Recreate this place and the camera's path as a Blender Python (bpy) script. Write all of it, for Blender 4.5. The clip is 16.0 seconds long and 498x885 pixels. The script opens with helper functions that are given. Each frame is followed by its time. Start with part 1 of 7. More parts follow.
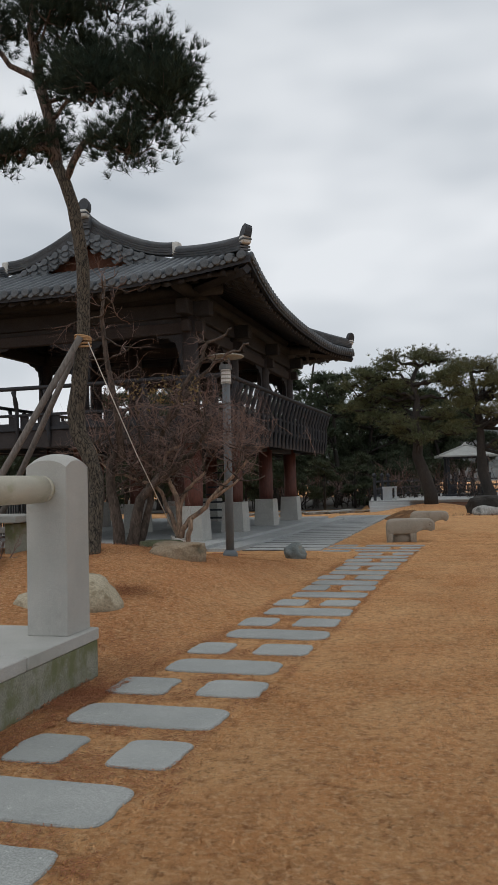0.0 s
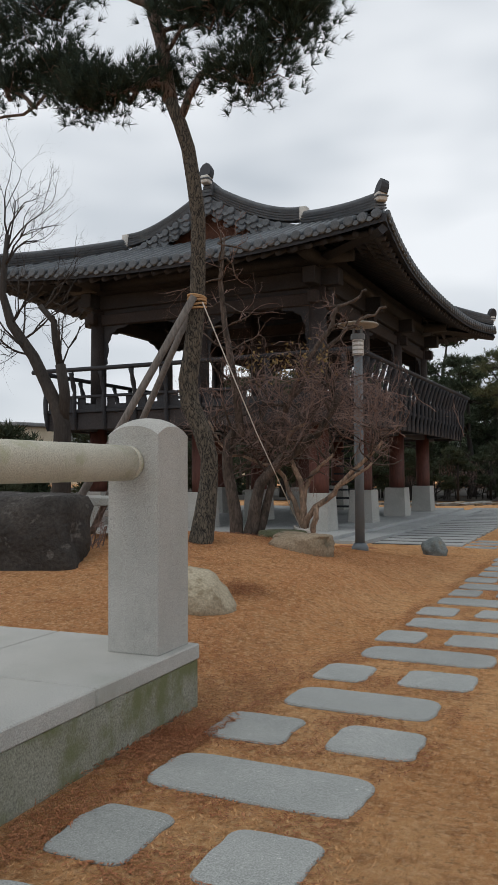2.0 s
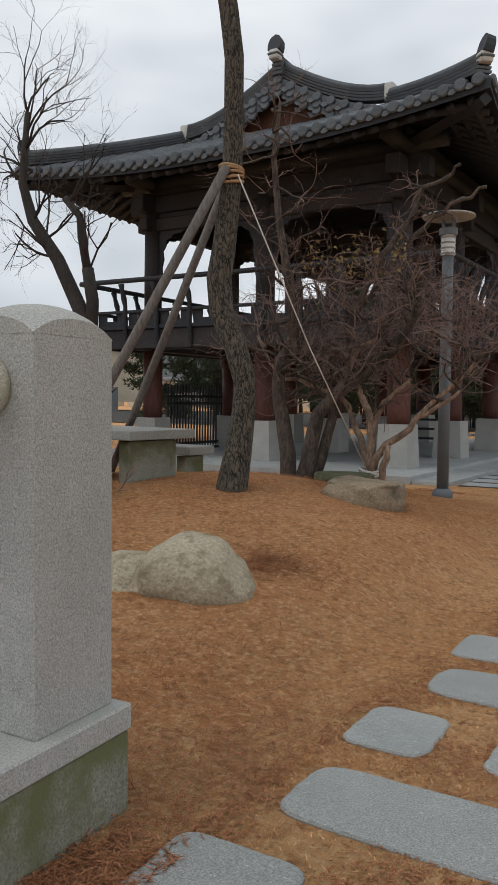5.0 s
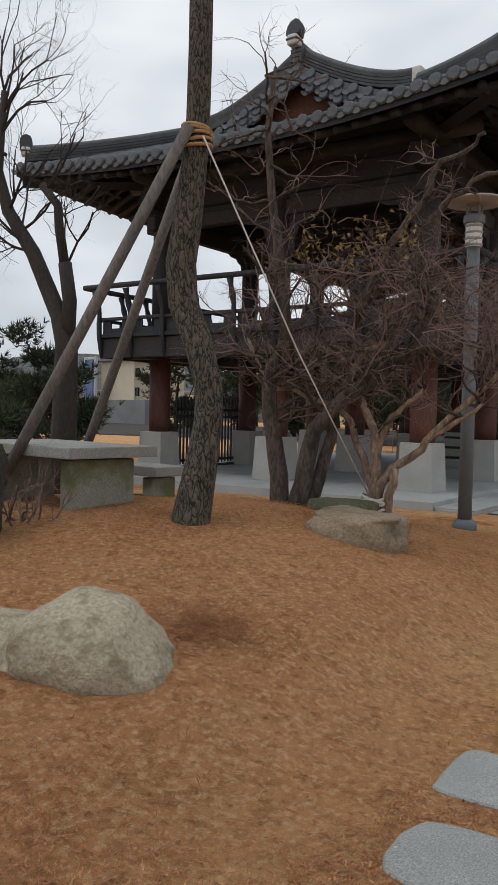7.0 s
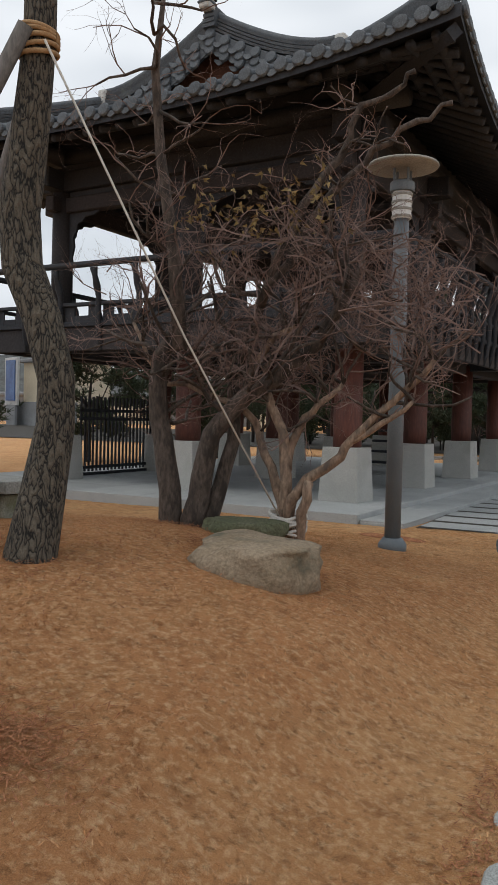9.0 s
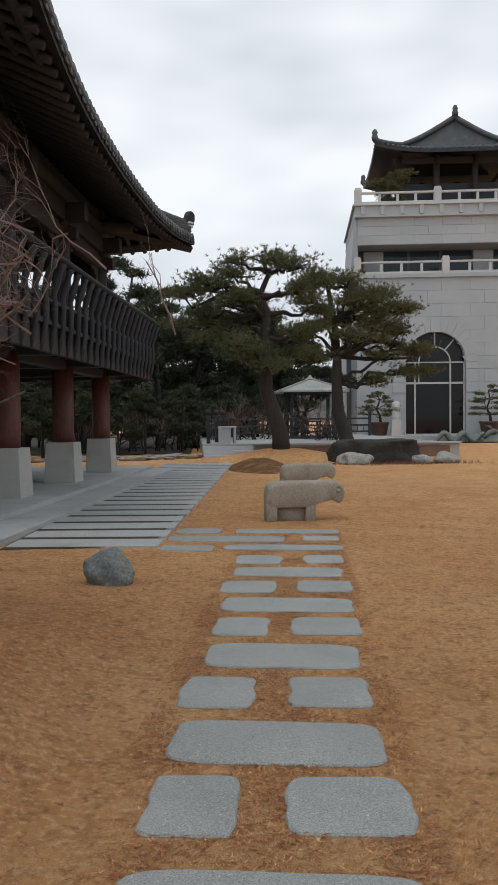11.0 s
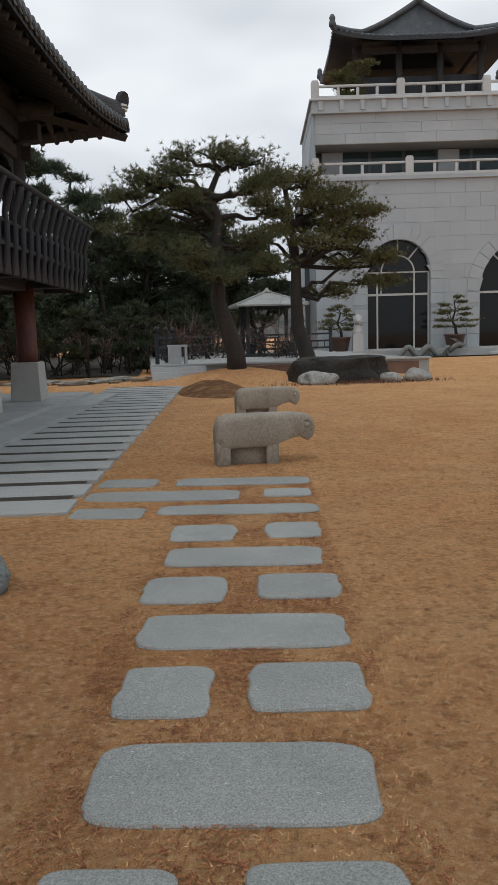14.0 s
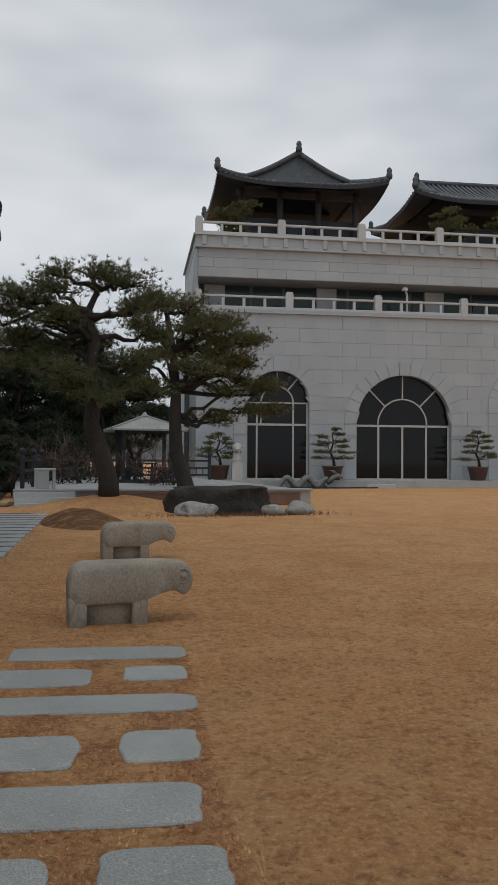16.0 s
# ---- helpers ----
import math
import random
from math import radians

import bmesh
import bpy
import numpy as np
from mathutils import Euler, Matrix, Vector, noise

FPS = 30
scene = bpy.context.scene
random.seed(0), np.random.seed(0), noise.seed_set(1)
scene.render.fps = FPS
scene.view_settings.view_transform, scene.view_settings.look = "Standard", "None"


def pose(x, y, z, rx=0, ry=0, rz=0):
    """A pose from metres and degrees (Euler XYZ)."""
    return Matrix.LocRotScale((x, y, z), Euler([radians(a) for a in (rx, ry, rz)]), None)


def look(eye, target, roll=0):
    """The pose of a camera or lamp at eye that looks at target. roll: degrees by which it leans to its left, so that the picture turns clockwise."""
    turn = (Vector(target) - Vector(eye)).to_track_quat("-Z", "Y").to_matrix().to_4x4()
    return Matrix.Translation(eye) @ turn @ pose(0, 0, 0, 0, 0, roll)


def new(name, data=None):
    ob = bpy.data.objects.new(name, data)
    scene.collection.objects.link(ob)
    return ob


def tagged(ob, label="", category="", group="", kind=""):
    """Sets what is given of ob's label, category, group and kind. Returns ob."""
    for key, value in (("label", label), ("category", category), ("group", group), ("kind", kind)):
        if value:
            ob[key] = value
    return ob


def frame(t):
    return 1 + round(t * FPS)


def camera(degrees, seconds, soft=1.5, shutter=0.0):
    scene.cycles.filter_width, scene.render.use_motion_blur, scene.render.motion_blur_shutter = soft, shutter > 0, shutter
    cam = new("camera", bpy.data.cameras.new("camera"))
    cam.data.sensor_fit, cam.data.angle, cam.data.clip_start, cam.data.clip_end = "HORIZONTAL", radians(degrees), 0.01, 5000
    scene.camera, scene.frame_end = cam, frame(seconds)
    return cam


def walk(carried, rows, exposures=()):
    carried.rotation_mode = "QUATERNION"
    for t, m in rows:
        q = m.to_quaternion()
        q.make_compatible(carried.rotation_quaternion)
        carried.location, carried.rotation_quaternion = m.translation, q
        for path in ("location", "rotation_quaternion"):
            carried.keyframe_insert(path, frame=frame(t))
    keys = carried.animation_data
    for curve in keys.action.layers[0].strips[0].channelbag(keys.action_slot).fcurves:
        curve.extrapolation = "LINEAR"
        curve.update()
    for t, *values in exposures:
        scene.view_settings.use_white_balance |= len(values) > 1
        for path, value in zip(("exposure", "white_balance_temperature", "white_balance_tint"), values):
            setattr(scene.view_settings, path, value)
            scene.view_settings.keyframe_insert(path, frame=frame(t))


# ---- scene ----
cam = camera(34.6, 16.0)
PATH = [
    (0, (1.508, 0.691, 1.481), (1.194, 2.663, 1.584), -1.5),
    (0.5, (1.371, 1.081, 1.453), (1.014, 3.047, 1.546), -1.5),
    (1, (1.302, 1.491, 1.466), (0.787, 3.422, 1.562), -1.1),
    (1.5, (1.171, 1.896, 1.446), (0.578, 3.804, 1.535), -0.6),
    (2, (1.075, 2.322, 1.41), (0.46, 4.224, 1.488), -0.3),
    (2.5, (1.011, 2.74, 1.452), (0.386, 4.638, 1.521), -0.2),
    (3, (0.891, 3.158, 1.436), (0.263, 5.057, 1.456), -0.1),
    (3.5, (0.832, 3.544, 1.428), (0.192, 5.438, 1.419), -0.1),
    (4, (0.803, 3.928, 1.445), (0.112, 5.804, 1.403), 0.3),
    (4.5, (0.733, 4.307, 1.475), (-0.034, 6.151, 1.37), 0.3),
    (4.7, (0.73, 4.483, 1.465), (-0.06, 6.317, 1.354), 0.4),
    (6.8, (0.71, 6.247, 1.419), (-0.2, 8.026, 1.339), 1.3),
    (7, (0.678, 6.411, 1.429), (-0.235, 8.189, 1.354), 1.3),
    (7.5, (0.626, 6.811, 1.421), (-0.295, 8.585, 1.356), 1.2),
    (8, (0.571, 7.208, 1.444), (-0.359, 8.977, 1.376), 1.4),
    (8.5, (0.405, 7.614, 1.427), (-0.513, 9.39, 1.36), 1.3),
    (9, (0.353, 8.015, 1.412), (-0.408, 9.864, 1.348), 1.3),
    (9.3, (0.365, 8.314, 1.413), (-0.284, 10.205, 1.366), 1.7),
    (9.5, (0.402, 8.505, 1.434), (-0.144, 10.428, 1.379), 1.7),
    (10, (0.399, 8.885, 1.467), (0.204, 10.875, 1.413), 1.2),
    (10.2, (0.422, 9.043, 1.43), (0.324, 11.04, 1.379), 0.6),
    (12.3, (0.718, 10.631, 1.437), (0.981, 12.608, 1.295), 0.2),
    (12.5, (0.736, 10.815, 1.429), (0.997, 12.791, 1.259), 0.1),
    (13, (0.804, 11.269, 1.414), (1.078, 13.236, 1.178), -1.0),
    (13.5, (0.89, 11.727, 1.435), (1.149, 13.696, 1.19), -0.9),
    (14, (0.906, 12.182, 1.418), (1.153, 14.149, 1.153), -1.6),
    (14.5, (0.971, 12.624, 1.402), (1.214, 14.591, 1.136), -1.7),
    (15, (1.043, 13.02, 1.399), (1.324, 14.98, 1.118), -0.9),
    (15.5, (1.113, 13.475, 1.393), (1.576, 15.405, 1.149), -0.0),
    (15.6, (1.127, 13.536, 1.38), (1.613, 15.468, 1.209), 0.1),
    (16, (1.223, 13.822, 1.477), (1.776, 15.744, 1.521), 0.4),
]
walk(cam, [(t, look(eye, target, roll)) for t, eye, target, roll in PATH],
     [(0, -0.04), (2, 0.12), (4, 0.12), (7, 0.14), (8.5, 0.17), (9.5, 0.28), (10.2, 0.28), (12.3, 0.08), (14.5, 0.10), (15.3, 0.02), (16, -0.22)])
import collections

# ---- light ----
scene.view_settings.exposure = 0.0
world = bpy.data.worlds.new("overcast_sky")
scene.world = world
world.use_nodes = True
wn, wl = world.node_tree.nodes, world.node_tree.links
wn.clear()
w_out = wn.new("ShaderNodeOutputWorld")
w_bg = wn.new("ShaderNodeBackground")
w_sky = wn.new("ShaderNodeTexSky")
w_sky.sky_type = "NISHITA"
w_sky.sun_disc = False
w_sky.sun_elevation = radians(48)
w_sky.sun_rotation = radians(200)
w_dim = wn.new("ShaderNodeMix")
w_dim.data_type = "RGBA"
w_dim.blend_type = "MULTIPLY"
w_dim.inputs[0].default_value = 1.0
w_dim.inputs[7].default_value = (0.07, 0.07, 0.07, 1)
w_co = wn.new("ShaderNodeTexCoord")
w_map = wn.new("ShaderNodeMapping")
w_map.inputs["Scale"].default_value = (1.0, 1.0, 2.6)
w_no = wn.new("ShaderNodeTexNoise")
w_no.inputs["Scale"].default_value = 2.3
w_no.inputs["Detail"].default_value = 3.0
w_no.inputs["Roughness"].default_value = 0.5
w_ra = wn.new("ShaderNodeValToRGB")
w_ra.color_ramp.elements[0].position = 0.33
w_ra.color_ramp.elements[0].color = (0.465, 0.515, 0.57, 1)
w_ra.color_ramp.elements[1].position = 0.63
w_ra.color_ramp.elements[1].color = (0.85, 0.88, 0.915, 1)
w_mix = wn.new("ShaderNodeMix")
w_mix.data_type = "RGBA"
w_mix.inputs[0].default_value = 0.93
wl.new(w_co.outputs["Generated"], w_map.inputs["Vector"])
wl.new(w_map.outputs["Vector"], w_no.inputs["Vector"])
wl.new(w_no.outputs["Fac"], w_ra.inputs["Fac"])
wl.new(w_sky.outputs["Color"], w_dim.inputs[6])
wl.new(w_dim.outputs[2], w_mix.inputs[6])
wl.new(w_ra.outputs["Color"], w_mix.inputs[7])
wl.new(w_mix.outputs[2], w_bg.inputs["Color"])
wl.new(w_bg.outputs["Background"], w_out.inputs["Surface"])
w_bg.inputs["Strength"].default_value = 1.0

sun = bpy.data.lights.new("sun", "SUN")
sun.energy, sun.angle, sun.color = 0.6, radians(25), (1.0, 0.96, 0.9)
sun_ob = new("sun", sun)
sun_ob.matrix_basis = look((0, 0, 60), (14, 22, 0))


# ---- materials ----
def material(name, c1, c2, scale=4.0, rough=0.8, bump=0.2, fine=60.0, fine_mix=0.35, stretch=(1, 1, 1), metal=0.0,
             c3=None, c3_scale=0.8, c3_at=0.58, random_mix=0.0, island=False, bump_scale=None, spec=0.4, depth=0.01):
    """Two-scale noise colour with an optional patchy third colour, and fine relief."""
    m = bpy.data.materials.new(name)
    m.use_nodes = True
    n, l = m.node_tree.nodes, m.node_tree.links
    b = n["Principled BSDF"]
    co = n.new("ShaderNodeTexCoord")
    mp = n.new("ShaderNodeMapping")
    mp.inputs["Scale"].default_value = stretch
    l.new(co.outputs["Object"], mp.inputs["Vector"])

    def noise_tex(s, detail=4.0):
        t = n.new("ShaderNodeTexNoise")
        t.inputs["Scale"].default_value = s
        t.inputs["Detail"].default_value = detail
        t.inputs["Roughness"].default_value = 0.6
        l.new(mp.outputs["Vector"], t.inputs["Vector"])
        return t

    def mix(fac, a, bcol, mode="MIX"):
        x = n.new("ShaderNodeMix")
        x.data_type = "RGBA"
        x.blend_type = mode
        if isinstance(fac, float):
            x.inputs[0].default_value = fac
        else:
            l.new(fac, x.inputs[0])
        for s, v in ((6, a), (7, bcol)):
            if isinstance(v, tuple):
                x.inputs[s].default_value = (*v, 1)
            else:
                l.new(v, x.inputs[s])
        return x.outputs[2]

    def ramp(src, lo, hi):
        r = n.new("ShaderNodeMapRange")
        r.inputs["From Min"].default_value = lo
        r.inputs["From Max"].default_value = hi
        l.new(src, r.inputs["Value"])
        return r.outputs["Result"]

    big, small = noise_tex(scale), noise_tex(fine, 3.0)
    col = mix(ramp(big.outputs["Fac"], 0.3, 0.7), c1, c2)
    sp = n.new("ShaderNodeMix")
    sp.data_type = "RGBA"
    sp.blend_type = "OVERLAY"
    sp.inputs[0].default_value = fine_mix
    l.new(col, sp.inputs[6])
    l.new(ramp(small.outputs["Fac"], 0.25, 0.75), sp.inputs[7])
    col = sp.outputs[2]
    if c3:
        patch = noise_tex(c3_scale, 5.0)
        col = mix(ramp(patch.outputs["Fac"], c3_at, c3_at + 0.14), col, c3)
    if random_mix:
        if island:
            g = n.new("ShaderNodeNewGeometry")
            src = g.outputs["Random Per Island"]
        else:
            g = n.new("ShaderNodeObjectInfo")
            src = g.outputs["Random"]
        hs = n.new("ShaderNodeHueSaturation")
        r = n.new("ShaderNodeMapRange")
        r.inputs["To Min"].default_value, r.inputs["To Max"].default_value = 1 - random_mix, 1 + random_mix
        l.new(src, r.inputs["Value"])
        l.new(r.outputs["Result"], hs.inputs["Value"])
        l.new(col, hs.inputs["Color"])
        col = hs.outputs["Color"]
    l.new(col, b.inputs["Base Color"])
    b.inputs["Roughness"].default_value = rough
    b.inputs["Metallic"].default_value = metal
    b.inputs["Specular IOR Level"].default_value = spec
    if bump:
        bp = n.new("ShaderNodeBump")
        bp.inputs["Strength"].default_value = bump
        bp.inputs["Distance"].default_value = depth
        src = small if bump_scale is None else noise_tex(bump_scale, 5.0)
        l.new(src.outputs["Fac"], bp.inputs["Height"])
        l.new(bp.outputs["Normal"], b.inputs["Normal"])
    return m


def bark_material(name, dark, light, scale):
    """Plated bark: stretched cells with deep dark furrows."""
    m = bpy.data.materials.new(name)
    m.use_nodes = True
    n, l = m.node_tree.nodes, m.node_tree.links
    b = n["Principled BSDF"]
    co, mp = n.new("ShaderNodeTexCoord"), n.new("ShaderNodeMapping")
    mp.inputs["Scale"].default_value = (1.0, 1.0, 0.34)
    no = n.new("ShaderNodeTexNoise")
    no.inputs["Scale"].default_value = scale * 0.9
    add = n.new("ShaderNodeMix")
    add.data_type = "RGBA"
    add.blend_type = "LINEAR_LIGHT"
    add.inputs[0].default_value = 0.12
    vo = n.new("ShaderNodeTexVoronoi")
    vo.feature = "DISTANCE_TO_EDGE"
    vo.inputs["Scale"].default_value = scale
    fine = n.new("ShaderNodeTexNoise")
    fine.inputs["Scale"].default_value = scale * 7
    ra = n.new("ShaderNodeValToRGB")
    ra.color_ramp.elements[0].position, ra.color_ramp.elements[0].color = 0.02, (*[c * 0.35 for c in dark], 1)
    ra.color_ramp.elements[1].position, ra.color_ramp.elements[1].color = 0.42, (*light, 1)
    mid = ra.color_ramp.elements.new(0.10)
    mid.color = (*[0.45 * a + 0.55 * b2 for a, b2 in zip(dark, light)], 1)
    ov = n.new("ShaderNodeMix")
    ov.data_type = "RGBA"
    ov.blend_type = "OVERLAY"
    ov.inputs[0].default_value = 0.6
    bp = n.new("ShaderNodeBump")
    bp.inputs["Strength"].default_value, bp.inputs["Distance"].default_value = 0.9, 0.03
    l.new(co.outputs["Object"], mp.inputs["Vector"])
    l.new(mp.outputs["Vector"], no.inputs["Vector"])
    l.new(mp.outputs["Vector"], add.inputs[6])
    l.new(no.outputs["Color"], add.inputs[7])
    l.new(add.outputs[2], vo.inputs["Vector"])
    l.new(co.outputs["Object"], fine.inputs["Vector"])
    l.new(vo.outputs["Distance"], ra.inputs["Fac"])
    l.new(ra.outputs["Color"], ov.inputs[6])
    l.new(fine.outputs["Fac"], ov.inputs[7])
    l.new(ov.outputs[2], b.inputs["Base Color"])
    l.new(vo.outputs["Distance"], bp.inputs["Height"])
    l.new(bp.outputs["Normal"], b.inputs["Normal"])
    b.inputs["Roughness"].default_value = 0.9
    return m


def lawn_material(name, lift, blades):
    """Dry winter turf: straw and tan patches, small brown tufts, red needle fall on the mound side of the path."""
    m = bpy.data.materials.new(name)
    m.use_nodes = True
    n, l = m.node_tree.nodes, m.node_tree.links
    b = n["Principled BSDF"]
    co = n.new("ShaderNodeTexCoord")

    def patches(scale, lo, hi, detail=4.0, shift=0.0):
        mp = n.new("ShaderNodeMapping")
        mp.inputs["Location"].default_value = (shift, shift * 0.7, 0.0)
        t = n.new("ShaderNodeTexNoise")
        t.inputs["Scale"].default_value, t.inputs["Detail"].default_value, t.inputs["Roughness"].default_value = scale, detail, 0.65
        r = n.new("ShaderNodeMapRange")
        r.inputs["From Min"].default_value, r.inputs["From Max"].default_value = lo, hi
        l.new(co.outputs["Object"], mp.inputs["Vector"])
        l.new(mp.outputs["Vector"], t.inputs["Vector"])
        l.new(t.outputs["Fac"], r.inputs["Value"])
        return t.outputs["Fac"], r.outputs["Result"]

    def mix(fac, a, c, mode="MIX"):
        x = n.new("ShaderNodeMix")
        x.data_type, x.blend_type = "RGBA", mode
        if isinstance(fac, float):
            x.inputs[0].default_value = fac
        else:
            l.new(fac, x.inputs[0])
        for s, v in ((6, a), (7, c)):
            if isinstance(v, tuple):
                x.inputs[s].default_value = (*[q * lift for q in v], 1)
            else:
                l.new(v, x.inputs[s])
        return x.outputs[2]

    def maths(op, a, c):
        x = n.new("ShaderNodeMath")
        x.operation = op
        x.use_clamp = op != "SUBTRACT"
        for s, v in ((0, a), (1, c)):
            if isinstance(v, float):
                x.inputs[s].default_value = v
            else:
                l.new(v, x.inputs[s])
        return x.outputs[0]

    col = mix(patches(0.55, 0.36, 0.64)[1], (0.56, 0.272, 0.112), (0.65, 0.35, 0.16))
    col = mix(maths("MULTIPLY", patches(1.2, 0.42, 0.66, 6.0, 31.0)[1], 0.6), col, (0.69, 0.42, 0.205))
    # needle fall: left of the path line, thinning out past the trees
    sx = n.new("ShaderNodeSeparateXYZ")
    l.new(co.outputs["Object"], sx.inputs[0])
    line = n.new("ShaderNodeMath")
    line.operation = "MULTIPLY_ADD"
    l.new(sx.outputs["Y"], line.inputs[0])
    line.inputs[1].default_value, line.inputs[2].default_value = 0.16, -1.9
    side = n.new("ShaderNodeMapRange")
    side.inputs["From Min"].default_value, side.inputs["From Max"].default_value = -0.25, 0.9
    l.new(maths("SUBTRACT", line.outputs[0], sx.outputs["X"]), side.inputs["Value"])
    far = n.new("ShaderNodeMapRange")
    far.inputs["From Min"].default_value, far.inputs["From Max"].default_value = 17.6, 15.2
    l.new(sx.outputs["Y"], far.inputs["Value"])
    fall = maths("MULTIPLY", side.outputs["Result"], far.outputs["Result"])
    fall = maths("MULTIPLY", fall, maths("ADD", 0.55, patches(1.3, 0.35, 0.62, 5.0, 3.0)[1]))
    col = mix(maths("MULTIPLY", fall, 0.62), col, (0.48, 0.21, 0.092))
    col = mix(maths("MULTIPLY", patches(2.2, 0.48, 0.72, 5.0, 9.0)[1], 0.5), col, (0.43, 0.225, 0.10))
    tuft, dark = patches(9.0, 0.49, 0.68, 8.0, 5.0)
    col = mix(maths("MULTIPLY", dark, 0.68), col, (0.28, 0.12, 0.048))
    col = mix(maths("MULTIPLY", patches(26.0, 0.48, 0.68, 6.0, 15.0)[1], 0.65), col, (0.80, 0.55, 0.32))
    col = mix(maths("MULTIPLY", patches(21.0, 0.56, 0.68, 6.0, 21.0)[1], 0.65), col, (0.19, 0.09, 0.038))
    if blades:
        g, hs, r = n.new("ShaderNodeNewGeometry"), n.new("ShaderNodeHueSaturation"), n.new("ShaderNodeMapRange")
        r.inputs["To Min"].default_value, r.inputs["To Max"].default_value = 0.62, 1.14
        l.new(g.outputs["Random Per Island"], r.inputs["Value"])
        l.new(r.outputs["Result"], hs.inputs["Value"])
        l.new(col, hs.inputs["Color"])
        col = hs.outputs["Color"]
    else:
        fine, _ = patches(190.0, 0.3, 0.7, 4.0)
        col = mix(0.75, col, fine, "OVERLAY")
        bp = n.new("ShaderNodeBump")
        bp.inputs["Strength"].default_value, bp.inputs["Distance"].default_value = 1.0, 0.03
        both = n.new("ShaderNodeMath")
        both.operation = "ADD"
        l.new(fine, both.inputs[0])
        l.new(tuft, both.inputs[1])
        l.new(both.outputs[0], bp.inputs["Height"])
        l.new(bp.outputs["Normal"], b.inputs["Normal"])
    l.new(col, b.inputs["Base Color"])
    b.inputs["Roughness"].default_value = 0.95
    b.inputs["Specular IOR Level"].default_value = 0.1
    return m


M_LAWN = lawn_material("dry_lawn", 1.12, False)
M_BLADE = lawn_material("dry_grass_blade", 1.1, True)
M_LITTER = material("pine_litter", (0.30, 0.115, 0.055), (0.43, 0.20, 0.105), 6.0, 0.95, 0.9, 60.0, 0.7, depth=0.03, spec=0.1)
M_SOIL = material("brown_soil", (0.13, 0.07, 0.038), (0.23, 0.125, 0.062), 5.0, 0.95, 1.0, 45.0, 0.6, c3=(0.34, 0.185, 0.085), c3_scale=2.2, c3_at=0.5, depth=0.05, spec=0.1)
M_SLAB = material("stepping_granite", (0.235, 0.248, 0.238), (0.30, 0.31, 0.298), 2.0, 0.75, 0.12, 140.0, 0.5,
                  c3=(0.60, 0.60, 0.58), c3_scale=46.0, c3_at=0.63, random_mix=0.09, bump_scale=45.0, depth=0.004)
M_GRANITE = material("pale_granite", (0.355, 0.355, 0.33), (0.425, 0.42, 0.395), 2.5, 0.8, 0.3, 140.0, 0.45,
                     c3=(0.33, 0.335, 0.30), c3_scale=1.6, c3_at=0.56)
M_GRANITE_RAIL = material("weathered_granite", (0.44, 0.42, 0.34), (0.50, 0.48, 0.40), 3.0, 0.8, 0.3, 140.0, 0.45,
                          c3=(0.34, 0.34, 0.22), c3_scale=3.5, c3_at=0.56)
M_MOSSY = material("mossy_granite", (0.21, 0.215, 0.165), (0.285, 0.285, 0.235), 2.0, 0.9, 0.4, 90.0, 0.5,
                   c3=(0.145, 0.155, 0.075), c3_scale=2.6, c3_at=0.46)
M_CONCRETE = material("stone_table", (0.235, 0.235, 0.215), (0.315, 0.315, 0.29), 2.0, 0.88, 0.3, 80.0, 0.4,
                      c3=(0.20, 0.22, 0.10), c3_scale=2.2, c3_at=0.57)
M_PAVE = material("paving_granite", (0.33, 0.345, 0.34), (0.40, 0.41, 0.405), 1.3, 0.7, 0.2, 120.0, 0.4,
                  c3=(0.27, 0.28, 0.28), c3_scale=0.7, random_mix=0.06)
M_GAP = material("dark_ground_fill", (0.03, 0.027, 0.022), (0.055, 0.046, 0.036), 6.0, 0.95, 0.5, 60.0, 0.4)
M_WOOD = material("dark_stained_wood", (0.019, 0.0225, 0.029), (0.031, 0.034, 0.040), 2.2, 0.65, 0.35, 30.0, 0.4, stretch=(1, 1, 1), random_mix=0.12)
M_WOOD_BROWN = material("weathered_brown_wood", (0.027, 0.0245, 0.026), (0.042, 0.036, 0.036), 1.8, 0.7, 0.35, 26.0, 0.4, random_mix=0.1)
M_COLUMN = material("red_brown_column", (0.078, 0.027, 0.02), (0.115, 0.04, 0.028), 1.6, 0.6, 0.25, 24.0, 0.35, stretch=(1, 1, 0.2), random_mix=0.12)
M_GABLE = material("red_brown_gable_board", (0.085, 0.037, 0.023), (0.125, 0.052, 0.03), 2.0, 0.75, 0.3, 25.0, 0.4)
M_TILE = material("dark_roof_tile", (0.06, 0.069, 0.079), (0.098, 0.110, 0.121), 2.5, 0.6, 0.3, 40.0, 0.4,
                  c3=(0.125, 0.142, 0.14), c3_scale=2.4, c3_at=0.58, random_mix=0.18)
M_PLASTER = material("lime_plaster", (0.46, 0.46, 0.44), (0.58, 0.58, 0.55), 3.0, 0.85, 0.3, 50.0, 0.3)
M_POLE = material("painted_lamp_pole", (0.105, 0.125, 0.14), (0.14, 0.16, 0.17), 3.0, 0.5, 0.08, 90.0, 0.2, spec=0.5)
M_LAMPSHADE = material("lamp_disc", (0.26, 0.25, 0.22), (0.34, 0.33, 0.29), 5.0, 0.6, 0.1, 60.0, 0.3)
M_LAMPGLASS = material("frosted_lamp_glass", (0.62, 0.63, 0.62), (0.72, 0.72, 0.70), 8.0, 0.25, 0.1, 50.0, 0.2)
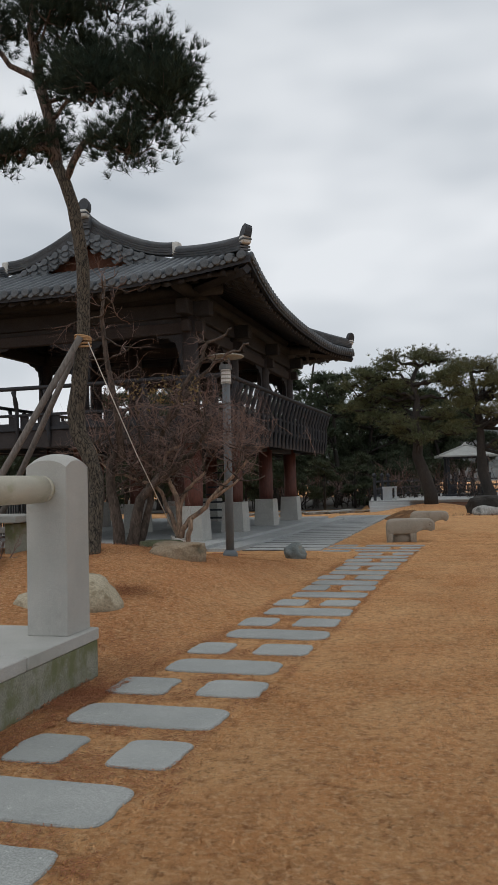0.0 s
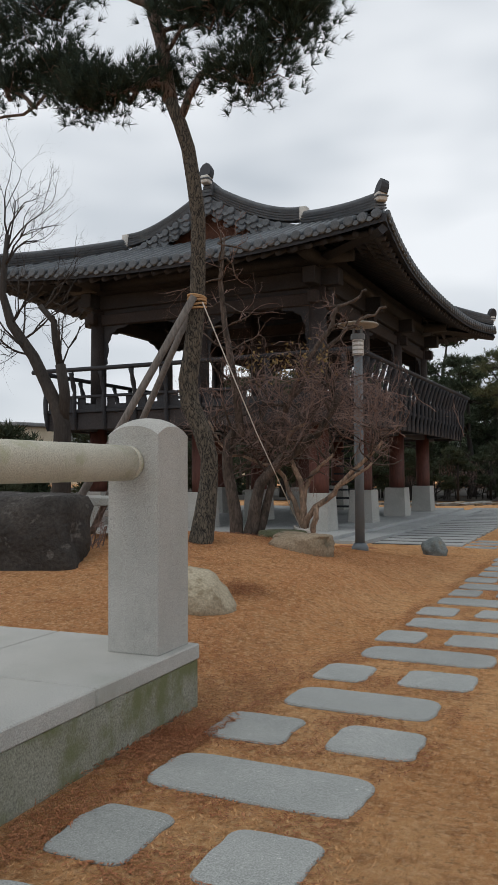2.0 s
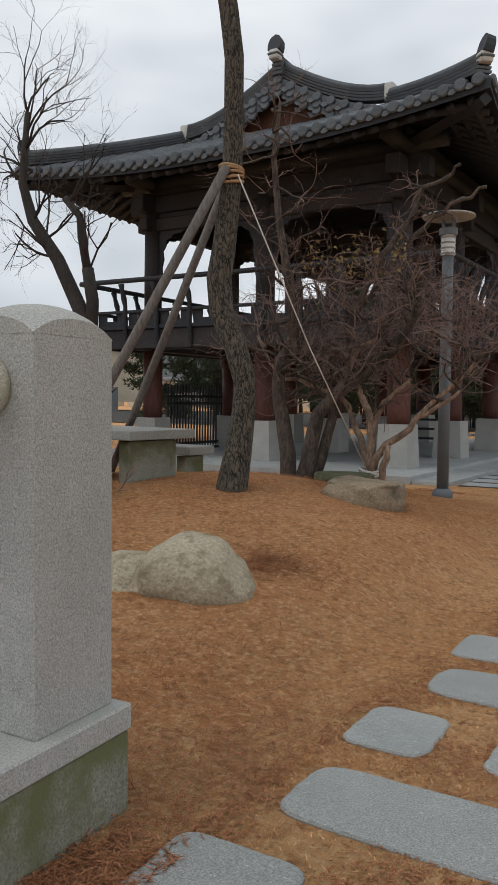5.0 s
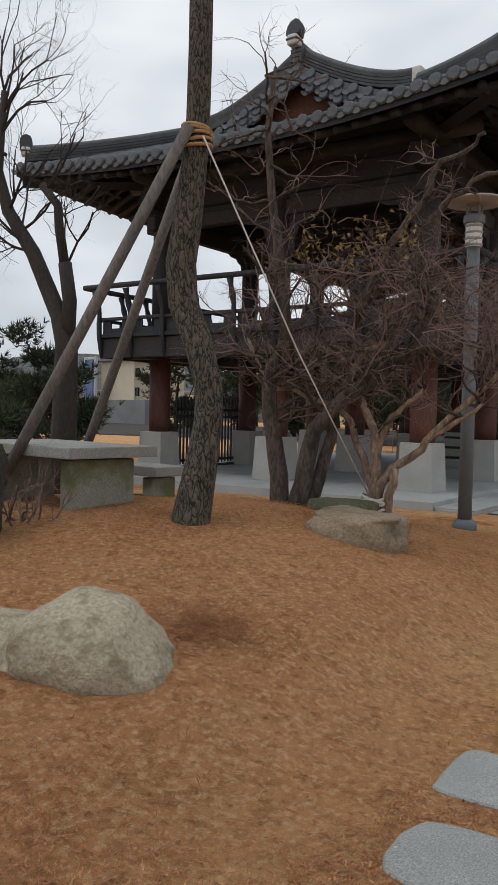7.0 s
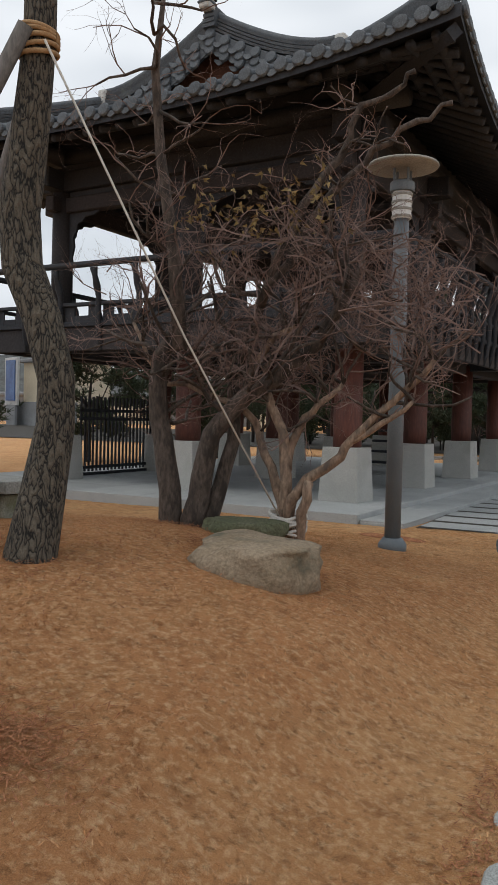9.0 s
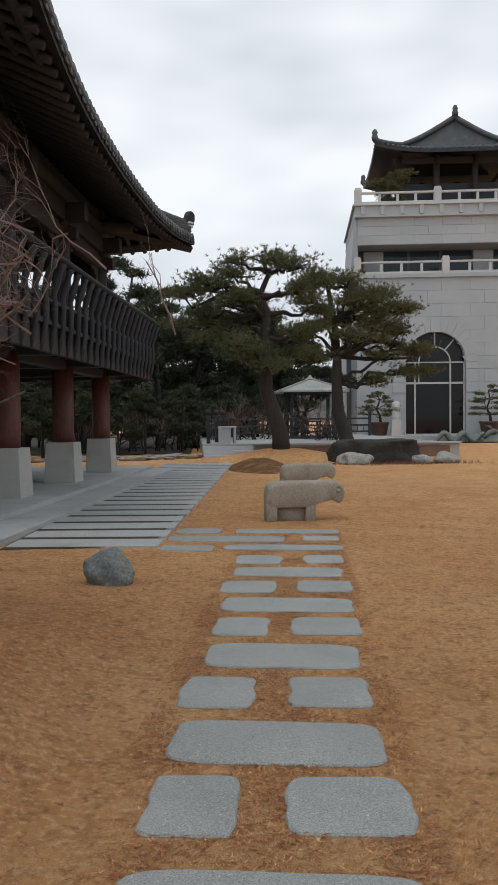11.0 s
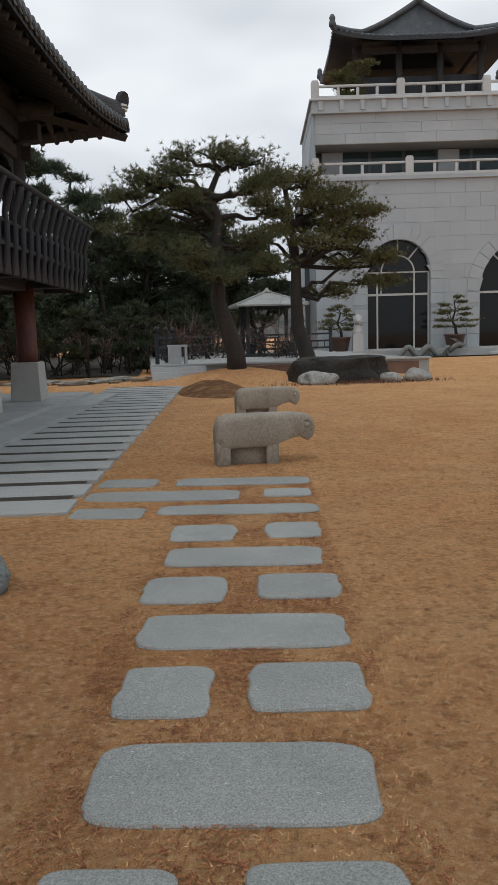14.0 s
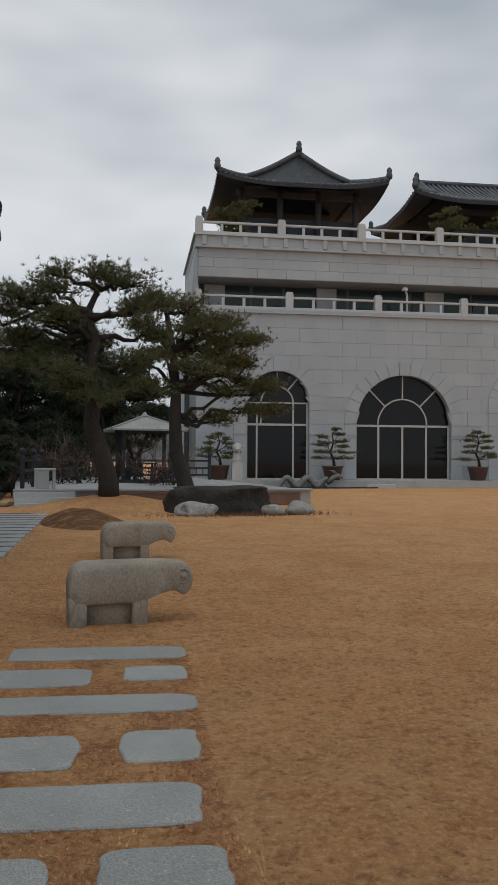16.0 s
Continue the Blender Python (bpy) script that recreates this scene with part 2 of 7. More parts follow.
M_PINE_BARK = bark_material("pine_bark", (0.014, 0.012, 0.009), (0.125, 0.105, 0.078), 17.0)
M_PINE_UPPER = bark_material("upper_pine_bark", (0.07, 0.05, 0.04), (0.145, 0.11, 0.09), 12.0)
M_BARK_FAR = material("dark_bark", (0.025, 0.022, 0.020), (0.048, 0.041, 0.036), 3.0, 0.9, 0.5, 30.0, 0.4, stretch=(1, 1, 0.3))
M_BARK_SMOOTH = material("mottled_smooth_bark", (0.20, 0.13, 0.09), (0.33, 0.235, 0.165), 7.0, 0.75, 0.6, 30.0, 0.6, stretch=(1, 1, 0.4), c3=(0.11, 0.085, 0.068), c3_scale=6.0, c3_at=0.50, depth=0.015)
M_BARK_GREY = material("grey_brown_bark", (0.062, 0.047, 0.038), (0.125, 0.098, 0.08), 7.0, 0.9, 0.9, 34.0, 0.6, stretch=(1, 1, 0.35), c3=(0.04, 0.032, 0.026), c3_scale=9.0, c3_at=0.5, bump_scale=16.0, depth=0.03)
M_TWIG = material("red_brown_twigs", (0.15, 0.098, 0.083), (0.25, 0.175, 0.15), 3.0, 0.85, 0.0, 20.0, 0.3)
M_NEEDLE = material("pine_needles", (0.020, 0.036, 0.027), (0.034, 0.054, 0.037), 1.4, 0.7, 0.0, 20.0, 0.3, random_mix=0.35, island=True, spec=0.2)
M_NEEDLE_MID = material("grey_green_pine_needles", (0.082, 0.100, 0.050), (0.130, 0.138, 0.070), 1.0, 0.7, 0.0, 16.0, 0.3, random_mix=0.35, island=True, spec=0.2)
M_NEEDLE_WARM = material("olive_pine_needles", (0.095, 0.100, 0.045), (0.145, 0.138, 0.062), 1.0, 0.7, 0.0, 16.0, 0.3, random_mix=0.35, island=True, spec=0.2)
M_NEEDLE_DARK = material("dark_wood_needles", (0.043, 0.060, 0.038), (0.070, 0.086, 0.052), 0.6, 0.75, 0.0, 10.0, 0.3, random_mix=0.4, island=True, spec=0.15)
M_LEAF_YELLOW = material("withered_yellow_leaves", (0.25, 0.185, 0.075), (0.19, 0.125, 0.05), 3.0, 0.8, 0.0, 20.0, 0.3, random_mix=0.4, island=True)
M_BOULDER = material("pale_boulder", (0.31, 0.265, 0.185), (0.41, 0.36, 0.265), 2.2, 0.88, 0.8, 45.0, 0.35, c3=(0.19, 0.15, 0.09), c3_scale=5.0, c3_at=0.54, bump_scale=7.0, depth=0.06)
M_ROCK = material("brown_grey_rock", (0.22, 0.165, 0.105), (0.30, 0.235, 0.165), 3.0, 0.9, 0.8, 40.0, 0.35, c3=(0.125, 0.11, 0.075), c3_scale=3.5, c3_at=0.52, bump_scale=7.0, depth=0.06)
M_ROCK_GREY = material("blue_grey_rock", (0.13, 0.15, 0.15), (0.20, 0.215, 0.205), 3.0, 0.85, 0.7, 40.0, 0.5, c3=(0.26, 0.22, 0.15), c3_scale=2.4, c3_at=0.6, bump_scale=10.0, depth=0.04)
M_ROCK_MOSS = material("mossy_rock", (0.085, 0.095, 0.05), (0.13, 0.13, 0.08), 4.0, 0.9, 0.7, 40.0, 0.5, bump_scale=12.0, depth=0.03)
M_ROCK_DARK = material("black_lichen_rock", (0.024, 0.022, 0.02), (0.055, 0.048, 0.042), 2.5, 0.85, 0.9, 25.0, 0.5, c3=(0.21, 0.20, 0.185), c3_scale=4.0, c3_at=0.6, bump_scale=6.0, depth=0.08)
M_ROCK_BLACK = material("black_rock", (0.018, 0.017, 0.016), (0.042, 0.038, 0.033), 1.5, 0.85, 0.9, 20.0, 0.5, c3=(0.075, 0.07, 0.06), c3_scale=1.6, c3_at=0.6, bump_scale=5.0, depth=0.1)
M_ROCK_PALE = material("pale_garden_rock", (0.25, 0.25, 0.235), (0.38, 0.375, 0.355), 2.5, 0.88, 0.7, 25.0, 0.5, c3=(0.11, 0.11, 0.10), c3_scale=2.5, c3_at=0.55, bump_scale=7.0, depth=0.05)
M_STATUE = material("carved_stone", (0.245, 0.215, 0.175), (0.335, 0.30, 0.25), 3.0, 0.88, 0.3, 50.0, 0.28, stretch=(1, 1, 0.6), c3=(0.16, 0.14, 0.11), c3_scale=3.6, c3_at=0.58, bump_scale=16.0, depth=0.015)
M_ROPE = material("pale_rope", (0.56, 0.53, 0.48), (0.66, 0.63, 0.58), 20.0, 0.9, 0.3, 120.0, 0.3)
M_STRAW = material("straw_tie", (0.33, 0.19, 0.09), (0.42, 0.27, 0.14), 20.0, 0.9, 0.3, 120.0, 0.3)
M_PROP = material("grey_timber_prop", (0.115, 0.102, 0.092), (0.18, 0.163, 0.148), 2.0, 0.85, 0.5, 40.0, 0.4, stretch=(1, 1, 0.2))
M_FACADE = material("facade_granite", (0.345, 0.38, 0.405), (0.40, 0.432, 0.458), 0.5, 0.7, 0.1, 30.0, 0.25, c3=(0.34, 0.36, 0.372), c3_scale=0.3, random_mix=0.035)
M_FACADE_JOINT = material("facade_joint", (0.305, 0.33, 0.348), (0.345, 0.368, 0.385), 1.0, 0.9, 0.1, 30.0, 0.2)
M_WHITE = material("white_granite_rail", (0.43, 0.445, 0.45), (0.50, 0.515, 0.52), 1.0, 0.7, 0.1, 40.0, 0.25)
M_FRAME = material("white_window_frame", (0.42, 0.42, 0.41), (0.48, 0.48, 0.47), 2.0, 0.45, 0.03, 60.0, 0.15)
M_DARKWALL = material("dark_backing_wall", (0.065, 0.078, 0.082), (0.095, 0.108, 0.112), 0.6, 0.4, 0.05, 20.0, 0.2)
M_POT = material("brown_clay_pot", (0.065, 0.038, 0.03), (0.10, 0.06, 0.045), 3.0, 0.5, 0.2, 40.0, 0.3)
M_BRONZE = material("grey_bronze", (0.13, 0.145, 0.14), (0.20, 0.215, 0.205), 3.0, 0.6, 0.3, 30.0, 0.35)
M_BRICKBAND = material("brown_brick_band", (0.16, 0.095, 0.07), (0.21, 0.13, 0.095), 2.0, 0.9, 0.3, 20.0, 0.4)
M_GAZEBO_ROOF = material("gazebo_roof_sheet", (0.25, 0.26, 0.25), (0.33, 0.34, 0.325), 1.5, 0.6, 0.1, 20.0, 0.3)
M_CREAM = material("cream_wall", (0.55, 0.48, 0.36), (0.62, 0.55, 0.42), 0.6, 0.85, 0.05, 10.0, 0.15)
M_GREYWALL = material("far_grey_wall", (0.17, 0.175, 0.18), (0.23, 0.235, 0.24), 0.5, 0.85, 0.05, 10.0, 0.2)
M_BLUE = material("blue_panel", (0.03, 0.07, 0.20), (0.07, 0.14, 0.30), 0.5, 0.4, 0.0, 6.0, 0.3)
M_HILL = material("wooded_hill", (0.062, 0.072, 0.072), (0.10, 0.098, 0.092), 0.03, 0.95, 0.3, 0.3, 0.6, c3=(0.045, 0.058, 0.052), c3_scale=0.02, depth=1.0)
M_SHRUB = material("rust_shrub_twigs", (0.10, 0.052, 0.036), (0.16, 0.085, 0.055), 2.0, 0.9, 0.0, 12.0, 0.3, random_mix=0.3, island=True)


def glass_material(name, tint):
    m = bpy.data.materials.new(name)
    m.use_nodes = True
    b = m.node_tree.nodes["Principled BSDF"]
    b.inputs["Base Color"].default_value = (*tint, 1)
    b.inputs["Roughness"].default_value = 0.05
    b.inputs["Specular IOR Level"].default_value = 0.22
    return m


M_GLASS = glass_material("dark_reflective_glass", (0.008, 0.009, 0.01))
M_GALLERY = glass_material("teal_gallery_glass", (0.035, 0.055, 0.06))
M_WATER = glass_material("pond_water", (0.015, 0.018, 0.015))


# ---- builders ----
class Geo:
    """Gathers vertices and faces for one mesh."""

    def __init__(self):
        self.v, self.f = [], []

    def add(self, verts, faces):
        k = len(self.v)
        self.v.extend(verts)
        self.f.extend([tuple(i + k for i in q) for q in faces])
        return self

    def box(self, c, s, rz=0.0, taper=1.0):
        cs, sn = math.cos(radians(rz)), math.sin(radians(rz))
        pts = []
        for k, (dx, dy, dz) in enumerate([(-1, -1, -1), (1, -1, -1), (1, 1, -1), (-1, 1, -1), (-1, -1, 1), (1, -1, 1), (1, 1, 1), (-1, 1, 1)]):
            t = taper if dz > 0 else 1.0
            x, y, z = dx * s[0] / 2 * t, dy * s[1] / 2 * t, dz * s[2] / 2
            pts.append((c[0] + x * cs - y * sn, c[1] + x * sn + y * cs, c[2] + z))
        return self.add(pts, [(3, 2, 1, 0), (4, 5, 6, 7), (0, 1, 5, 4), (1, 2, 6, 5), (2, 3, 7, 6), (3, 0, 4, 7)])

    def tube(self, pts, radii, n=6, cap=True):
        pts = [Vector(p) for p in pts]
        up = Vector((0, 0, 1))
        rings = []
        prev = None
        for i, p in enumerate(pts):
            d = (pts[min(i + 1, len(pts) - 1)] - pts[max(i - 1, 0)]).normalized()
            if prev is None:
                a = d.cross(up if abs(d.z) < 0.9 else Vector((1, 0, 0))).normalized()
            else:
                a = (prev - d * prev.dot(d)).normalized()
            prev = a
            b = d.cross(a)
            r = radii[i] if not isinstance(radii, (int, float)) else radii
            rings.append([tuple(p + (a * math.cos(2 * math.pi * k / n) + b * math.sin(2 * math.pi * k / n)) * r) for k in range(n)])
        verts = [q for ring in rings for q in ring]
        faces = []
        for i in range(len(pts) - 1):
            for k in range(n):
                faces.append((i * n + k, i * n + (k + 1) % n, (i + 1) * n + (k + 1) % n, (i + 1) * n + k))
        if cap:
            faces.append(tuple(range(n - 1, -1, -1)))
            faces.append(tuple((len(pts) - 1) * n + k for k in range(n)))
        return self.add(verts, faces)

    def lathe(self, c, prof, n=16):
        verts, faces = [], []
        for r, z in prof:
            for k in range(n):
                a = 2 * math.pi * k / n
                verts.append((c[0] + r * math.cos(a), c[1] + r * math.sin(a), c[2] + z))
        for i in range(len(prof) - 1):
            for k in range(n):
                faces.append((i * n + k, i * n + (k + 1) % n, (i + 1) * n + (k + 1) % n, (i + 1) * n + k))
        faces.append(tuple(range(n - 1, -1, -1)))
        faces.append(tuple((len(prof) - 1) * n + k for k in range(n)))
        return self.add(verts, faces)

    def mesh(self, name, mat, smooth=False):
        me = bpy.data.meshes.new(name)
        me.from_pydata(self.v, [], self.f)
        me.materials.append(mat)
        if smooth:
            me.polygons.foreach_set("use_smooth", [True] * len(me.polygons))
        me.update()
        return me


def adopt(ob, parent):
    ob.parent = parent
    if parent.type == "EMPTY":
        ob.matrix_parent_inverse = parent.matrix_basis.inverted()


def put(name, geo, mat, parent=None, smooth=False, label=""):
    ob = new(name, geo.mesh(name, mat, smooth))
    if parent:
        adopt(ob, parent)
    if label:
        ob["label"] = label
    return ob


def place(name, me, m, parent):
    """A further piece on a shared mesh."""
    ob = new(name, me)
    ob.matrix_basis = m
    if parent:
        adopt(ob, parent)
    return ob


def thing(name, at, label, category, group="", kind=""):
    e = new(name)
    e.empty_display_size = 0.2
    e.matrix_basis = Matrix.Translation(at)
    return tagged(e, label, category, group, kind)


def bevel_box(c, s, rz=0.0, bev=0.01, seg=2, taper=1.0):
    bm = bmesh.new()
    bmesh.ops.create_cube(bm, size=1.0)
    for v in bm.verts:
        t = taper if v.co.z > 0 else 1.0
        v.co = Vector((v.co.x * s[0] * t, v.co.y * s[1] * t, v.co.z * s[2]))
    if bev:
        bmesh.ops.bevel(bm, geom=list(bm.edges), offset=bev, segments=seg, affect="EDGES", profile=0.6)
    bmesh.ops.transform(bm, matrix=pose(*c, 0, 0, rz), verts=bm.verts)
    g = Geo()
    bm.verts.ensure_lookup_table()
    g.add([tuple(v.co) for v in bm.verts], [tuple(v.index for v in f.verts) for f in bm.faces])
    bm.free()
    return g


LAWN_Z = -0.115


def ground_z(x, y):
    """Level lawn with the low mound under the trees."""
    near = (-0.55 + 0.139 * (y - 7.53)) - x
    fade = min(1.0, max(0.0, near / 1.1))
    fade = fade * fade * (3 - 2 * fade)
    z = LAWN_Z + fade * 0.70 * math.exp(-((x + 3.4) / (2.1 if x > -3.4 else 3.6)) ** 2 / 2 - ((y - 12.5) / (2.25 if y < 12.5 else 2.8)) ** 2 / 2)
    z += 0.45 * math.exp(-((x - 4.1) / 1.5) ** 2 / 2 - ((y - 40.0) / 1.6) ** 2 / 2)
    z += (0.012 * noise.noise((x * 0.9, y * 0.9, 0.0)) + 0.006 * noise.noise((x * 2.7, y * 2.7, 3.0))) * fade
    return z


def rock(name, c, s, mat, label, seed, rz=0.0, flat=0.0, rough=0.25, sub=4, category="rock", block=0.0, sink=0.1, kind=""):
    """A lumpy boulder resting partly in the soil."""
    bm = bmesh.new()
    bmesh.ops.create_icosphere(bm, subdivisions=sub, radius=1.0)
    for v in bm.verts:
        p = v.co.copy()
        q = p * 1.1 + Vector((seed * 7.3, seed * 3.1, seed))
        r = 1 + rough * noise.noise(q) + rough * 0.5 * noise.noise(q * 2.3) + rough * 0.22 * noise.noise(q * 5.5)
        cube = p / (abs(p.x) ** 5 + abs(p.y) ** 5 + abs(p.z) ** 5) ** 0.2
        p = p.lerp(cube, block) * r
        if flat and p.z > flat:
            p.z = flat + (p.z - flat) * 0.2
        p.z = max(p.z, -0.55)
        v.co = Vector((p.x * s[0] / 2, p.y * s[1] / 2, p.z * s[2] / 1.55))
    g = Geo()
    bm.verts.ensure_lookup_table()
    m = pose(c[0], c[1], c[2] + 0.355 * s[2] - sink * s[2], 0, 0, rz)
    g.add([tuple(m @ v.co) for v in bm.verts], [tuple(v.index for v in f.verts) for f in bm.faces])
    bm.free()
    ob = put(name, g, mat, smooth=True)
    return tagged(ob, label, category, kind=kind)


# ---- ground ----
def graded(lo, a, b, hi, step, far):
    fine = list(np.arange(a, b + 1e-6, step))
    left = [a - (a - lo) * (k / far) ** 2.2 for k in range(far, 0, -1)]
    right = [b + (hi - b) * (k / far) ** 2.2 for k in range(1, far + 1)]
    return left + fine + right


gx = graded(-900, -9, 8, 900, 0.22, 24)
gy = graded(-300, -1, 46, 1500, 0.22, 24)
gg = Geo()
gg.v = [(x, y, ground_z(x, y)) for y in gy for x in gx]
nx = len(gx)
gg.f = [(j * nx + i, j * nx + i + 1, (j + 1) * nx + i + 1, (j + 1) * nx + i) for j in range(len(gy) - 1) for i in range(nx - 1)]
tagged(put("ground", gg, M_LAWN, smooth=True), "dry orange-brown winter lawn with a low mound", "lawn", kind="structure")

# dry grass blades along the walk
rng = np.random.default_rng(5)
PATH_SLOPE = 0.139


def path_left(y):
    return -0.43 + PATH_SLOPE * (y - 7.53)


def scatter_grass(count, x0, x1, y0, y1, height):
    """Short leaning blades, thinning out towards the rim of the field."""
    xs, ys = rng.uniform(x0, x1, count), y0 + (y1 - y0) * rng.uniform(0, 1, count) ** 1.5
    verts, faces = [], []
    for x, y in zip(xs, ys):
        rel = x - path_left(y)
        if -0.02 < rel < 1.1 and y < 20.4:
            continue
        if y > 19.2 and path_left(19.4) - 2.4 < x < 0.3 + (y - 19.4) * 0.11:
            continue
        if (y > 18.0 and x < 0.1) or (x < -0.8 and y < 7.4):
            continue
        if min(x1 - x, y1 - y) < rng.uniform(0, 4.0) or x - x0 < rng.uniform(0, 1.0):
            continue
        z = ground_z(x, y)
        lush = 0.75 + 0.7 * noise.noise((x * 1.7, y * 1.7, 7.0))
        way = 6.28 * noise.noise((x * 0.8, y * 0.8, 2.0))
        for _ in range(3):
            a, h = rng.uniform(0, 6.28), height * lush * rng.uniform(0.5, 1.4)
            lean = way + rng.normal(0, 1.1)
            lx, ly = math.cos(lean) * h * rng.uniform(0.6, 2.2), math.sin(lean) * h * rng.uniform(0.6, 2.2)
            w = 0.0021
            dx, dy = math.cos(a) * w, math.sin(a) * w
            ox, oy = x + rng.normal(0, 0.012), y + rng.normal(0, 0.012)
            k = len(verts)
            verts += [(ox - dx, oy - dy, z - 0.004), (ox + dx, oy + dy, z - 0.004), (ox + lx, oy + ly, z + h)]
            faces.append((k, k + 1, k + 2))
    g = Geo()
    g.v, g.f = verts, faces
    return g


tagged(put("grass", scatter_grass(300000, -4.0, 8.5, 3.0, 27.0, 0.018), M_BLADE), "short dry straw-coloured grass blades on the lawn", "grass", kind="stuff")
# grass creeping into the joints between the stepping stones
jg = Geo()
for _ in range(26000):
    y = rng.uniform(2.0, 20.8)
    x = path_left(y) + rng.uniform(-0.05, 1.2)
    for _k in range(2):
        a, h = rng.uniform(0, 6.28), rng.uniform(0.006, 0.015)
        k = len(jg.v)
        z = LAWN_Z
        jg.v += [(x - math.cos(a) * 0.003, y - math.sin(a) * 0.003, z), (x + math.cos(a) * 0.003, y + math.sin(a) * 0.003, z),
                 (x + rng.normal(0, 0.012), y + rng.normal(0, 0.012), z + h)]
        jg.f.append((k, k + 1, k + 2))
jl = Geo()
for _ in range(70000):
    y = rng.uniform(2.0, 20.6)
    x = path_left(y) + rng.uniform(-0.12, 1.22)
    if noise.noise((x * 2.6, y * 2.6, 1.0)) < rng.uniform(-0.25, 0.25):
        continue
    a, h = rng.uniform(0, 6.28), rng.uniform(0.015, 0.05)
    k = len(jl.v)
    dx, dy = math.cos(a) * h, math.sin(a) * h
    z = LAWN_Z + rng.uniform(0.006, 0.0125)
    jl.v += [(x - dy * 0.1, y + dx * 0.1, z), (x + dy * 0.1, y - dx * 0.1, z), (x + dx, y + dy, z + rng.uniform(-0.002, 0.001))]
    jl.f.append((k, k + 1, k + 2))
tagged(put("joint_litter", jl, M_LITTER), "red-brown needles lying in the joints of the stone path", "litter", kind="stuff")
tagged(put("joint_grass", jg, M_BLADE), "dry grass growing in the joints of the stone path", "grass", kind="stuff")


# ---- stepping stones ----
def slab_stone(cx, cy, w, d, rz, seed, label, name="stepping_stone", top=0.017, ragged=0.02):
    r = random.Random(seed)
    ring = []
    n_side = 14
    worn = r.uniform(6.0, 12.0)
    for sx, sy, ex, ey in ((-1, -1, 1, -1), (1, -1, 1, 1), (1, 1, -1, 1), (-1, 1, -1, -1)):
        for k in range(n_side):
            t = k / n_side
            x, y = (sx + (ex - sx) * t) * w / 2, (sy + (ey - sy) * t) * d / 2
            jag = ragged if abs(ex - sx) < 1 else ragged * 0.3
            cut = (abs(2 * x / w) ** worn + abs(2 * y / d) ** worn) ** (-1 / worn)
            ring.append((x * cut + r.uniform(-jag, jag), y * cut + r.uniform(-jag, jag) * 0.5))
    n = len(ring)
    for _ in range(2):
        ring = [tuple(0.5 * ring[k][i] + 0.25 * (ring[k - 1][i] + ring[(k + 1) % n][i]) for i in (0, 1)) for k in range(n)]
    cs, sn = math.cos(radians(rz)), math.sin(radians(rz))
    levels = ((1.0, -0.06), (1.0, top - 0.012), (0.985, top - 0.003), (0.965, top))
    g = Geo()
    for s, z in levels:
        for x, y in ring:
            x2, y2 = x - math.copysign(1, x) * (1 - s) * 0.45, y - math.copysign(1, y) * (1 - s) * 0.45
            g.v.append((cx + x2 * cs - y2 * sn, cy + x2 * sn + y2 * cs, LAWN_Z + z + 0.004 * noise.noise((x2 * 4, y2 * 4, seed))))
    for j in range(3):
        for k in range(n):
            g.f.append((j * n + k, j * n + (k + 1) % n, (j + 1) * n + (k + 1) % n, (j + 1) * n + k))
    g.f.append(tuple(3 * n + k for k in range(n)))
    ob = put(name, g, M_SLAB)
    return tagged(ob, label, "stepping stone", "stepping stones of the lawn path")


# wide stones alternate with pairs: first x, last x, middle y, depth
WIDE = [(-1.09, -0.05, 3.17, 0.5), (-0.86, 0.20, 4.65, 0.52), (-0.67, 0.43, 6.14, 0.49), (-0.37, 0.63, 7.64, 0.48), (-0.12, 0.97, 9.12, 0.48), (0.09, 1.15, 10.58, 0.5),
        (0.27, 1.32, 12.05, 0.48), (0.45, 1.45, 13.38, 0.5), (0.64, 1.64, 14.76, 0.52), (0.80, 1.89, 16.17, 0.48), (0.98, 2.07, 17.57, 0.46), (-1.3, -0.25, 1.70, 0.5)]
PAIRS = [(-0.98, -0.58, -0.36, 0.08, 3.91), (-0.76, -0.36, -0.09, 0.33, 5.40), (-0.64, -0.14, 0.09, 0.60, 6.92), (-0.33, 0.07, 0.31, 0.83, 8.38), (-0.10, 0.32, 0.53, 1.03, 9.85), (0.12, 0.53, 0.73, 1.22, 11.31),
         (0.36, 0.74, 0.92, 1.42, 12.77), (0.49, 0.91, 1.10, 1.55, 14.08), (0.72, 1.13, 1.29, 1.81, 15.49), (0.82, 1.34, 1.52, 2.03, 16.88), (1.04, 1.55, 1.78, 2.22, 18.28), (-1.2, -0.78, -0.56, -0.14, 2.43)]
for i, (xa, xb, y, d) in enumerate(WIDE):
    rz = -6.0 - 0.2 * y
    slab_stone((xa + xb) / 2, y, xb - xa, d, rz, 10 + i, "wide grey granite stepping stone set in dry lawn")
for i, (xa, xb, xc, xd, y) in enumerate(PAIRS):
    rz = -5.0 - 0.2 * y
    slab_stone((xa + xb) / 2, y + 0.03, xb - xa, 0.50, rz, 40 + i, "small grey granite stepping stone, one of a pair")
    slab_stone((xc + xd) / 2, y - 0.03, xd - xc, 0.48, rz, 70 + i, "small grey granite stepping stone, one of a pair")
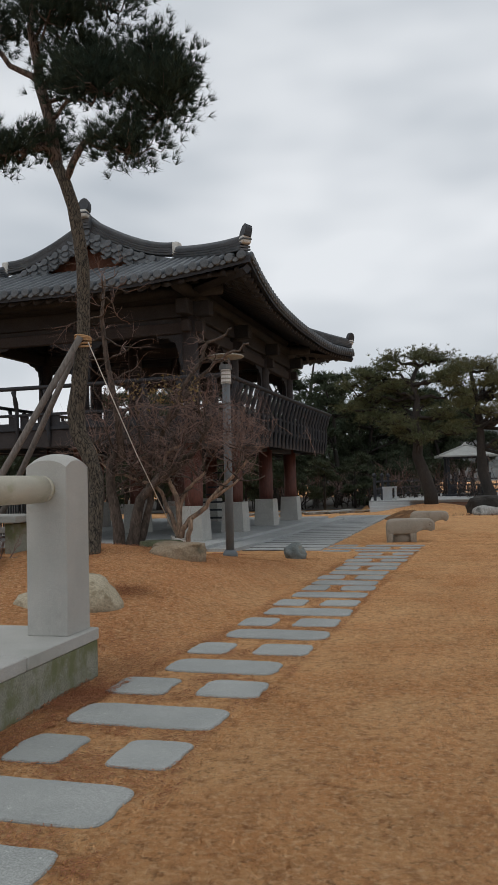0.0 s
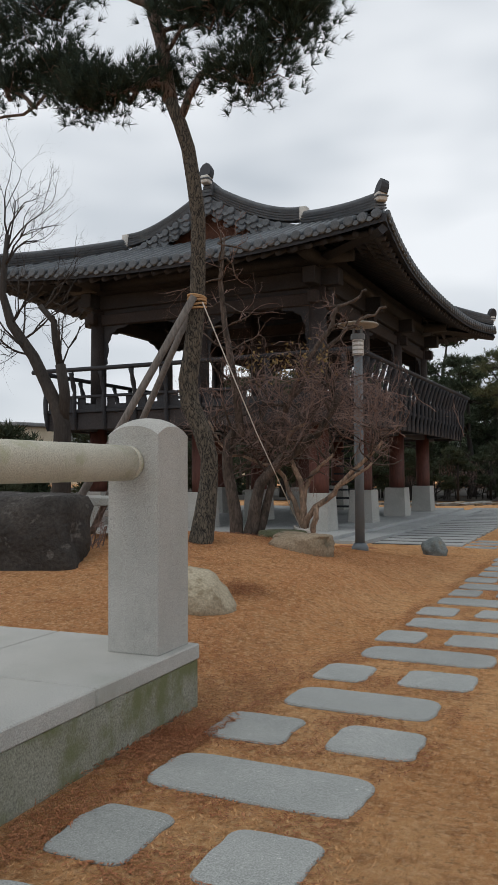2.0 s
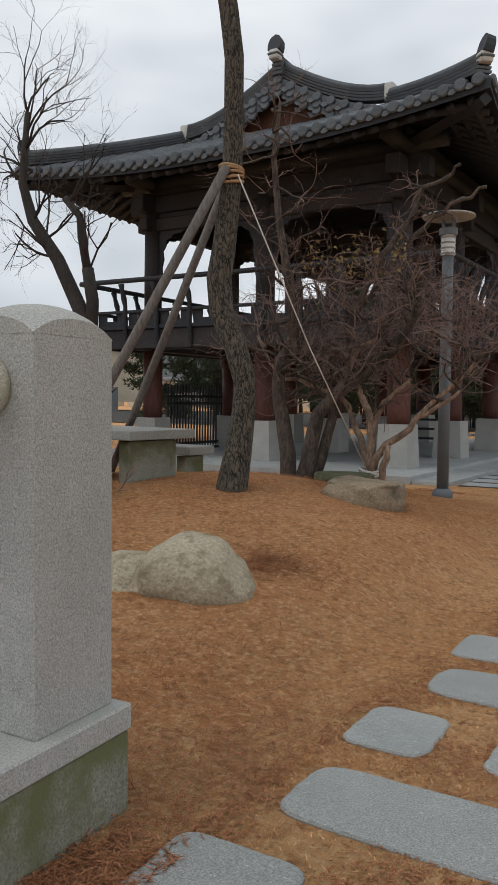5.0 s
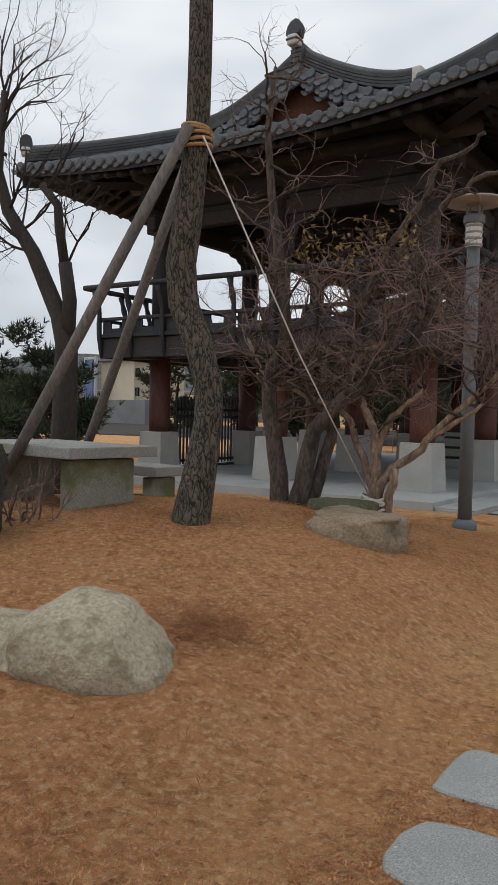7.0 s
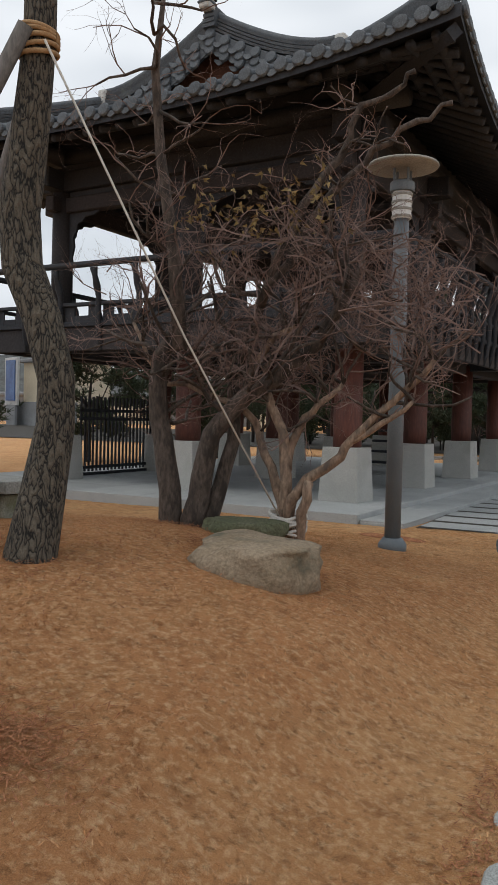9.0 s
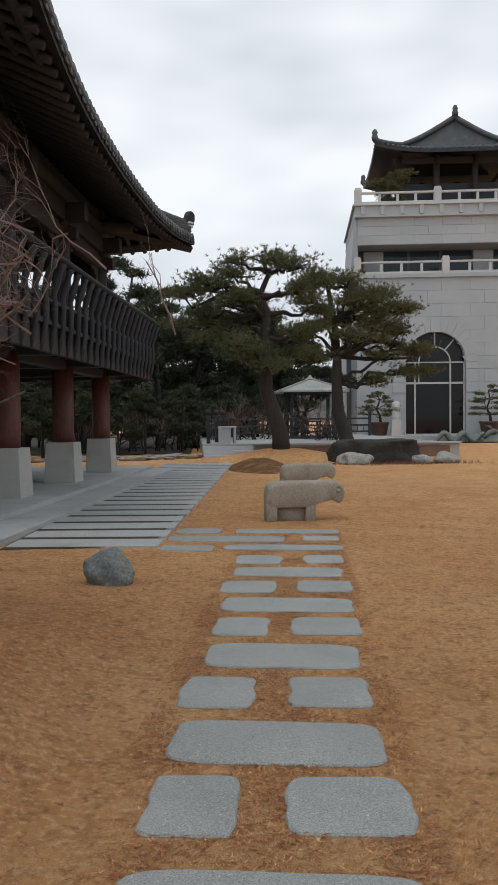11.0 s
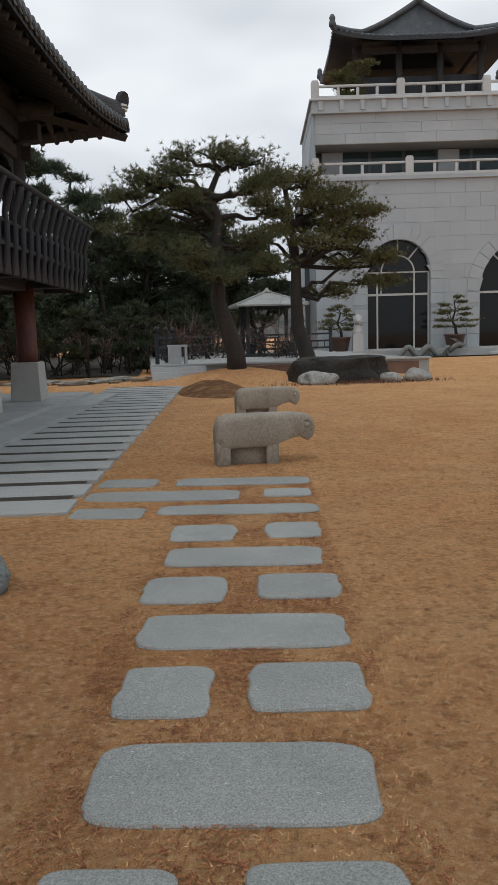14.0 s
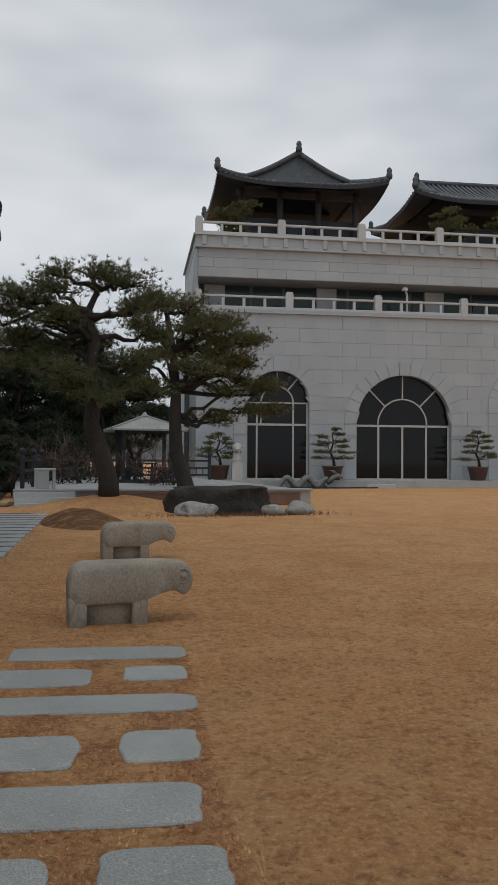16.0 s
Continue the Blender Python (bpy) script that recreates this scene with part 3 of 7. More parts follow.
for i, (xa, xb, y, d) in enumerate([(0.19, 0.84, 19.2, 0.40), (0.94, 2.38, 19.1, 0.37), (0.26, 1.76, 19.87, 0.46), (1.98, 2.45, 19.75, 0.38), (0.37, 0.97, 20.66, 0.44), (1.16, 2.57, 20.45, 0.40)]):
    slab_stone((xa + xb) / 2, y, xb - xa, d, -9.5, 120 + i, "grey granite stepping stone where the path meets the paving")

# ---- slatted stone walk beside the pavilion ----
strip = Geo()
strip.add([(-1.70, 19.2, LAWN_Z + 0.036), (0.08, 19.3, LAWN_Z + 0.036), (1.85, 37.6, LAWN_Z + 0.036), (-0.25, 37.6, LAWN_Z + 0.036)], [(0, 1, 2, 3)])
walk_strip = tagged(put("pavement", strip, M_GAP), "dark joints under the walk of long granite strips", "pavement", kind="structure")
for k in range(23):
    y = 19.58 + k * 0.79
    t = (y - 19.4) / 15.1
    xa, xb = -1.66 + 1.16 * t, 0.17 + 1.60 * t
    g = bevel_box(((xa + xb) / 2, y, LAWN_Z - 0.007), (xb - xa, 0.57, 0.10), -5.0, 0.004, 1)
    put("paving_strip", g, M_PAVE, walk_strip)

# ---- pavilion ----
PA, PO = 7.54, (-1.557, 19.764)
PU, PV = (math.sin(radians(PA)), math.cos(radians(PA))), (-math.cos(radians(PA)), math.sin(radians(PA)))


def W(u, v, z):
    return (PO[0] + u * PU[0] + v * PV[0], PO[1] + u * PU[1] + v * PV[1], z)


def wbox(u0, u1, v0, v1, z0, z1, bev=0.01):
    c = W((u0 + u1) / 2, (v0 + v1) / 2, (z0 + z1) / 2)
    return bevel_box(c, (abs(v1 - v0), abs(u1 - u0), abs(z1 - z0)), -PA, bev, 1)


COL_U = (0.90, 4.40, 7.90, 11.40)
COL_V = (1.76, 4.95, 8.13)
PLAT_Z = 0.06
R_U0, R_U1, R_V0, R_V1 = -1.20, 13.71, -0.52, 10.62
RIDGE_V = (R_V0 + R_V1) / 2
EAVE_Z, LIFT = 6.38, 0.34
GABLE_D = 2.90


def roof_h(d):
    t = min(1.0, max(0.0, (d - GABLE_D) / 2.67))
    return 0.41 * d + 0.003 * d * d - 0.5 * t * (1 - t)


def roof_z(u, v):
    ds, df = min(v - R_V0, R_V1 - v), min(u - R_U0, R_U1 - u)
    d = ds if (ds <= df or df >= GABLE_D) else df
    m = max(ds, df) if min(ds, df) >= 0 else max(ds, df)
    return EAVE_Z + roof_h(max(d, 0)) + LIFT * max(0.0, 1 - m / 4.9) ** 2


def WR(u, v, z):
    """Like W, with the eaves drawn in towards the middle of each side."""
    ku, kv = (u - R_U0) / (R_U1 - R_U0) * 2 - 1, (v - R_V0) / (R_V1 - R_V0) * 2 - 1
    ds, df = min(v - R_V0, R_V1 - v), min(u - R_U0, R_U1 - u)
    dv = 0.42 * max(0.0, 1 - ku * ku) * max(0.0, 1 - max(ds, 0.0) / 3.5)
    du = 0.12 * max(0.0, 1 - kv * kv) * max(0.0, 1 - max(df, 0.0) / 2.5)
    return W(u + (du if ku < 0 else -du), v + (dv if kv < 0 else -dv), z)


# platform
plat = tagged(put("pavement_platform", wbox(-0.85, 14.1, 0.84, 10.1, -0.35, PLAT_Z - 0.004, 0.0), M_PAVE), "pale granite platform under the pavilion", "platform", kind="structure")
for a in range(11):
    for b in range(7):
        u0, v0 = -0.85 + a * 1.359, 0.84 + b * 1.3225
        put("paving_slab", wbox(u0 + 0.006, u0 + 1.353, v0 + 0.006, v0 + 1.3165, PLAT_Z - 0.03, PLAT_Z + 0.003 * ((a * 3 + b) % 2), 0.006), M_PAVE, plat)
low = tagged(put("pavement_border", wbox(-0.8, 14.0, 0.17, 0.83, -0.4, -0.025, 0.02), M_PAVE), "lower granite border strip along the pavilion platform", "pavement", kind="structure")
for a in range(8):
    put("border_slab", wbox(-0.8 + a * 1.85 + 0.006, -0.8 + a * 1.85 + 1.844, 0.168, 0.825, -0.04, -0.012, 0.006), M_PAVE, low)

pav = thing("pavilion", W(7, 4.85, PLAT_Z), "two-storey dark timber pavilion with curved grey tile roof", "pavilion")
plinth_me = None
for u in COL_U:
    for v in COL_V:
        c = W(u, v, 0)
        put("plinth", bevel_box((c[0], c[1], PLAT_Z + 0.445), (0.70, 0.70, 0.89), -PA, 0.012, 2, 0.88), M_GRANITE, pav, label="pale granite plinth block")
        put("column", Geo().lathe((c[0], c[1], 0), [(0.235, PLAT_Z + 0.885), (0.24, 1.25), (0.235, 2.75)], 18), M_COLUMN, pav, True, "round red-brown wooden lower column")
        put("column", Geo().lathe((c[0], c[1], 0), [(0.215, 3.05), (0.215, 4.4), (0.20, 6.0)], 18), M_WOOD_BROWN, pav, True, "round dark brown wooden upper column")

# deck: girders, joists, fascia, floor
D_U0, D_U1, D_V0, D_V1 = 0.12, 12.84, 0.76, 9.15
DZ = 0.14
put("deck_floor", wbox(D_U0, D_U1, D_V0, D_V1, 2.78 + DZ, 2.94 + DZ, 0), M_WOOD, pav)
for v in COL_V:
    put("girder", wbox(D_U0 + 0.1, D_U1 - 0.1, v - 0.13, v + 0.13, 2.42 + DZ, 2.777 + DZ, 0.02), M_WOOD, pav)
for u in COL_U:
    put("girder", wbox(u - 0.13, u + 0.13, D_V0 + 0.1, D_V1 - 0.1, 2.47 + DZ, 2.774 + DZ, 0.02), M_WOOD, pav)
for k in range(22):
    u = D_U0 + 0.3 + k * 0.575
    put("joist", wbox(u - 0.05, u + 0.05, D_V0 + 0.05, D_V1 - 0.05, 2.62 + DZ, 2.772 + DZ, 0), M_WOOD, pav)


def rail_run(p0, p1, out, count):
    """One side of the balcony: fascia, pierced panel, curved brackets and a round handrail."""
    (u0, v0), (u1, v1) = p0, p1
    ln = math.hypot(u1 - u0, v1 - v0)
    ang = math.degrees(math.atan2(W(u1, v1, 0)[1] - W(u0, v0, 0)[1], W(u1, v1, 0)[0] - W(u0, v0, 0)[0]))

    def at(t, off, z):
        u, v = u0 + (u1 - u0) * t, v0 + (v1 - v0) * t
        return W(u + out[0] * off, v + out[1] * off, z + DZ)

    put("fascia", bevel_box(at(0.5, 0.03, 2.66), (ln, 0.09, 0.44), ang, 0.012, 1), M_WOOD_BROWN, pav, label="brown fascia board of the balcony")
    put("bottom_rail", bevel_box(at(0.5, 0.06, 2.93), (ln + 0.1, 0.15, 0.09), ang, 0.012, 1), M_WOOD, pav)
    put("middle_rail", bevel_box(at(0.5, 0.10, 3.30), (ln + 0.15, 0.10, 0.07), ang, 0.012, 1), M_WOOD, pav)
    for k in range(count):
        ta, tb = (k + 0.06) / count, (k + 0.94) / count
        tm = (ta + tb) / 2
        seg = ln / count
        # the panel is left open in its middle third
        for s in (-1, 1):
            put("panel", bevel_box(at(tm + s * 0.31 / count, 0.07, 3.12), (seg * 0.26, 0.04, 0.285), ang, 0.005, 1), M_WOOD, pav)
        put("panel", bevel_box(at(tm, 0.07, 3.035), (seg * 0.36, 0.04, 0.115), ang, 0.005, 1), M_WOOD, pav)
    for k in range(count + 1):
        t = k / count
        prof = [(0.06, 2.44, 0.035), (0.10, 2.62, 0.05), (0.15, 2.9, 0.055), (0.16, 3.2, 0.06), (0.15, 3.42, 0.05), (0.20, 3.6, 0.07), (0.26, 3.78, 0.05), (0.30, 3.93, 0.075)]
        put("baluster", Geo().tube([at(t, o, z) for o, z, r in prof], [r for o, z, r in prof], 8), M_WOOD, pav, True)
    e = 0.32 / ln
    put("handrail", Geo().tube([at(-e, 0.31, 4.0), at(0.5, 0.31, 3.985), at(1 + e, 0.31, 4.0)], [0.06, 0.055, 0.06], 10), M_WOOD, pav, True)


rail_run((D_U0, D_V0), (D_U0, D_V1), (-1, 0), 9)
rail_run((D_U0, D_V0), (D_U1, D_V0), (0, -1), 26)
rail_run((D_U1, D_V0), (D_U1, D_V1), (1, 0), 9)
rail_run((D_U0, D_V1), (D_U1, D_V1), (0, 1), 15)

# lintels, upper beams, carved brackets beside the columns
for v in (COL_V[0], COL_V[2]):
    put("lintel", wbox(COL_U[0] - 0.4, COL_U[3] + 0.4, v - 0.11, v + 0.11, 5.44, 5.74, 0.02), M_WOOD_BROWN, pav)
    put("upper_beam", wbox(COL_U[0] - 0.6, COL_U[3] + 0.6, v - 0.16, v + 0.16, 5.86, 6.25, 0.02), M_WOOD, pav)
    put("infill_board", wbox(COL_U[0], COL_U[3], v - 0.03, v + 0.03, 5.73, 5.88, 0), M_WOOD, pav)
for u in COL_U:
    put("lintel", wbox(u - 0.11, u + 0.11, COL_V[0] - 0.4, COL_V[2] + 0.4, 5.435, 5.735, 0.02), M_WOOD_BROWN, pav)
    put("upper_beam", wbox(u - 0.16, u + 0.16, COL_V[0] - 0.6, COL_V[2] + 0.6, 5.855, 6.245, 0.02), M_WOOD, pav)
for u in (COL_U[0], COL_U[3]):
    put("infill_board", wbox(u - 0.03, u + 0.03, COL_V[0], COL_V[2], 5.73, 5.88, 0), M_WOOD, pav)


# round purlins that carry the rafters, and the boards between them and the beams
for v in (COL_V[0], COL_V[2]):
    put("purlin", Geo().tube([W(COL_U[0] - 0.9, v, 6.55), W(COL_U[3] + 0.9, v, 6.55)], 0.17, 12), M_WOOD, pav, True)
    put("infill_board", wbox(COL_U[0], COL_U[3], v - 0.04, v + 0.04, 6.24, 6.95, 0), M_WOOD, pav)
for u in (COL_U[0], COL_U[3]):
    put("purlin", Geo().tube([W(u, COL_V[0] - 0.9, 6.56), W(u, COL_V[2] + 0.9, 6.56)], 0.17, 12), M_WOOD, pav, True)
    put("infill_board", wbox(u - 0.04, u + 0.04, COL_V[0], COL_V[2], 6.24, 6.95, 0), M_WOOD, pav)


def wing(u, v, du, dv):
    """A carved wing board hanging under the lintel beside a column."""
    g = Geo()
    pts = [(0.2, 4.98), (1.0, 4.98), (0.85, 4.90), (0.62, 4.88), (0.55, 4.80), (0.42, 4.76), (0.38, 4.6), (0.30, 4.5), (0.33, 4.3), (0.27, 4.1), (0.29, 3.95), (0.2, 3.9)]
    n = len(pts)
    for s in (-0.025, 0.025):
        g.v += [W(u + du * a + dv * s, v + dv * a + du * s, z + 0.46) for a, z in pts]
    g.f = [tuple(range(n)), tuple(range(2 * n - 1, n - 1, -1))] + [(k, (k + 1) % n, n + (k + 1) % n, n + k) for k in range(n)]
    put("wing_board", g, M_WOOD, pav)


for i, v in enumerate(COL_V):
    for u in (COL_U[0], COL_U[3]):
        if i < 2:
            wing(u, v, 0, 1)
        if i > 0:
            wing(u, v, 0, -1)
for i, u in enumerate(COL_U):
    for v in (COL_V[0], COL_V[2]):
        if i < 3:
            wing(u, v, 1, 0)
        if i > 0:
            wing(u, v, -1, 0)

# roof bed and boarded underside
nv, GI = 44, 10
us = [R_U0 + (GABLE_D - 0.02) * k / (GI - 1) for k in range(GI)]
us += [R_U0 + GABLE_D + 0.02 + (R_U1 - R_U0 - 2 * GABLE_D - 0.04) * k / 40 for k in range(41)]
us += [R_U1 - GABLE_D + 0.02 + (GABLE_D - 0.02) * k / (GI - 1) for k in range(GI)]
nu = len(us) - 1
vs = [R_V0 + (R_V1 - R_V0) * k / nv for k in range(nv + 1)]
bed, under = Geo(), Geo()
for g, off in ((bed, 0.0), (under, -0.17)):
    g.v = [WR(u, v, roof_z(u, v) + off) for u in us for v in vs]
    for i in range(nu):
        for j in range(nv):
            inner = R_V0 + GABLE_D < (vs[j] + vs[j + 1]) / 2 < R_V1 - GABLE_D
            if inner and (i in (GI - 1, nu - GI)):
                continue
            g.f.append((i * (nv + 1) + j, i * (nv + 1) + j + 1, (i + 1) * (nv + 1) + j + 1, (i + 1) * (nv + 1) + j))
put("roof_bed", bed, M_TILE, pav, True)
put("soffit", under, M_WOOD, pav, True)
edge = Geo()
loop = [(u, R_V0) for u in us] + [(R_U1, v) for v in vs[1:]] + [(u, R_V1) for u in us[::-1][1:]] + [(R_U0, v) for v in vs[::-1][1:-1]]
for k, (u, v) in enumerate(loop):
    z = roof_z(u, v)
    edge.v += [WR(u, v, z - 0.17), WR(u, v, z)]
nl = len(loop)
edge.f = [(2 * k, 2 * ((k + 1) % nl), 2 * ((k + 1) % nl) + 1, 2 * k + 1) for k in range(nl)]
put("eave_board", edge, M_WOOD, pav)

# cover-tile rows running up the slopes, each closed by a round end tile
TS = 0.30


def tile_row(a, b, n=8):
    pts = []
    for k in range(n + 1):
        u, v = a[0] + (b[0] - a[0]) * k / n, a[1] + (b[1] - a[1]) * k / n
        pts.append(WR(u, v, roof_z(min(max(u, R_U0), R_U1), min(max(v, R_V0), R_V1)) + 0.025))
    put("tile_roll", Geo().tube(pts, 0.085, 6, True), M_TILE, pav, True)


end_me = Geo().lathe((0, 0, 0), [(0.11, -0.03), (0.118, 0.0), (0.10, 0.028), (0.05, 0.034)], 12).mesh("end_tile", M_TILE)
drip = Geo()
seg = 7
for s in (0.0, 0.022):
    drip.v += [(-0.14 + 0.28 * k / seg, s, -0.02 - 0.11 * math.sin(math.pi * k / seg)) for k in range(seg + 1)]
    drip.v += [(-0.14 + 0.28 * k / seg, s, 0.03 - 0.05 * math.sin(math.pi * k / seg)) for k in range(seg + 1)]
q = seg + 1
for k in range(seg):
    drip.f += [(k, k + 1, q + k + 1, q + k), (2 * q + k, 3 * q + k, 3 * q + k + 1, 2 * q + k + 1), (k, 2 * q + k, 2 * q + k + 1, k + 1), (q + k, q + k + 1, 3 * q + k + 1, 3 * q + k)]
drip_me = drip.mesh("drip_tile", M_TILE)

for u_edge, u_dir in ((R_U0, 1), (R_U1, -1)):
    for k in range(int((R_V1 - R_V0) / TS)):
        v = R_V0 + 0.2 + k * TS
        ds = min(v - R_V0, R_V1 - v)
        tile_row((u_edge, v), (u_edge + u_dir * min(GABLE_D - 0.03, ds), v))
        z = roof_z(u_edge, v)
        face = -PA if u_dir > 0 else 180 - PA
        place("end_tile", end_me, pose(*WR(u_edge - u_dir * 0.03, v, z + 0.03), 80, 0, face), pav)
        place("drip_tile", drip_me, pose(*WR(u_edge - u_dir * 0.02, v + TS / 2, z + 0.01), -12, 0, face), pav)
for v_edge, v_dir in ((R_V0, 1), (R_V1, -1)):
    for k in range(int((R_U1 - R_U0) / TS)):
        u = R_U0 + 0.2 + k * TS
        df = min(u - R_U0, R_U1 - u)
        tile_row((u, v_edge), (u, v_edge + v_dir * (df if df < GABLE_D else (R_V1 - R_V0) / 2)))
        z = roof_z(u, v_edge)
        face = 90 - PA if v_dir > 0 else -90 - PA
        place("end_tile", end_me, pose(*WR(u, v_edge - v_dir * 0.03, z + 0.03), 80, 0, face), pav)
        place("drip_tile", drip_me, pose(*WR(u + TS / 2, v_edge - v_dir * 0.02, z + 0.01), -12, 0, face), pav)

# rafters under the eaves
for u_edge, u_dir, col in ((R_U0, 1, COL_U[0]), (R_U1, -1, COL_U[3])):
    for k in range(30):
        v = R_V0 + 0.35 + k * 0.358
        pts = [WR(u_edge + u_dir * (0.14 + 2.2 * t), v, roof_z(u_edge + u_dir * (0.14 + 2.2 * t), v) - 0.27) for t in (0, 0.5, 1)]
        put("rafter", Geo().tube(pts, 0.07, 7), M_WOOD, pav, True)
for v_edge, v_dir in ((R_V0, 1), (R_V1, -1)):
    for k in range(40):
        u = R_U0 + 0.35 + k * 0.36
        pts = [WR(u, v_edge + v_dir * (0.14 + 2.2 * t), roof_z(u, v_edge + v_dir * (0.14 + 2.2 * t)) - 0.27) for t in (0, 0.5, 1)]
        put("rafter", Geo().tube(pts, 0.07, 7), M_WOOD, pav, True)


def ridge(points, h, w, label="stacked tile ridge"):
    """A ridge of stacked tile courses with a round cap row."""
    for k in range(4):
        g = Geo()
        ww = w * (1.0 - 0.06 * k)
        rings = []
        for i, p in enumerate(points):
            a, b = Vector(points[max(i - 1, 0)]), Vector(points[min(i + 1, len(points) - 1)])
            d = (b - a).normalized()
            s = Vector((d.y, -d.x, 0)).normalized() * ww / 2
            p = Vector(p)
            z0, z1 = h * k / 4.0, h * (k + 1) / 4.0 - 0.018
            rings.append([tuple(p - s + Vector((0, 0, z0))), tuple(p + s + Vector((0, 0, z0))), tuple(p + s * 1.12 + Vector((0, 0, z1))), tuple(p - s * 1.12 + Vector((0, 0, z1)))])
        g.v = [q for r in rings for q in r]
        for i in range(len(points) - 1):
            for j in range(4):
                g.f.append((i * 4 + j, i * 4 + (j + 1) % 4, i * 4 + 4 + (j + 1) % 4, i * 4 + 4 + j))
        g.f += [(3, 2, 1, 0), tuple(len(points) * 4 - 4 + j for j in range(4))]
        put("ridge_course", g, M_TILE, pav)
    put("ridge_cap", Geo().tube([(p[0], p[1], p[2] + h + 0.02) for p in points], w * 0.36, 8), M_TILE, pav, True)


def ornament(c, rz, s=1.0):
    """Plastered end block with an upright curved dark tile."""
    put("plaster_block", bevel_box((c[0], c[1], c[2] + 0.11 * s), (0.24 * s, 0.26 * s, 0.22 * s), rz, 0.05 * s, 3), M_PLASTER, pav, True, "white lime plaster block on the ridge end")
    put("plaster_band", bevel_box((c[0], c[1], c[2] + 0.12 * s), (0.27 * s, 0.29 * s, 0.05 * s), rz, 0.02 * s, 2), M_TILE, pav)
    g = Geo()
    prof = [(-0.15, 0), (0.15, 0), (0.165, 0.12), (0.15, 0.24), (0.10, 0.33), (0, 0.38), (-0.10, 0.33), (-0.15, 0.24), (-0.165, 0.12)]
    m = pose(c[0], c[1], c[2] + 0.19 * s, -14, 0, rz)
    for y in (-0.11, 0.11):
        g.v += [tuple(m @ Vector((x * s, y * s * (1 - 0.5 * z), z * s))) for x, z in prof]
    n = len(prof)
    g.f = [tuple(range(n)), tuple(range(2 * n - 1, n - 1, -1))] + [(k, (k + 1) % n, n + (k + 1) % n, n + k) for k in range(n)]
    put("end_ornament", g, M_WOOD, pav, label="dark curved ridge-end tile")


def arc(a, b, sag, n=12):
    return [tuple(Vector(a).lerp(Vector(b), k / n) - Vector((0, 0, sag * 4 * (k / n) * (1 - k / n)))) for k in range(n + 1)]


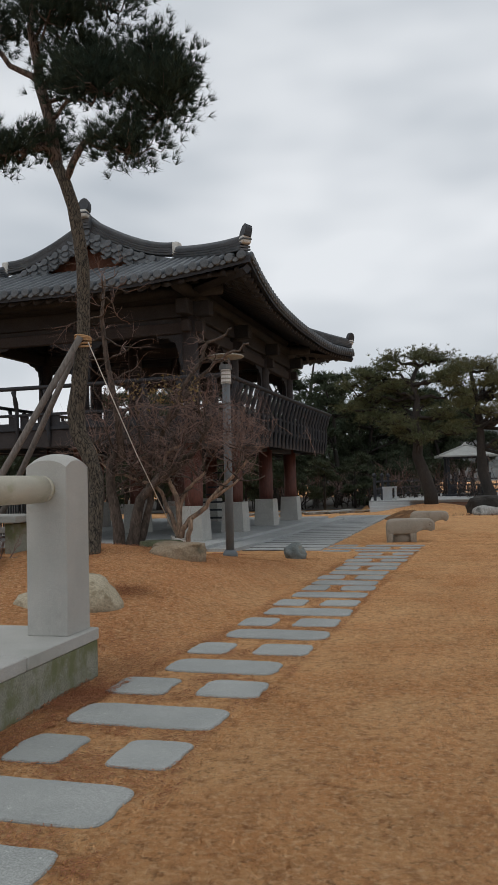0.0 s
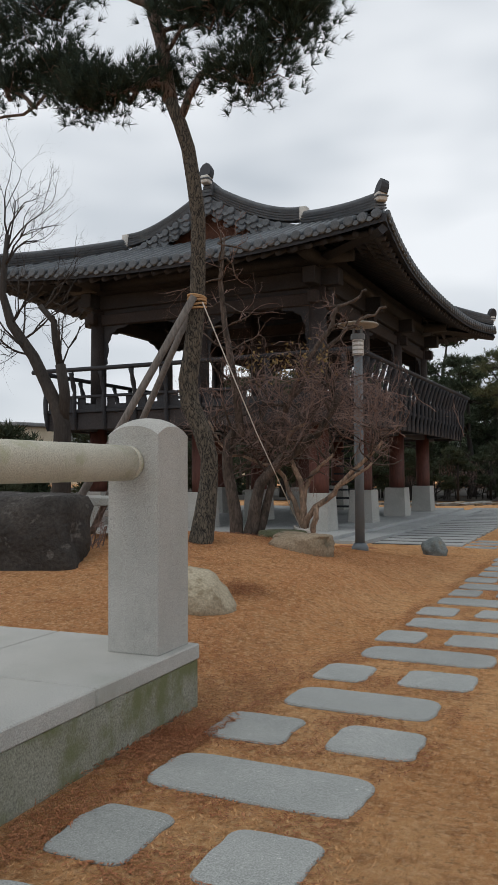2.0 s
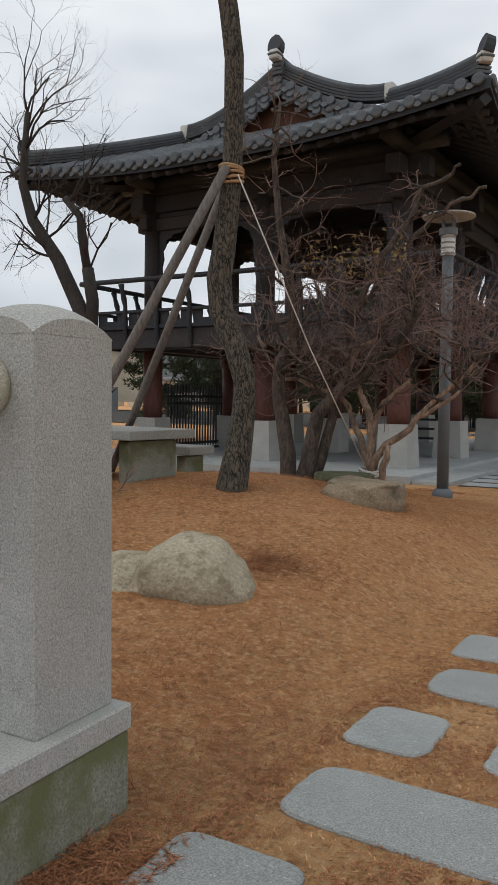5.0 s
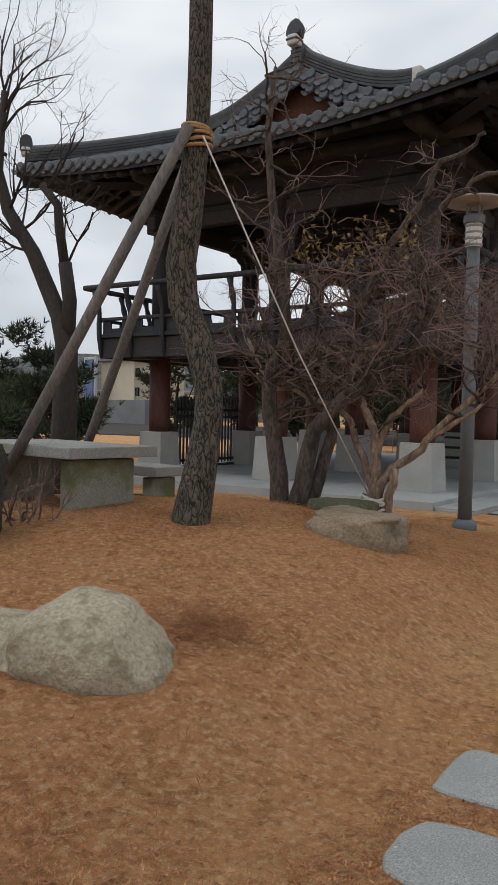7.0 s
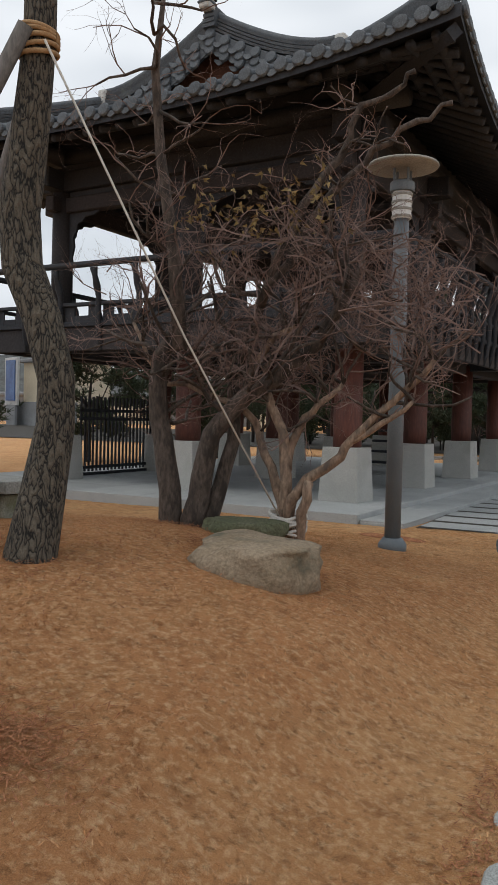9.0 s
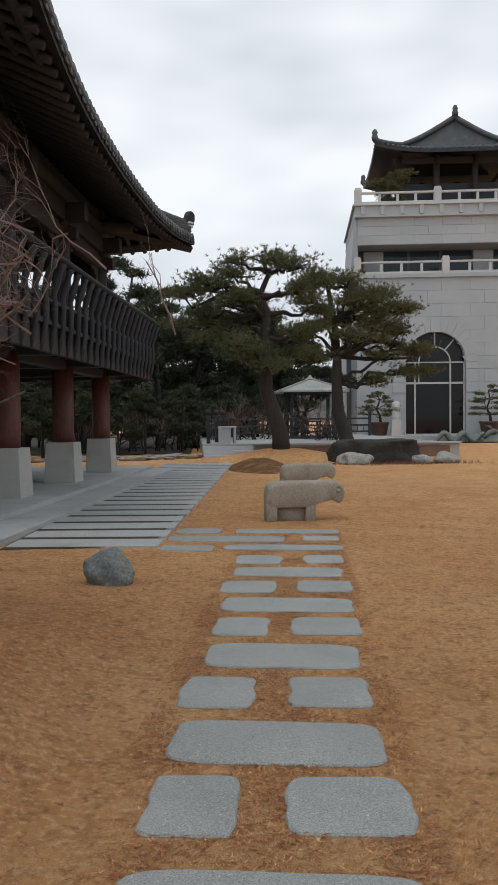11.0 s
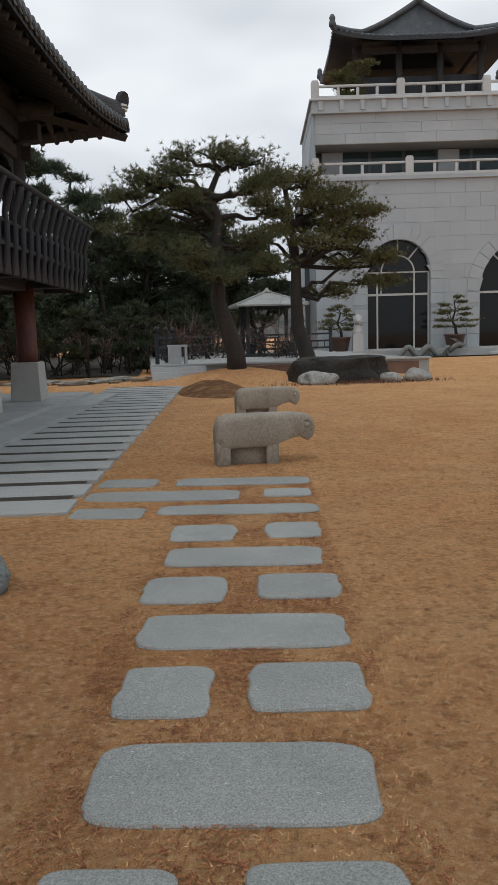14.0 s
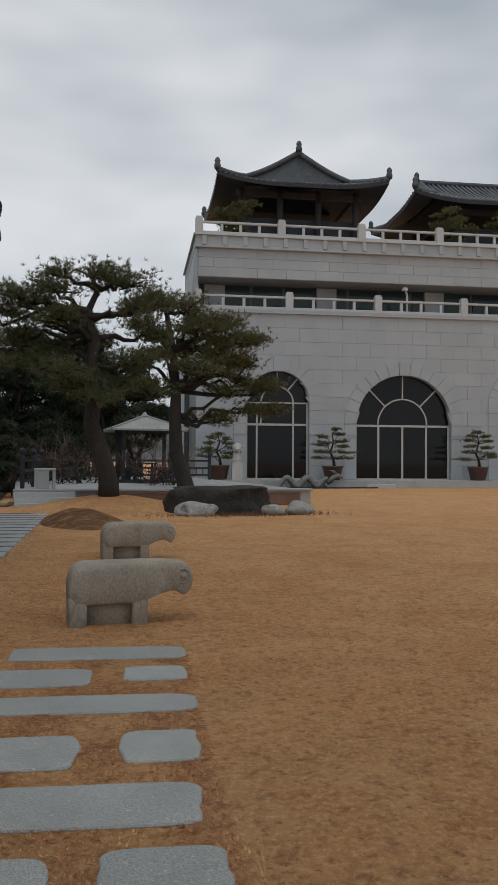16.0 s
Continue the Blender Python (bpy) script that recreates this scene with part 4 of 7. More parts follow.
g_u0, g_u1 = R_U0 + GABLE_D - 0.05, R_U1 - GABLE_D + 0.05
top_z = roof_z(7, RIDGE_V)
ridge(arc(W(g_u0 - 0.2, RIDGE_V, top_z + 0.02), W(g_u1 + 0.2, RIDGE_V, top_z + 0.02), 0.12), 0.36, 0.26)
ornament(W(g_u0 - 0.25, RIDGE_V, top_z + 0.30), -PA)
ornament(W(g_u1 + 0.25, RIDGE_V, top_z + 0.30), 180 - PA)
for gu, sgn in ((g_u0, -1), (g_u1, 1)):
    for side in (-1, 1):
        # descending gable ridge, then the hip ridge to the corner
        v_low = RIDGE_V + side * ((R_V1 - R_V0) / 2 - GABLE_D)
        desc = []
        for k in range(11):
            v = RIDGE_V + (v_low - RIDGE_V) * k / 10
            desc.append(W(gu - sgn * 0.02, v, roof_z(7, v) + 0.03 + 0.16 * (k / 10) ** 5))
        ridge(desc, 0.27, 0.24)
        e = desc[-1]
        put("plaster_block", bevel_box((e[0], e[1], e[2] + 0.16), (0.2, 0.28, 0.36), -PA, 0.05, 2), M_PLASTER, pav, True)
        corner_u = R_U0 if sgn < 0 else R_U1
        corner_v = R_V0 if side < 0 else R_V1
        hip = []
        for k in range(13):
            t = k / 12 * 0.95
            u, v = gu + (corner_u - gu) * t, v_low + (corner_v - v_low) * t
            hip.append(W(u, v, roof_z(u, v) + 0.02 + 0.10 * t ** 3))
        ridge(hip, 0.26, 0.26)
        ornament((hip[-1][0], hip[-1][1], hip[-1][2] + 0.14), -PA + (45 * side if sgn < 0 else 180 - 45 * side), 0.86)
        # hip rafter poking out under the corner
        put("hip_rafter", Geo().tube([W(corner_u - sgn * 2.6, corner_v - side * 2.6, EAVE_Z + 0.25), W(corner_u - sgn * 0.1, corner_v - side * 0.1, EAVE_Z + LIFT - 0.3)], [0.15, 0.12], 4), M_WOOD, pav)
    # gable wall with hanging scalloped tiles along its rake
    g = Geo()
    half = (R_V1 - R_V0) / 2 - GABLE_D
    zl = roof_z(7, RIDGE_V - half)
    prof = [(RIDGE_V - half * (1 - 2 * k / 16.0)) for k in range(17)]
    for du in (0.22, 0.30):
        g.v += [W(gu - sgn * du, v, roof_z(7, v) - 0.06) for v in prof] + [W(gu - sgn * du, RIDGE_V - half, zl - 0.35), W(gu - sgn * du, RIDGE_V + half, zl - 0.35)]
    g.f = [tuple([17] + list(range(17)) + [18])[::-1], tuple([36] + list(range(19, 36)) + [37])]
    put("gable_wall", g, M_GABLE, pav, label="red-brown boarded gable wall")
    rake = Geo()
    for du in (0.06, 0.12):
        for dz in (0.0, -0.40):
            rake.v += [W(gu + sgn * du, v, roof_z(7, v) + dz) for v in prof]
    for k in range(16):
        rake.f += [(k, k + 1, 18 + k, 17 + k), (34 + k, 51 + k, 52 + k, 35 + k), (17 + k, 18 + k, 52 + k, 51 + k), (k, 34 + k, 35 + k, k + 1)]
    put("rake_course", rake, M_TILE, pav)
    for k in range(1, 16):
        v = RIDGE_V - half * (1 - 2 * k / 16.0)
        face = -PA if sgn < 0 else 180 - PA
        for row, (du, dz) in enumerate(((-0.10, -0.06), (0.0, -0.22), (0.0, -0.36))):
            place("gable_tile", end_me, pose(*W(gu + sgn * 0.14 + 0 * du, v, roof_z(7, v) - 0.02 + dz), 75, 0, face), pav)
            place("drip_tile", drip_me, pose(*W(gu + sgn * (0.16 - row * 0.04), v + 0.12, roof_z(7, v) - 0.02 + dz), -15, 0, face), pav)
    put("gable_sill", Geo().tube([W(gu - sgn * 0.05, RIDGE_V - half + 0.4, zl + 0.02), W(gu - sgn * 0.05, RIDGE_V + half - 0.4, zl + 0.02)], 0.05, 8), M_PLASTER, pav, True, "plaster roll under the gable")

# ceiling boards close the upper room
put("inner_ceiling", wbox(COL_U[0], COL_U[3], COL_V[0], COL_V[2], 6.16, 6.22, 0), M_WOOD, pav)

# small wooden stair and bench under the deck are in shade: a dark stair flight
for k in range(9):
    put("stair_tread", wbox(8.3 + 0.28 * k, 8.6 + 0.28 * k, 3.2, 4.4, 0.28 + 0.27 * k, 0.34 + 0.27 * k, 0.0), M_WOOD, pav)

# ---- picket gate between the left columns ----
gate = thing("picket_gate", W(3.1, 8.4, PLAT_Z), "dark timber picket gate between pavilion columns", "gate")
for k in range(21):
    u = 1.80 + k * 0.13
    put("picket", wbox(u - 0.02, u + 0.02, 8.34, 8.38, PLAT_Z + 0.08, PLAT_Z + 1.72, 0.004), M_WOOD, gate)
for z in (0.14, 1.2, 1.38):
    put("rail", wbox(1.70, 4.48, 8.30, 8.335, PLAT_Z + z, PLAT_Z + z + 0.07, 0.005), M_WOOD, gate)
put("foot", wbox(1.70, 4.48, 8.28, 8.40, PLAT_Z, PLAT_Z + 0.06, 0.005), M_WOOD, gate)

# ---- stone bridge end: slab, post and round rail ----
BR = -5.0
bdx, bdy = math.cos(radians(BR)), math.sin(radians(BR))


def B(a, b, z):
    """a: along the far edge to the right, b: away from the walker; origin at the slab's far right corner."""
    return (-0.89 + a * bdx - b * bdy, 7.27 + a * bdy + b * bdx, z)


bridge = thing("stone_bridge", B(-2, -2, LAWN_Z), "pale granite footbridge end with mossy sides", "bridge")
put("body", bevel_box(B(-2.738, -3.012, -0.03), (5.5, 6.0, 0.46), BR, 0.01, 1), M_MOSSY, bridge, label="mossy granite side of the bridge")
for i in range(5):
    for j in range(5):
        a0, b0 = -1.12 * (i + 1) + 0.03, -1.2 * (j + 1)
        put("cap_slab", bevel_box(B(a0 + 0.555, b0 + 0.6, 0.25), (1.11, 1.19, 0.10), BR, 0.008, 1), M_GRANITE, bridge)


def bridge_post(a, b):
    p = thing("bridge_post", B(a, b, 0.3), "square pale granite post with a domed top", "stone post", "posts of the stone bridge")
    put("shaft", bevel_box(B(a, b, 0.30 + 0.68), (0.36, 0.40, 1.36), BR, 0.008, 2), M_GRANITE, p)
    g = Geo()
    n = 10
    for i in range(n + 1):
        for j in range(n + 1):
            x, y = -0.18 + 0.36 * i / n, -0.20 + 0.40 * j / n
            c = B(a, b, 0)
            h = 0.115 * (1 - (abs(x) / 0.18) ** 2.4 * 0.5 - (abs(y) / 0.20) ** 2.4 * 0.5)
            g.v.append((c[0] + x * bdx - y * bdy, c[1] + x * bdy + y * bdx, 1.655 + h))
    g.f = [(i * (n + 1) + j, (i + 1) * (n + 1) + j, (i + 1) * (n + 1) + j + 1, i * (n + 1) + j + 1) for i in range(n) for j in range(n)]
    rim = [(i, 0) for i in range(n + 1)] + [(n, j) for j in range(1, n + 1)] + [(i, n) for i in range(n - 1, -1, -1)] + [(0, j) for j in range(n - 1, 0, -1)]
    base = len(g.v)
    for i, j in rim:
        q = g.v[i * (n + 1) + j]
        g.v.append((q[0], q[1], 1.65))
    m = len(rim)
    g.f += [(base + k, base + (k + 1) % m, rim[(k + 1) % m][0] * (n + 1) + rim[(k + 1) % m][1], rim[k][0] * (n + 1) + rim[k][1]) for k in range(m)]
    put("domed_top", g, M_GRANITE, p)


bridge_post(-0.22, -0.25)
bridge_post(-0.22, -4.6)
rail_ob = thing("bridge_rail", B(-0.24, -4.40, 1.37), "round pale granite bridge rail with lichen stains", "stone rail")
put("rail_bar", Geo().tube([B(-0.24, -4.40, 1.48), B(-0.24, -2.0, 1.475), B(-0.24, -0.52, 1.48)], [0.105, 0.11, 0.11], 20), M_GRANITE_RAIL, rail_ob, True)
put("rail_tenon", Geo().tube([B(-0.24, -0.52, 1.48), B(-0.24, -0.475, 1.48), B(-0.24, -0.445, 1.48)], [0.109, 0.109, 0.10], 20), M_GRANITE_RAIL, rail_ob, True)


# ---- trees and shrubs ----
class Plant:
    """Grows trunk, branch and twig tubes, and leaf or needle tufts, from one seed."""

    def __init__(self, seed):
        self.r = random.Random(seed)
        self.wood, self.twig, self.leaf = Geo(), Geo(), Geo()
        self.tips, self.stems = [], []
        self.max_x = 1e9

    def jit(self, s):
        return Vector((self.r.gauss(0, s), self.r.gauss(0, s), self.r.gauss(0, s)))

    def stem(self, pts, radii, n=10):
        self.stems.append(Geo().tube(pts, radii, n))

    def limb(self, a, b, r0, r1, bend=0.1, n=6, sides=7, geo=None):
        a, b = Vector(a), Vector(b)
        ln = (b - a).length
        pts = [a]
        for k in range(1, n):
            pts.append(a.lerp(b, k / n) + self.jit(bend * ln * 0.35))
        pts.append(b)
        (geo or self.wood).tube(pts, [r0 + (r1 - r0) * k / n for k in range(n + 1)], sides)
        return pts

    def grow(self, p, d, ln, rad, depth, spread=0.7, up=0.1, crook=0.25, kids=(2, 4)):
        """A crooked branch that divides down to twigs."""
        p, d = Vector(p), Vector(d).normalized()
        n = 4 if depth > 0 else 3
        pts, rr = [p], [rad]
        for k in range(n):
            d = (d + self.jit(crook) + Vector((0, 0, up * 0.3))).normalized()
            if p.x > self.max_x:
                d.x = -abs(d.x)
            p = p + d * ln / n
            pts.append(p)
            rr.append(rad * (1 - 0.45 * (k + 1) / n) if depth else rad * (1 - 0.8 * (k + 1) / n))
        geo = self.wood if rad > 0.012 else self.twig
        geo.tube(pts, rr, 6 if rad > 0.03 else (4 if rad > 0.012 else 3), rad > 0.012)
        if depth == 0:
            self.tips.append((p, d))
            return
        for _ in range(self.r.randint(*kids)):
            k = self.r.randint(1, n)
            nd = (d + self.jit(spread) + Vector((0, 0, up))).normalized()
            self.grow(pts[k], nd, ln * self.r.uniform(0.55, 0.85), rr[k] * self.r.uniform(0.5, 0.72), depth - 1, spread, up, crook, kids)

    def tuft(self, p, d, ln, count, width, cone=0.9):
        for _ in range(count):
            q = (Vector(d) + self.jit(cone)).normalized()
            side = q.cross(Vector((self.r.gauss(0, 1), self.r.gauss(0, 1), self.r.gauss(0, 1)))).normalized() * width
            e = Vector(p) + q * ln * self.r.uniform(0.7, 1.15)
            k = len(self.leaf.v)
            self.leaf.v += [tuple(Vector(p) - side), tuple(Vector(p) + side), tuple(e)]
            self.leaf.f.append((k, k + 1, k + 2))

    def pad(self, c, s, tufts, ln, count, width, start, r0=0.05, twigs=7, cone=0.9):
        """A layered clump of needles on a fan of twigs, with gaps and a ragged rim."""
        c = Vector(c)
        self.limb(start, c - Vector((0, 0, s[2] * 0.3)), r0, r0 * 0.35, 0.16, 6, 6)
        seeds = []
        for _ in range(twigs):
            a = self.r.uniform(0, 6.28)
            q = c + Vector((math.cos(a) * s[0] * self.r.uniform(0.5, 0.95), math.sin(a) * s[1] * self.r.uniform(0.5, 0.95), self.r.uniform(-0.3, 0.5) * s[2]))
            self.limb(c - Vector((0, 0, s[2] * 0.3)), q, r0 * 0.35, r0 * 0.12, 0.2, 4, 4)
            seeds += [q, c.lerp(q, 0.6), c.lerp(q, 0.3)]
        for _ in range(tufts):
            base = self.r.choice(seeds)
            p = base + Vector((self.r.gauss(0, s[0] * 0.22), self.r.gauss(0, s[1] * 0.22), self.r.gauss(0, s[2] * 0.30)))
            out = (p - c)
            out.z = abs(out.z) + 0.35 * s[2]
            self.tuft(p, out.normalized() + Vector((0, 0, 0.5)), ln, count, width, cone)

    def finish(self, name, at, label, category, bark, twig_mat, leaf_mat, leaf_name="crown", group="", branch=None):
        t = thing(name, at, label, category, group)
        for lg in self.stems:
            put("trunk" if len(self.stems) == 1 else "stem", lg, bark, t, True)
        if self.wood.v:
            put("branch_mass", self.wood, branch or bark, t, True)["kind"] = "stuff"
        if self.twig.v:
            put("twig_mass", self.twig, twig_mat, t)["kind"] = "stuff"
        if self.leaf.v:
            put(leaf_name, self.leaf, leaf_mat, t)["kind"] = "stuff"
        return t


# the tall red pine with its prop poles
px, py = -2.78, 12.2
pine = Plant(3)
trunk_pts = [(-2.72, 11.96, 0.15), (-2.72, 12.0, 0.5), (-2.68, 12.07, 0.91), (-2.66, 12.16, 1.33), (-2.65, 12.15, 1.62), (-2.76, 12.15, 1.99), (-2.92, 12.15, 2.33),
             (-2.95, 12.15, 2.67), (-2.90, 12.15, 2.95), (-2.84, 12.15, 3.45), (-2.81, 12.15, 3.75), (-2.80, 12.15, 4.4), (-2.80, 12.15, 4.85), (-2.86, 12.15, 5.3), (-2.94, 12.15, 5.78), (-3.06, 12.15, 6.15), (-3.2, 12.15, 6.48)]
trunk_r = [0.21, 0.165, 0.14, 0.12, 0.115, 0.12, 0.128, 0.13, 0.122, 0.108, 0.10, 0.098, 0.098, 0.096, 0.095, 0.092, 0.085]
low_trunk = Geo().tube(trunk_pts, trunk_r, 20)
pine.limb((-3.2, 12.15, 6.48), (-3.46, 12.15, 7.75), 0.1, 0.085, 0.05, 5, 10)
pine.limb((-3.46, 12.15, 7.75), (-3.62, 12.2, 9.6), 0.085, 0.03, 0.06, 6, 8)
pine.limb((-3.06, 12.15, 6.2), (-2.72, 12.1, 6.75), 0.06, 0.05, 0.1, 4, 7)
pine.limb((-3.44, 12.15, 7.75), (-4.2, 12.1, 8.35), 0.055, 0.035, 0.12, 5, 7)
pine.limb((-3.25, 12.15, 6.8), (-4.7, 12.3, 6.85), 0.05, 0.03, 0.14, 6, 7)
pine.limb((-4.7, 12.3, 6.85), (-6.2, 12.4, 6.75), 0.03, 0.018, 0.14, 6, 6)
for c, s, n, st in (((-2.0, 12.0, 6.62), (0.75, 0.8, 0.42), 150, (-2.75, 12.1, 6.7)), ((-1.55, 12.2, 7.2), (0.7, 0.8, 0.45), 170, (-2.72, 12.1, 6.75)),
                    ((-2.35, 11.7, 7.45), (0.75, 0.7, 0.45), 170, (-3.35, 12.15, 7.2)), ((-2.6, 12.5, 8.2), (0.8, 0.8, 0.45), 170, (-3.46, 12.15, 7.75)),
                    ((-1.75, 12.3, 8.0), (0.7, 0.8, 0.45), 160, (-3.44, 12.15, 7.7)), ((-2.3, 12.0, 8.9), (0.85, 0.8, 0.5), 170, (-3.55, 12.2, 8.5)),
                    ((-3.5, 12.3, 9.5), (0.9, 0.9, 0.5), 190, (-3.58, 12.2, 9.0)), ((-3.9, 12.0, 6.72), (0.70, 0.7, 0.34), 140, (-3.3, 12.15, 6.7)),
                    ((-4.55, 12.4, 6.78), (0.7, 0.7, 0.36), 130, (-3.9, 12.2, 6.8)), ((-4.4, 12.3, 8.7), (0.8, 0.8, 0.45), 160, (-4.2, 12.1, 8.35)),
                    ((-5.1, 12.2, 7.35), (0.65, 0.7, 0.4), 120, (-4.7, 12.3, 6.85)), ((-5.9, 12.4, 7.3), (0.7, 0.7, 0.42), 130, (-5.4, 12.35, 6.8)),
                    ((-5.3, 12.3, 8.3), (0.8, 0.8, 0.5), 140, (-4.3, 12.1, 8.3)), ((-6.3, 12.4, 8.2), (0.7, 0.7, 0.5), 120, (-5.9, 12.4, 7.0)),
                    ((-3.15, 11.7, 8.6), (0.8, 0.7, 0.45), 150, (-3.5, 12.15, 8.2)), ((-1.3, 12.1, 7.55), (0.45, 0.6, 0.35), 90, (-2.0, 12.1, 7.2)), ((-3.6, 12.5, 7.0), (0.6, 0.6, 0.3), 80, (-3.2, 12.15, 6.7)), ((-2.75, 12.2, 7.7), (0.7, 0.7, 0.4), 130, (-3.4, 12.15, 7.4))):
    pine.pad(c, (s[0], s[1], s[2] * 1.15), int(n * 2.7), 0.17, 26, 0.0045, st, 0.04, 11, 0.62)
pine_t = pine.finish("pine_tree", (px, py, 0.3), "tall curving red pine with plated bark and dark needles", "pine tree", M_PINE_UPPER, M_TWIG, M_NEEDLE)
put("trunk", low_trunk, M_PINE_BARK, pine_t, True, "curving trunk with grey-brown plated bark")
for k in range(5):
    z = 3.62 + 0.035 * k
    put("straw_band", Geo().tube([(-2.82 + 0.118 * math.cos(a), 12.15 + 0.118 * math.sin(a), z + 0.02 * math.sin(a + k)) for a in [2 * math.pi * j / 18 for j in range(19)]], 0.016, 6, False), M_STRAW, pine_t, True, "straw rope bound round the trunk")


def pole_prop(a, b, r, label):
    g = Geo().tube([a, Vector(a).lerp(Vector(b), 0.5) + Vector((0.01, 0, 0.01)), b], [r, r * 0.95, r * 0.9], 9)
    return tagged(put("support_pole", g, M_PROP, smooth=True), label, "support pole", "poles propping the pine")


pole_prop((-4.75, 11.75, ground_z(-4.75, 11.75) - 0.05), (-2.80, 12.0, 3.74), 0.055, "weathered grey timber pole propping the pine")
pole_prop((-5.0, 13.2, ground_z(-5.0, 13.2) - 0.05), (-2.92, 12.28, 3.70), 0.05, "dark weathered timber pole propping the pine")
guy = put("guy_rope", Geo().tube([(-2.70, 12.05, 3.66), (-2.36, 13.3, 2.0), (-2.03, 14.58, 0.52)], 0.008, 6), M_ROPE, smooth=True)
tagged(guy, "thin pale guy rope from the pine to a stump", "rope")

# the crooked smooth-barked tree tied with rope, and its twiggy crown
myr = Plant(21)
myr.max_x = -0.45
b0 = Vector((-2.0, 14.68, 0.15))
# each stem: its bends as x, y, z, then the radius at foot and tip
stems = [(((-2.0, 14.66, 0.15), (-2.02, 14.64, 0.55), (-2.0, 14.6, 0.86), (-2.01, 14.6, 1.12), (-2.1, 14.6, 1.42), (-2.2, 14.62, 1.6), (-2.37, 14.62, 1.79), (-2.14, 14.6, 2.13), (-1.91, 14.58, 2.22)), 0.062, 0.026),
         (((-2.0, 14.62, 0.95), (-1.97, 14.62, 1.16), (-1.86, 14.64, 1.41), (-1.73, 14.66, 1.54), (-1.51, 14.66, 1.71)), 0.046, 0.022),
         (((-2.04, 14.68, 0.2), (-2.05, 14.68, 0.63), (-2.16, 14.68, 0.96), (-2.29, 14.7, 1.19), (-2.33, 14.7, 1.37), (-2.52, 14.7, 1.52), (-2.86, 14.7, 1.64), (-3.25, 14.72, 1.73), (-3.44, 14.72, 1.91), (-3.67, 14.75, 2.28)), 0.05, 0.017),
         (((-1.98, 14.6, 0.5), (-1.93, 14.58, 0.72), (-1.79, 14.56, 0.87), (-1.49, 14.54, 1.1), (-1.39, 14.54, 1.25), (-1.21, 14.54, 1.44), (-0.94, 14.52, 1.69), (-0.72, 14.5, 1.9)), 0.055, 0.024),
         (((-1.40, 14.54, 1.23), (-1.21, 14.54, 1.33), (-1.07, 14.52, 1.42), (-0.87, 14.5, 1.59)), 0.032, 0.018),
         (((-1.88, 14.6, 0.15), (-1.84, 14.58, 0.5), (-1.8, 14.56, 0.72), (-1.79, 14.56, 0.87)), 0.05, 0.042)]
for bends, r_foot, r_tip in stems:
    pts = [Vector(p) for p in bends]
    fine = [pts[0]]
    for i in range(len(pts) - 1):
        for t in (0.5, 1.0):
            fine.append(pts[i].lerp(pts[i + 1], t) + myr.jit(0.012))
    n = len(fine)
    myr.stem(fine, [r_foot + (r_tip - r_foot) * k / (n - 1) for k in range(n)], 9)
    for k in range(4, n):
        for _ in range(3 if fine[k].z > 1.6 else (1 if fine[k].z > 1.25 else 0)):
            d = Vector((myr.r.gauss(0, 0.8), myr.r.gauss(0, 0.6), myr.r.uniform(0.3, 1.0)))
            myr.grow(fine[k], d, myr.r.uniform(0.4, 0.68), 0.016, 3, 0.75, 0.12, 0.3, (2, 3))
# two long cut limbs that reach up under the eave
for st in (((-2.2, 14.6, 2.6), (-1.89, 14.6, 3.21), (-1.6, 14.6, 3.62), (-1.41, 14.6, 4.02), (-1.18, 14.6, 4.1), (-0.96, 14.6, 4.25)), ((-2.3, 14.65, 2.4), (-1.95, 14.62, 2.95), (-1.59, 14.6, 3.38), (-1.31, 14.6, 3.68), (-0.94, 14.6, 3.85), (-0.68, 14.6, 3.97))):
    knots = [Vector(st[0])]
    for q in st[1:]:
        knots += [knots[-1].lerp(Vector(q), 0.35) + myr.jit(0.022), knots[-1].lerp(Vector(q), 0.7) + myr.jit(0.022), Vector(q) + myr.jit(0.012)]
    myr.wood.tube(knots, [0.044 - 0.0018 * k + 0.005 * (k % 3 == 0) for k in range(len(knots))], 8)
    for p in st[1:4]:
        for _ in range(3):
            myr.grow(p, (myr.r.gauss(-0.1, 0.6), myr.r.gauss(0, 0.6), myr.r.uniform(-0.3, 0.5)), 0.34, 0.014, 2, 0.7, 0.0, 0.25, (2, 3))
myr_t = myr.finish("crape_myrtle", tuple(b0), "crooked bare tree with smooth mottled tan bark and twigs", "bare tree", M_BARK_SMOOTH, M_TWIG, M_NEEDLE, branch=M_BARK_GREY)
for k in range(7):
    z = 0.42 + 0.022 * k
    put("rope_turn", Geo().tube([(-2.0 + 0.165 * math.cos(a), 14.67 + 0.15 * math.sin(a), z + 0.03 * math.sin(a * 2 + k * 1.3)) for a in [2 * math.pi * j / 16 for j in range(17)]], 0.016, 5, False), M_ROPE, myr_t, True, "pale rope wound round the stems")

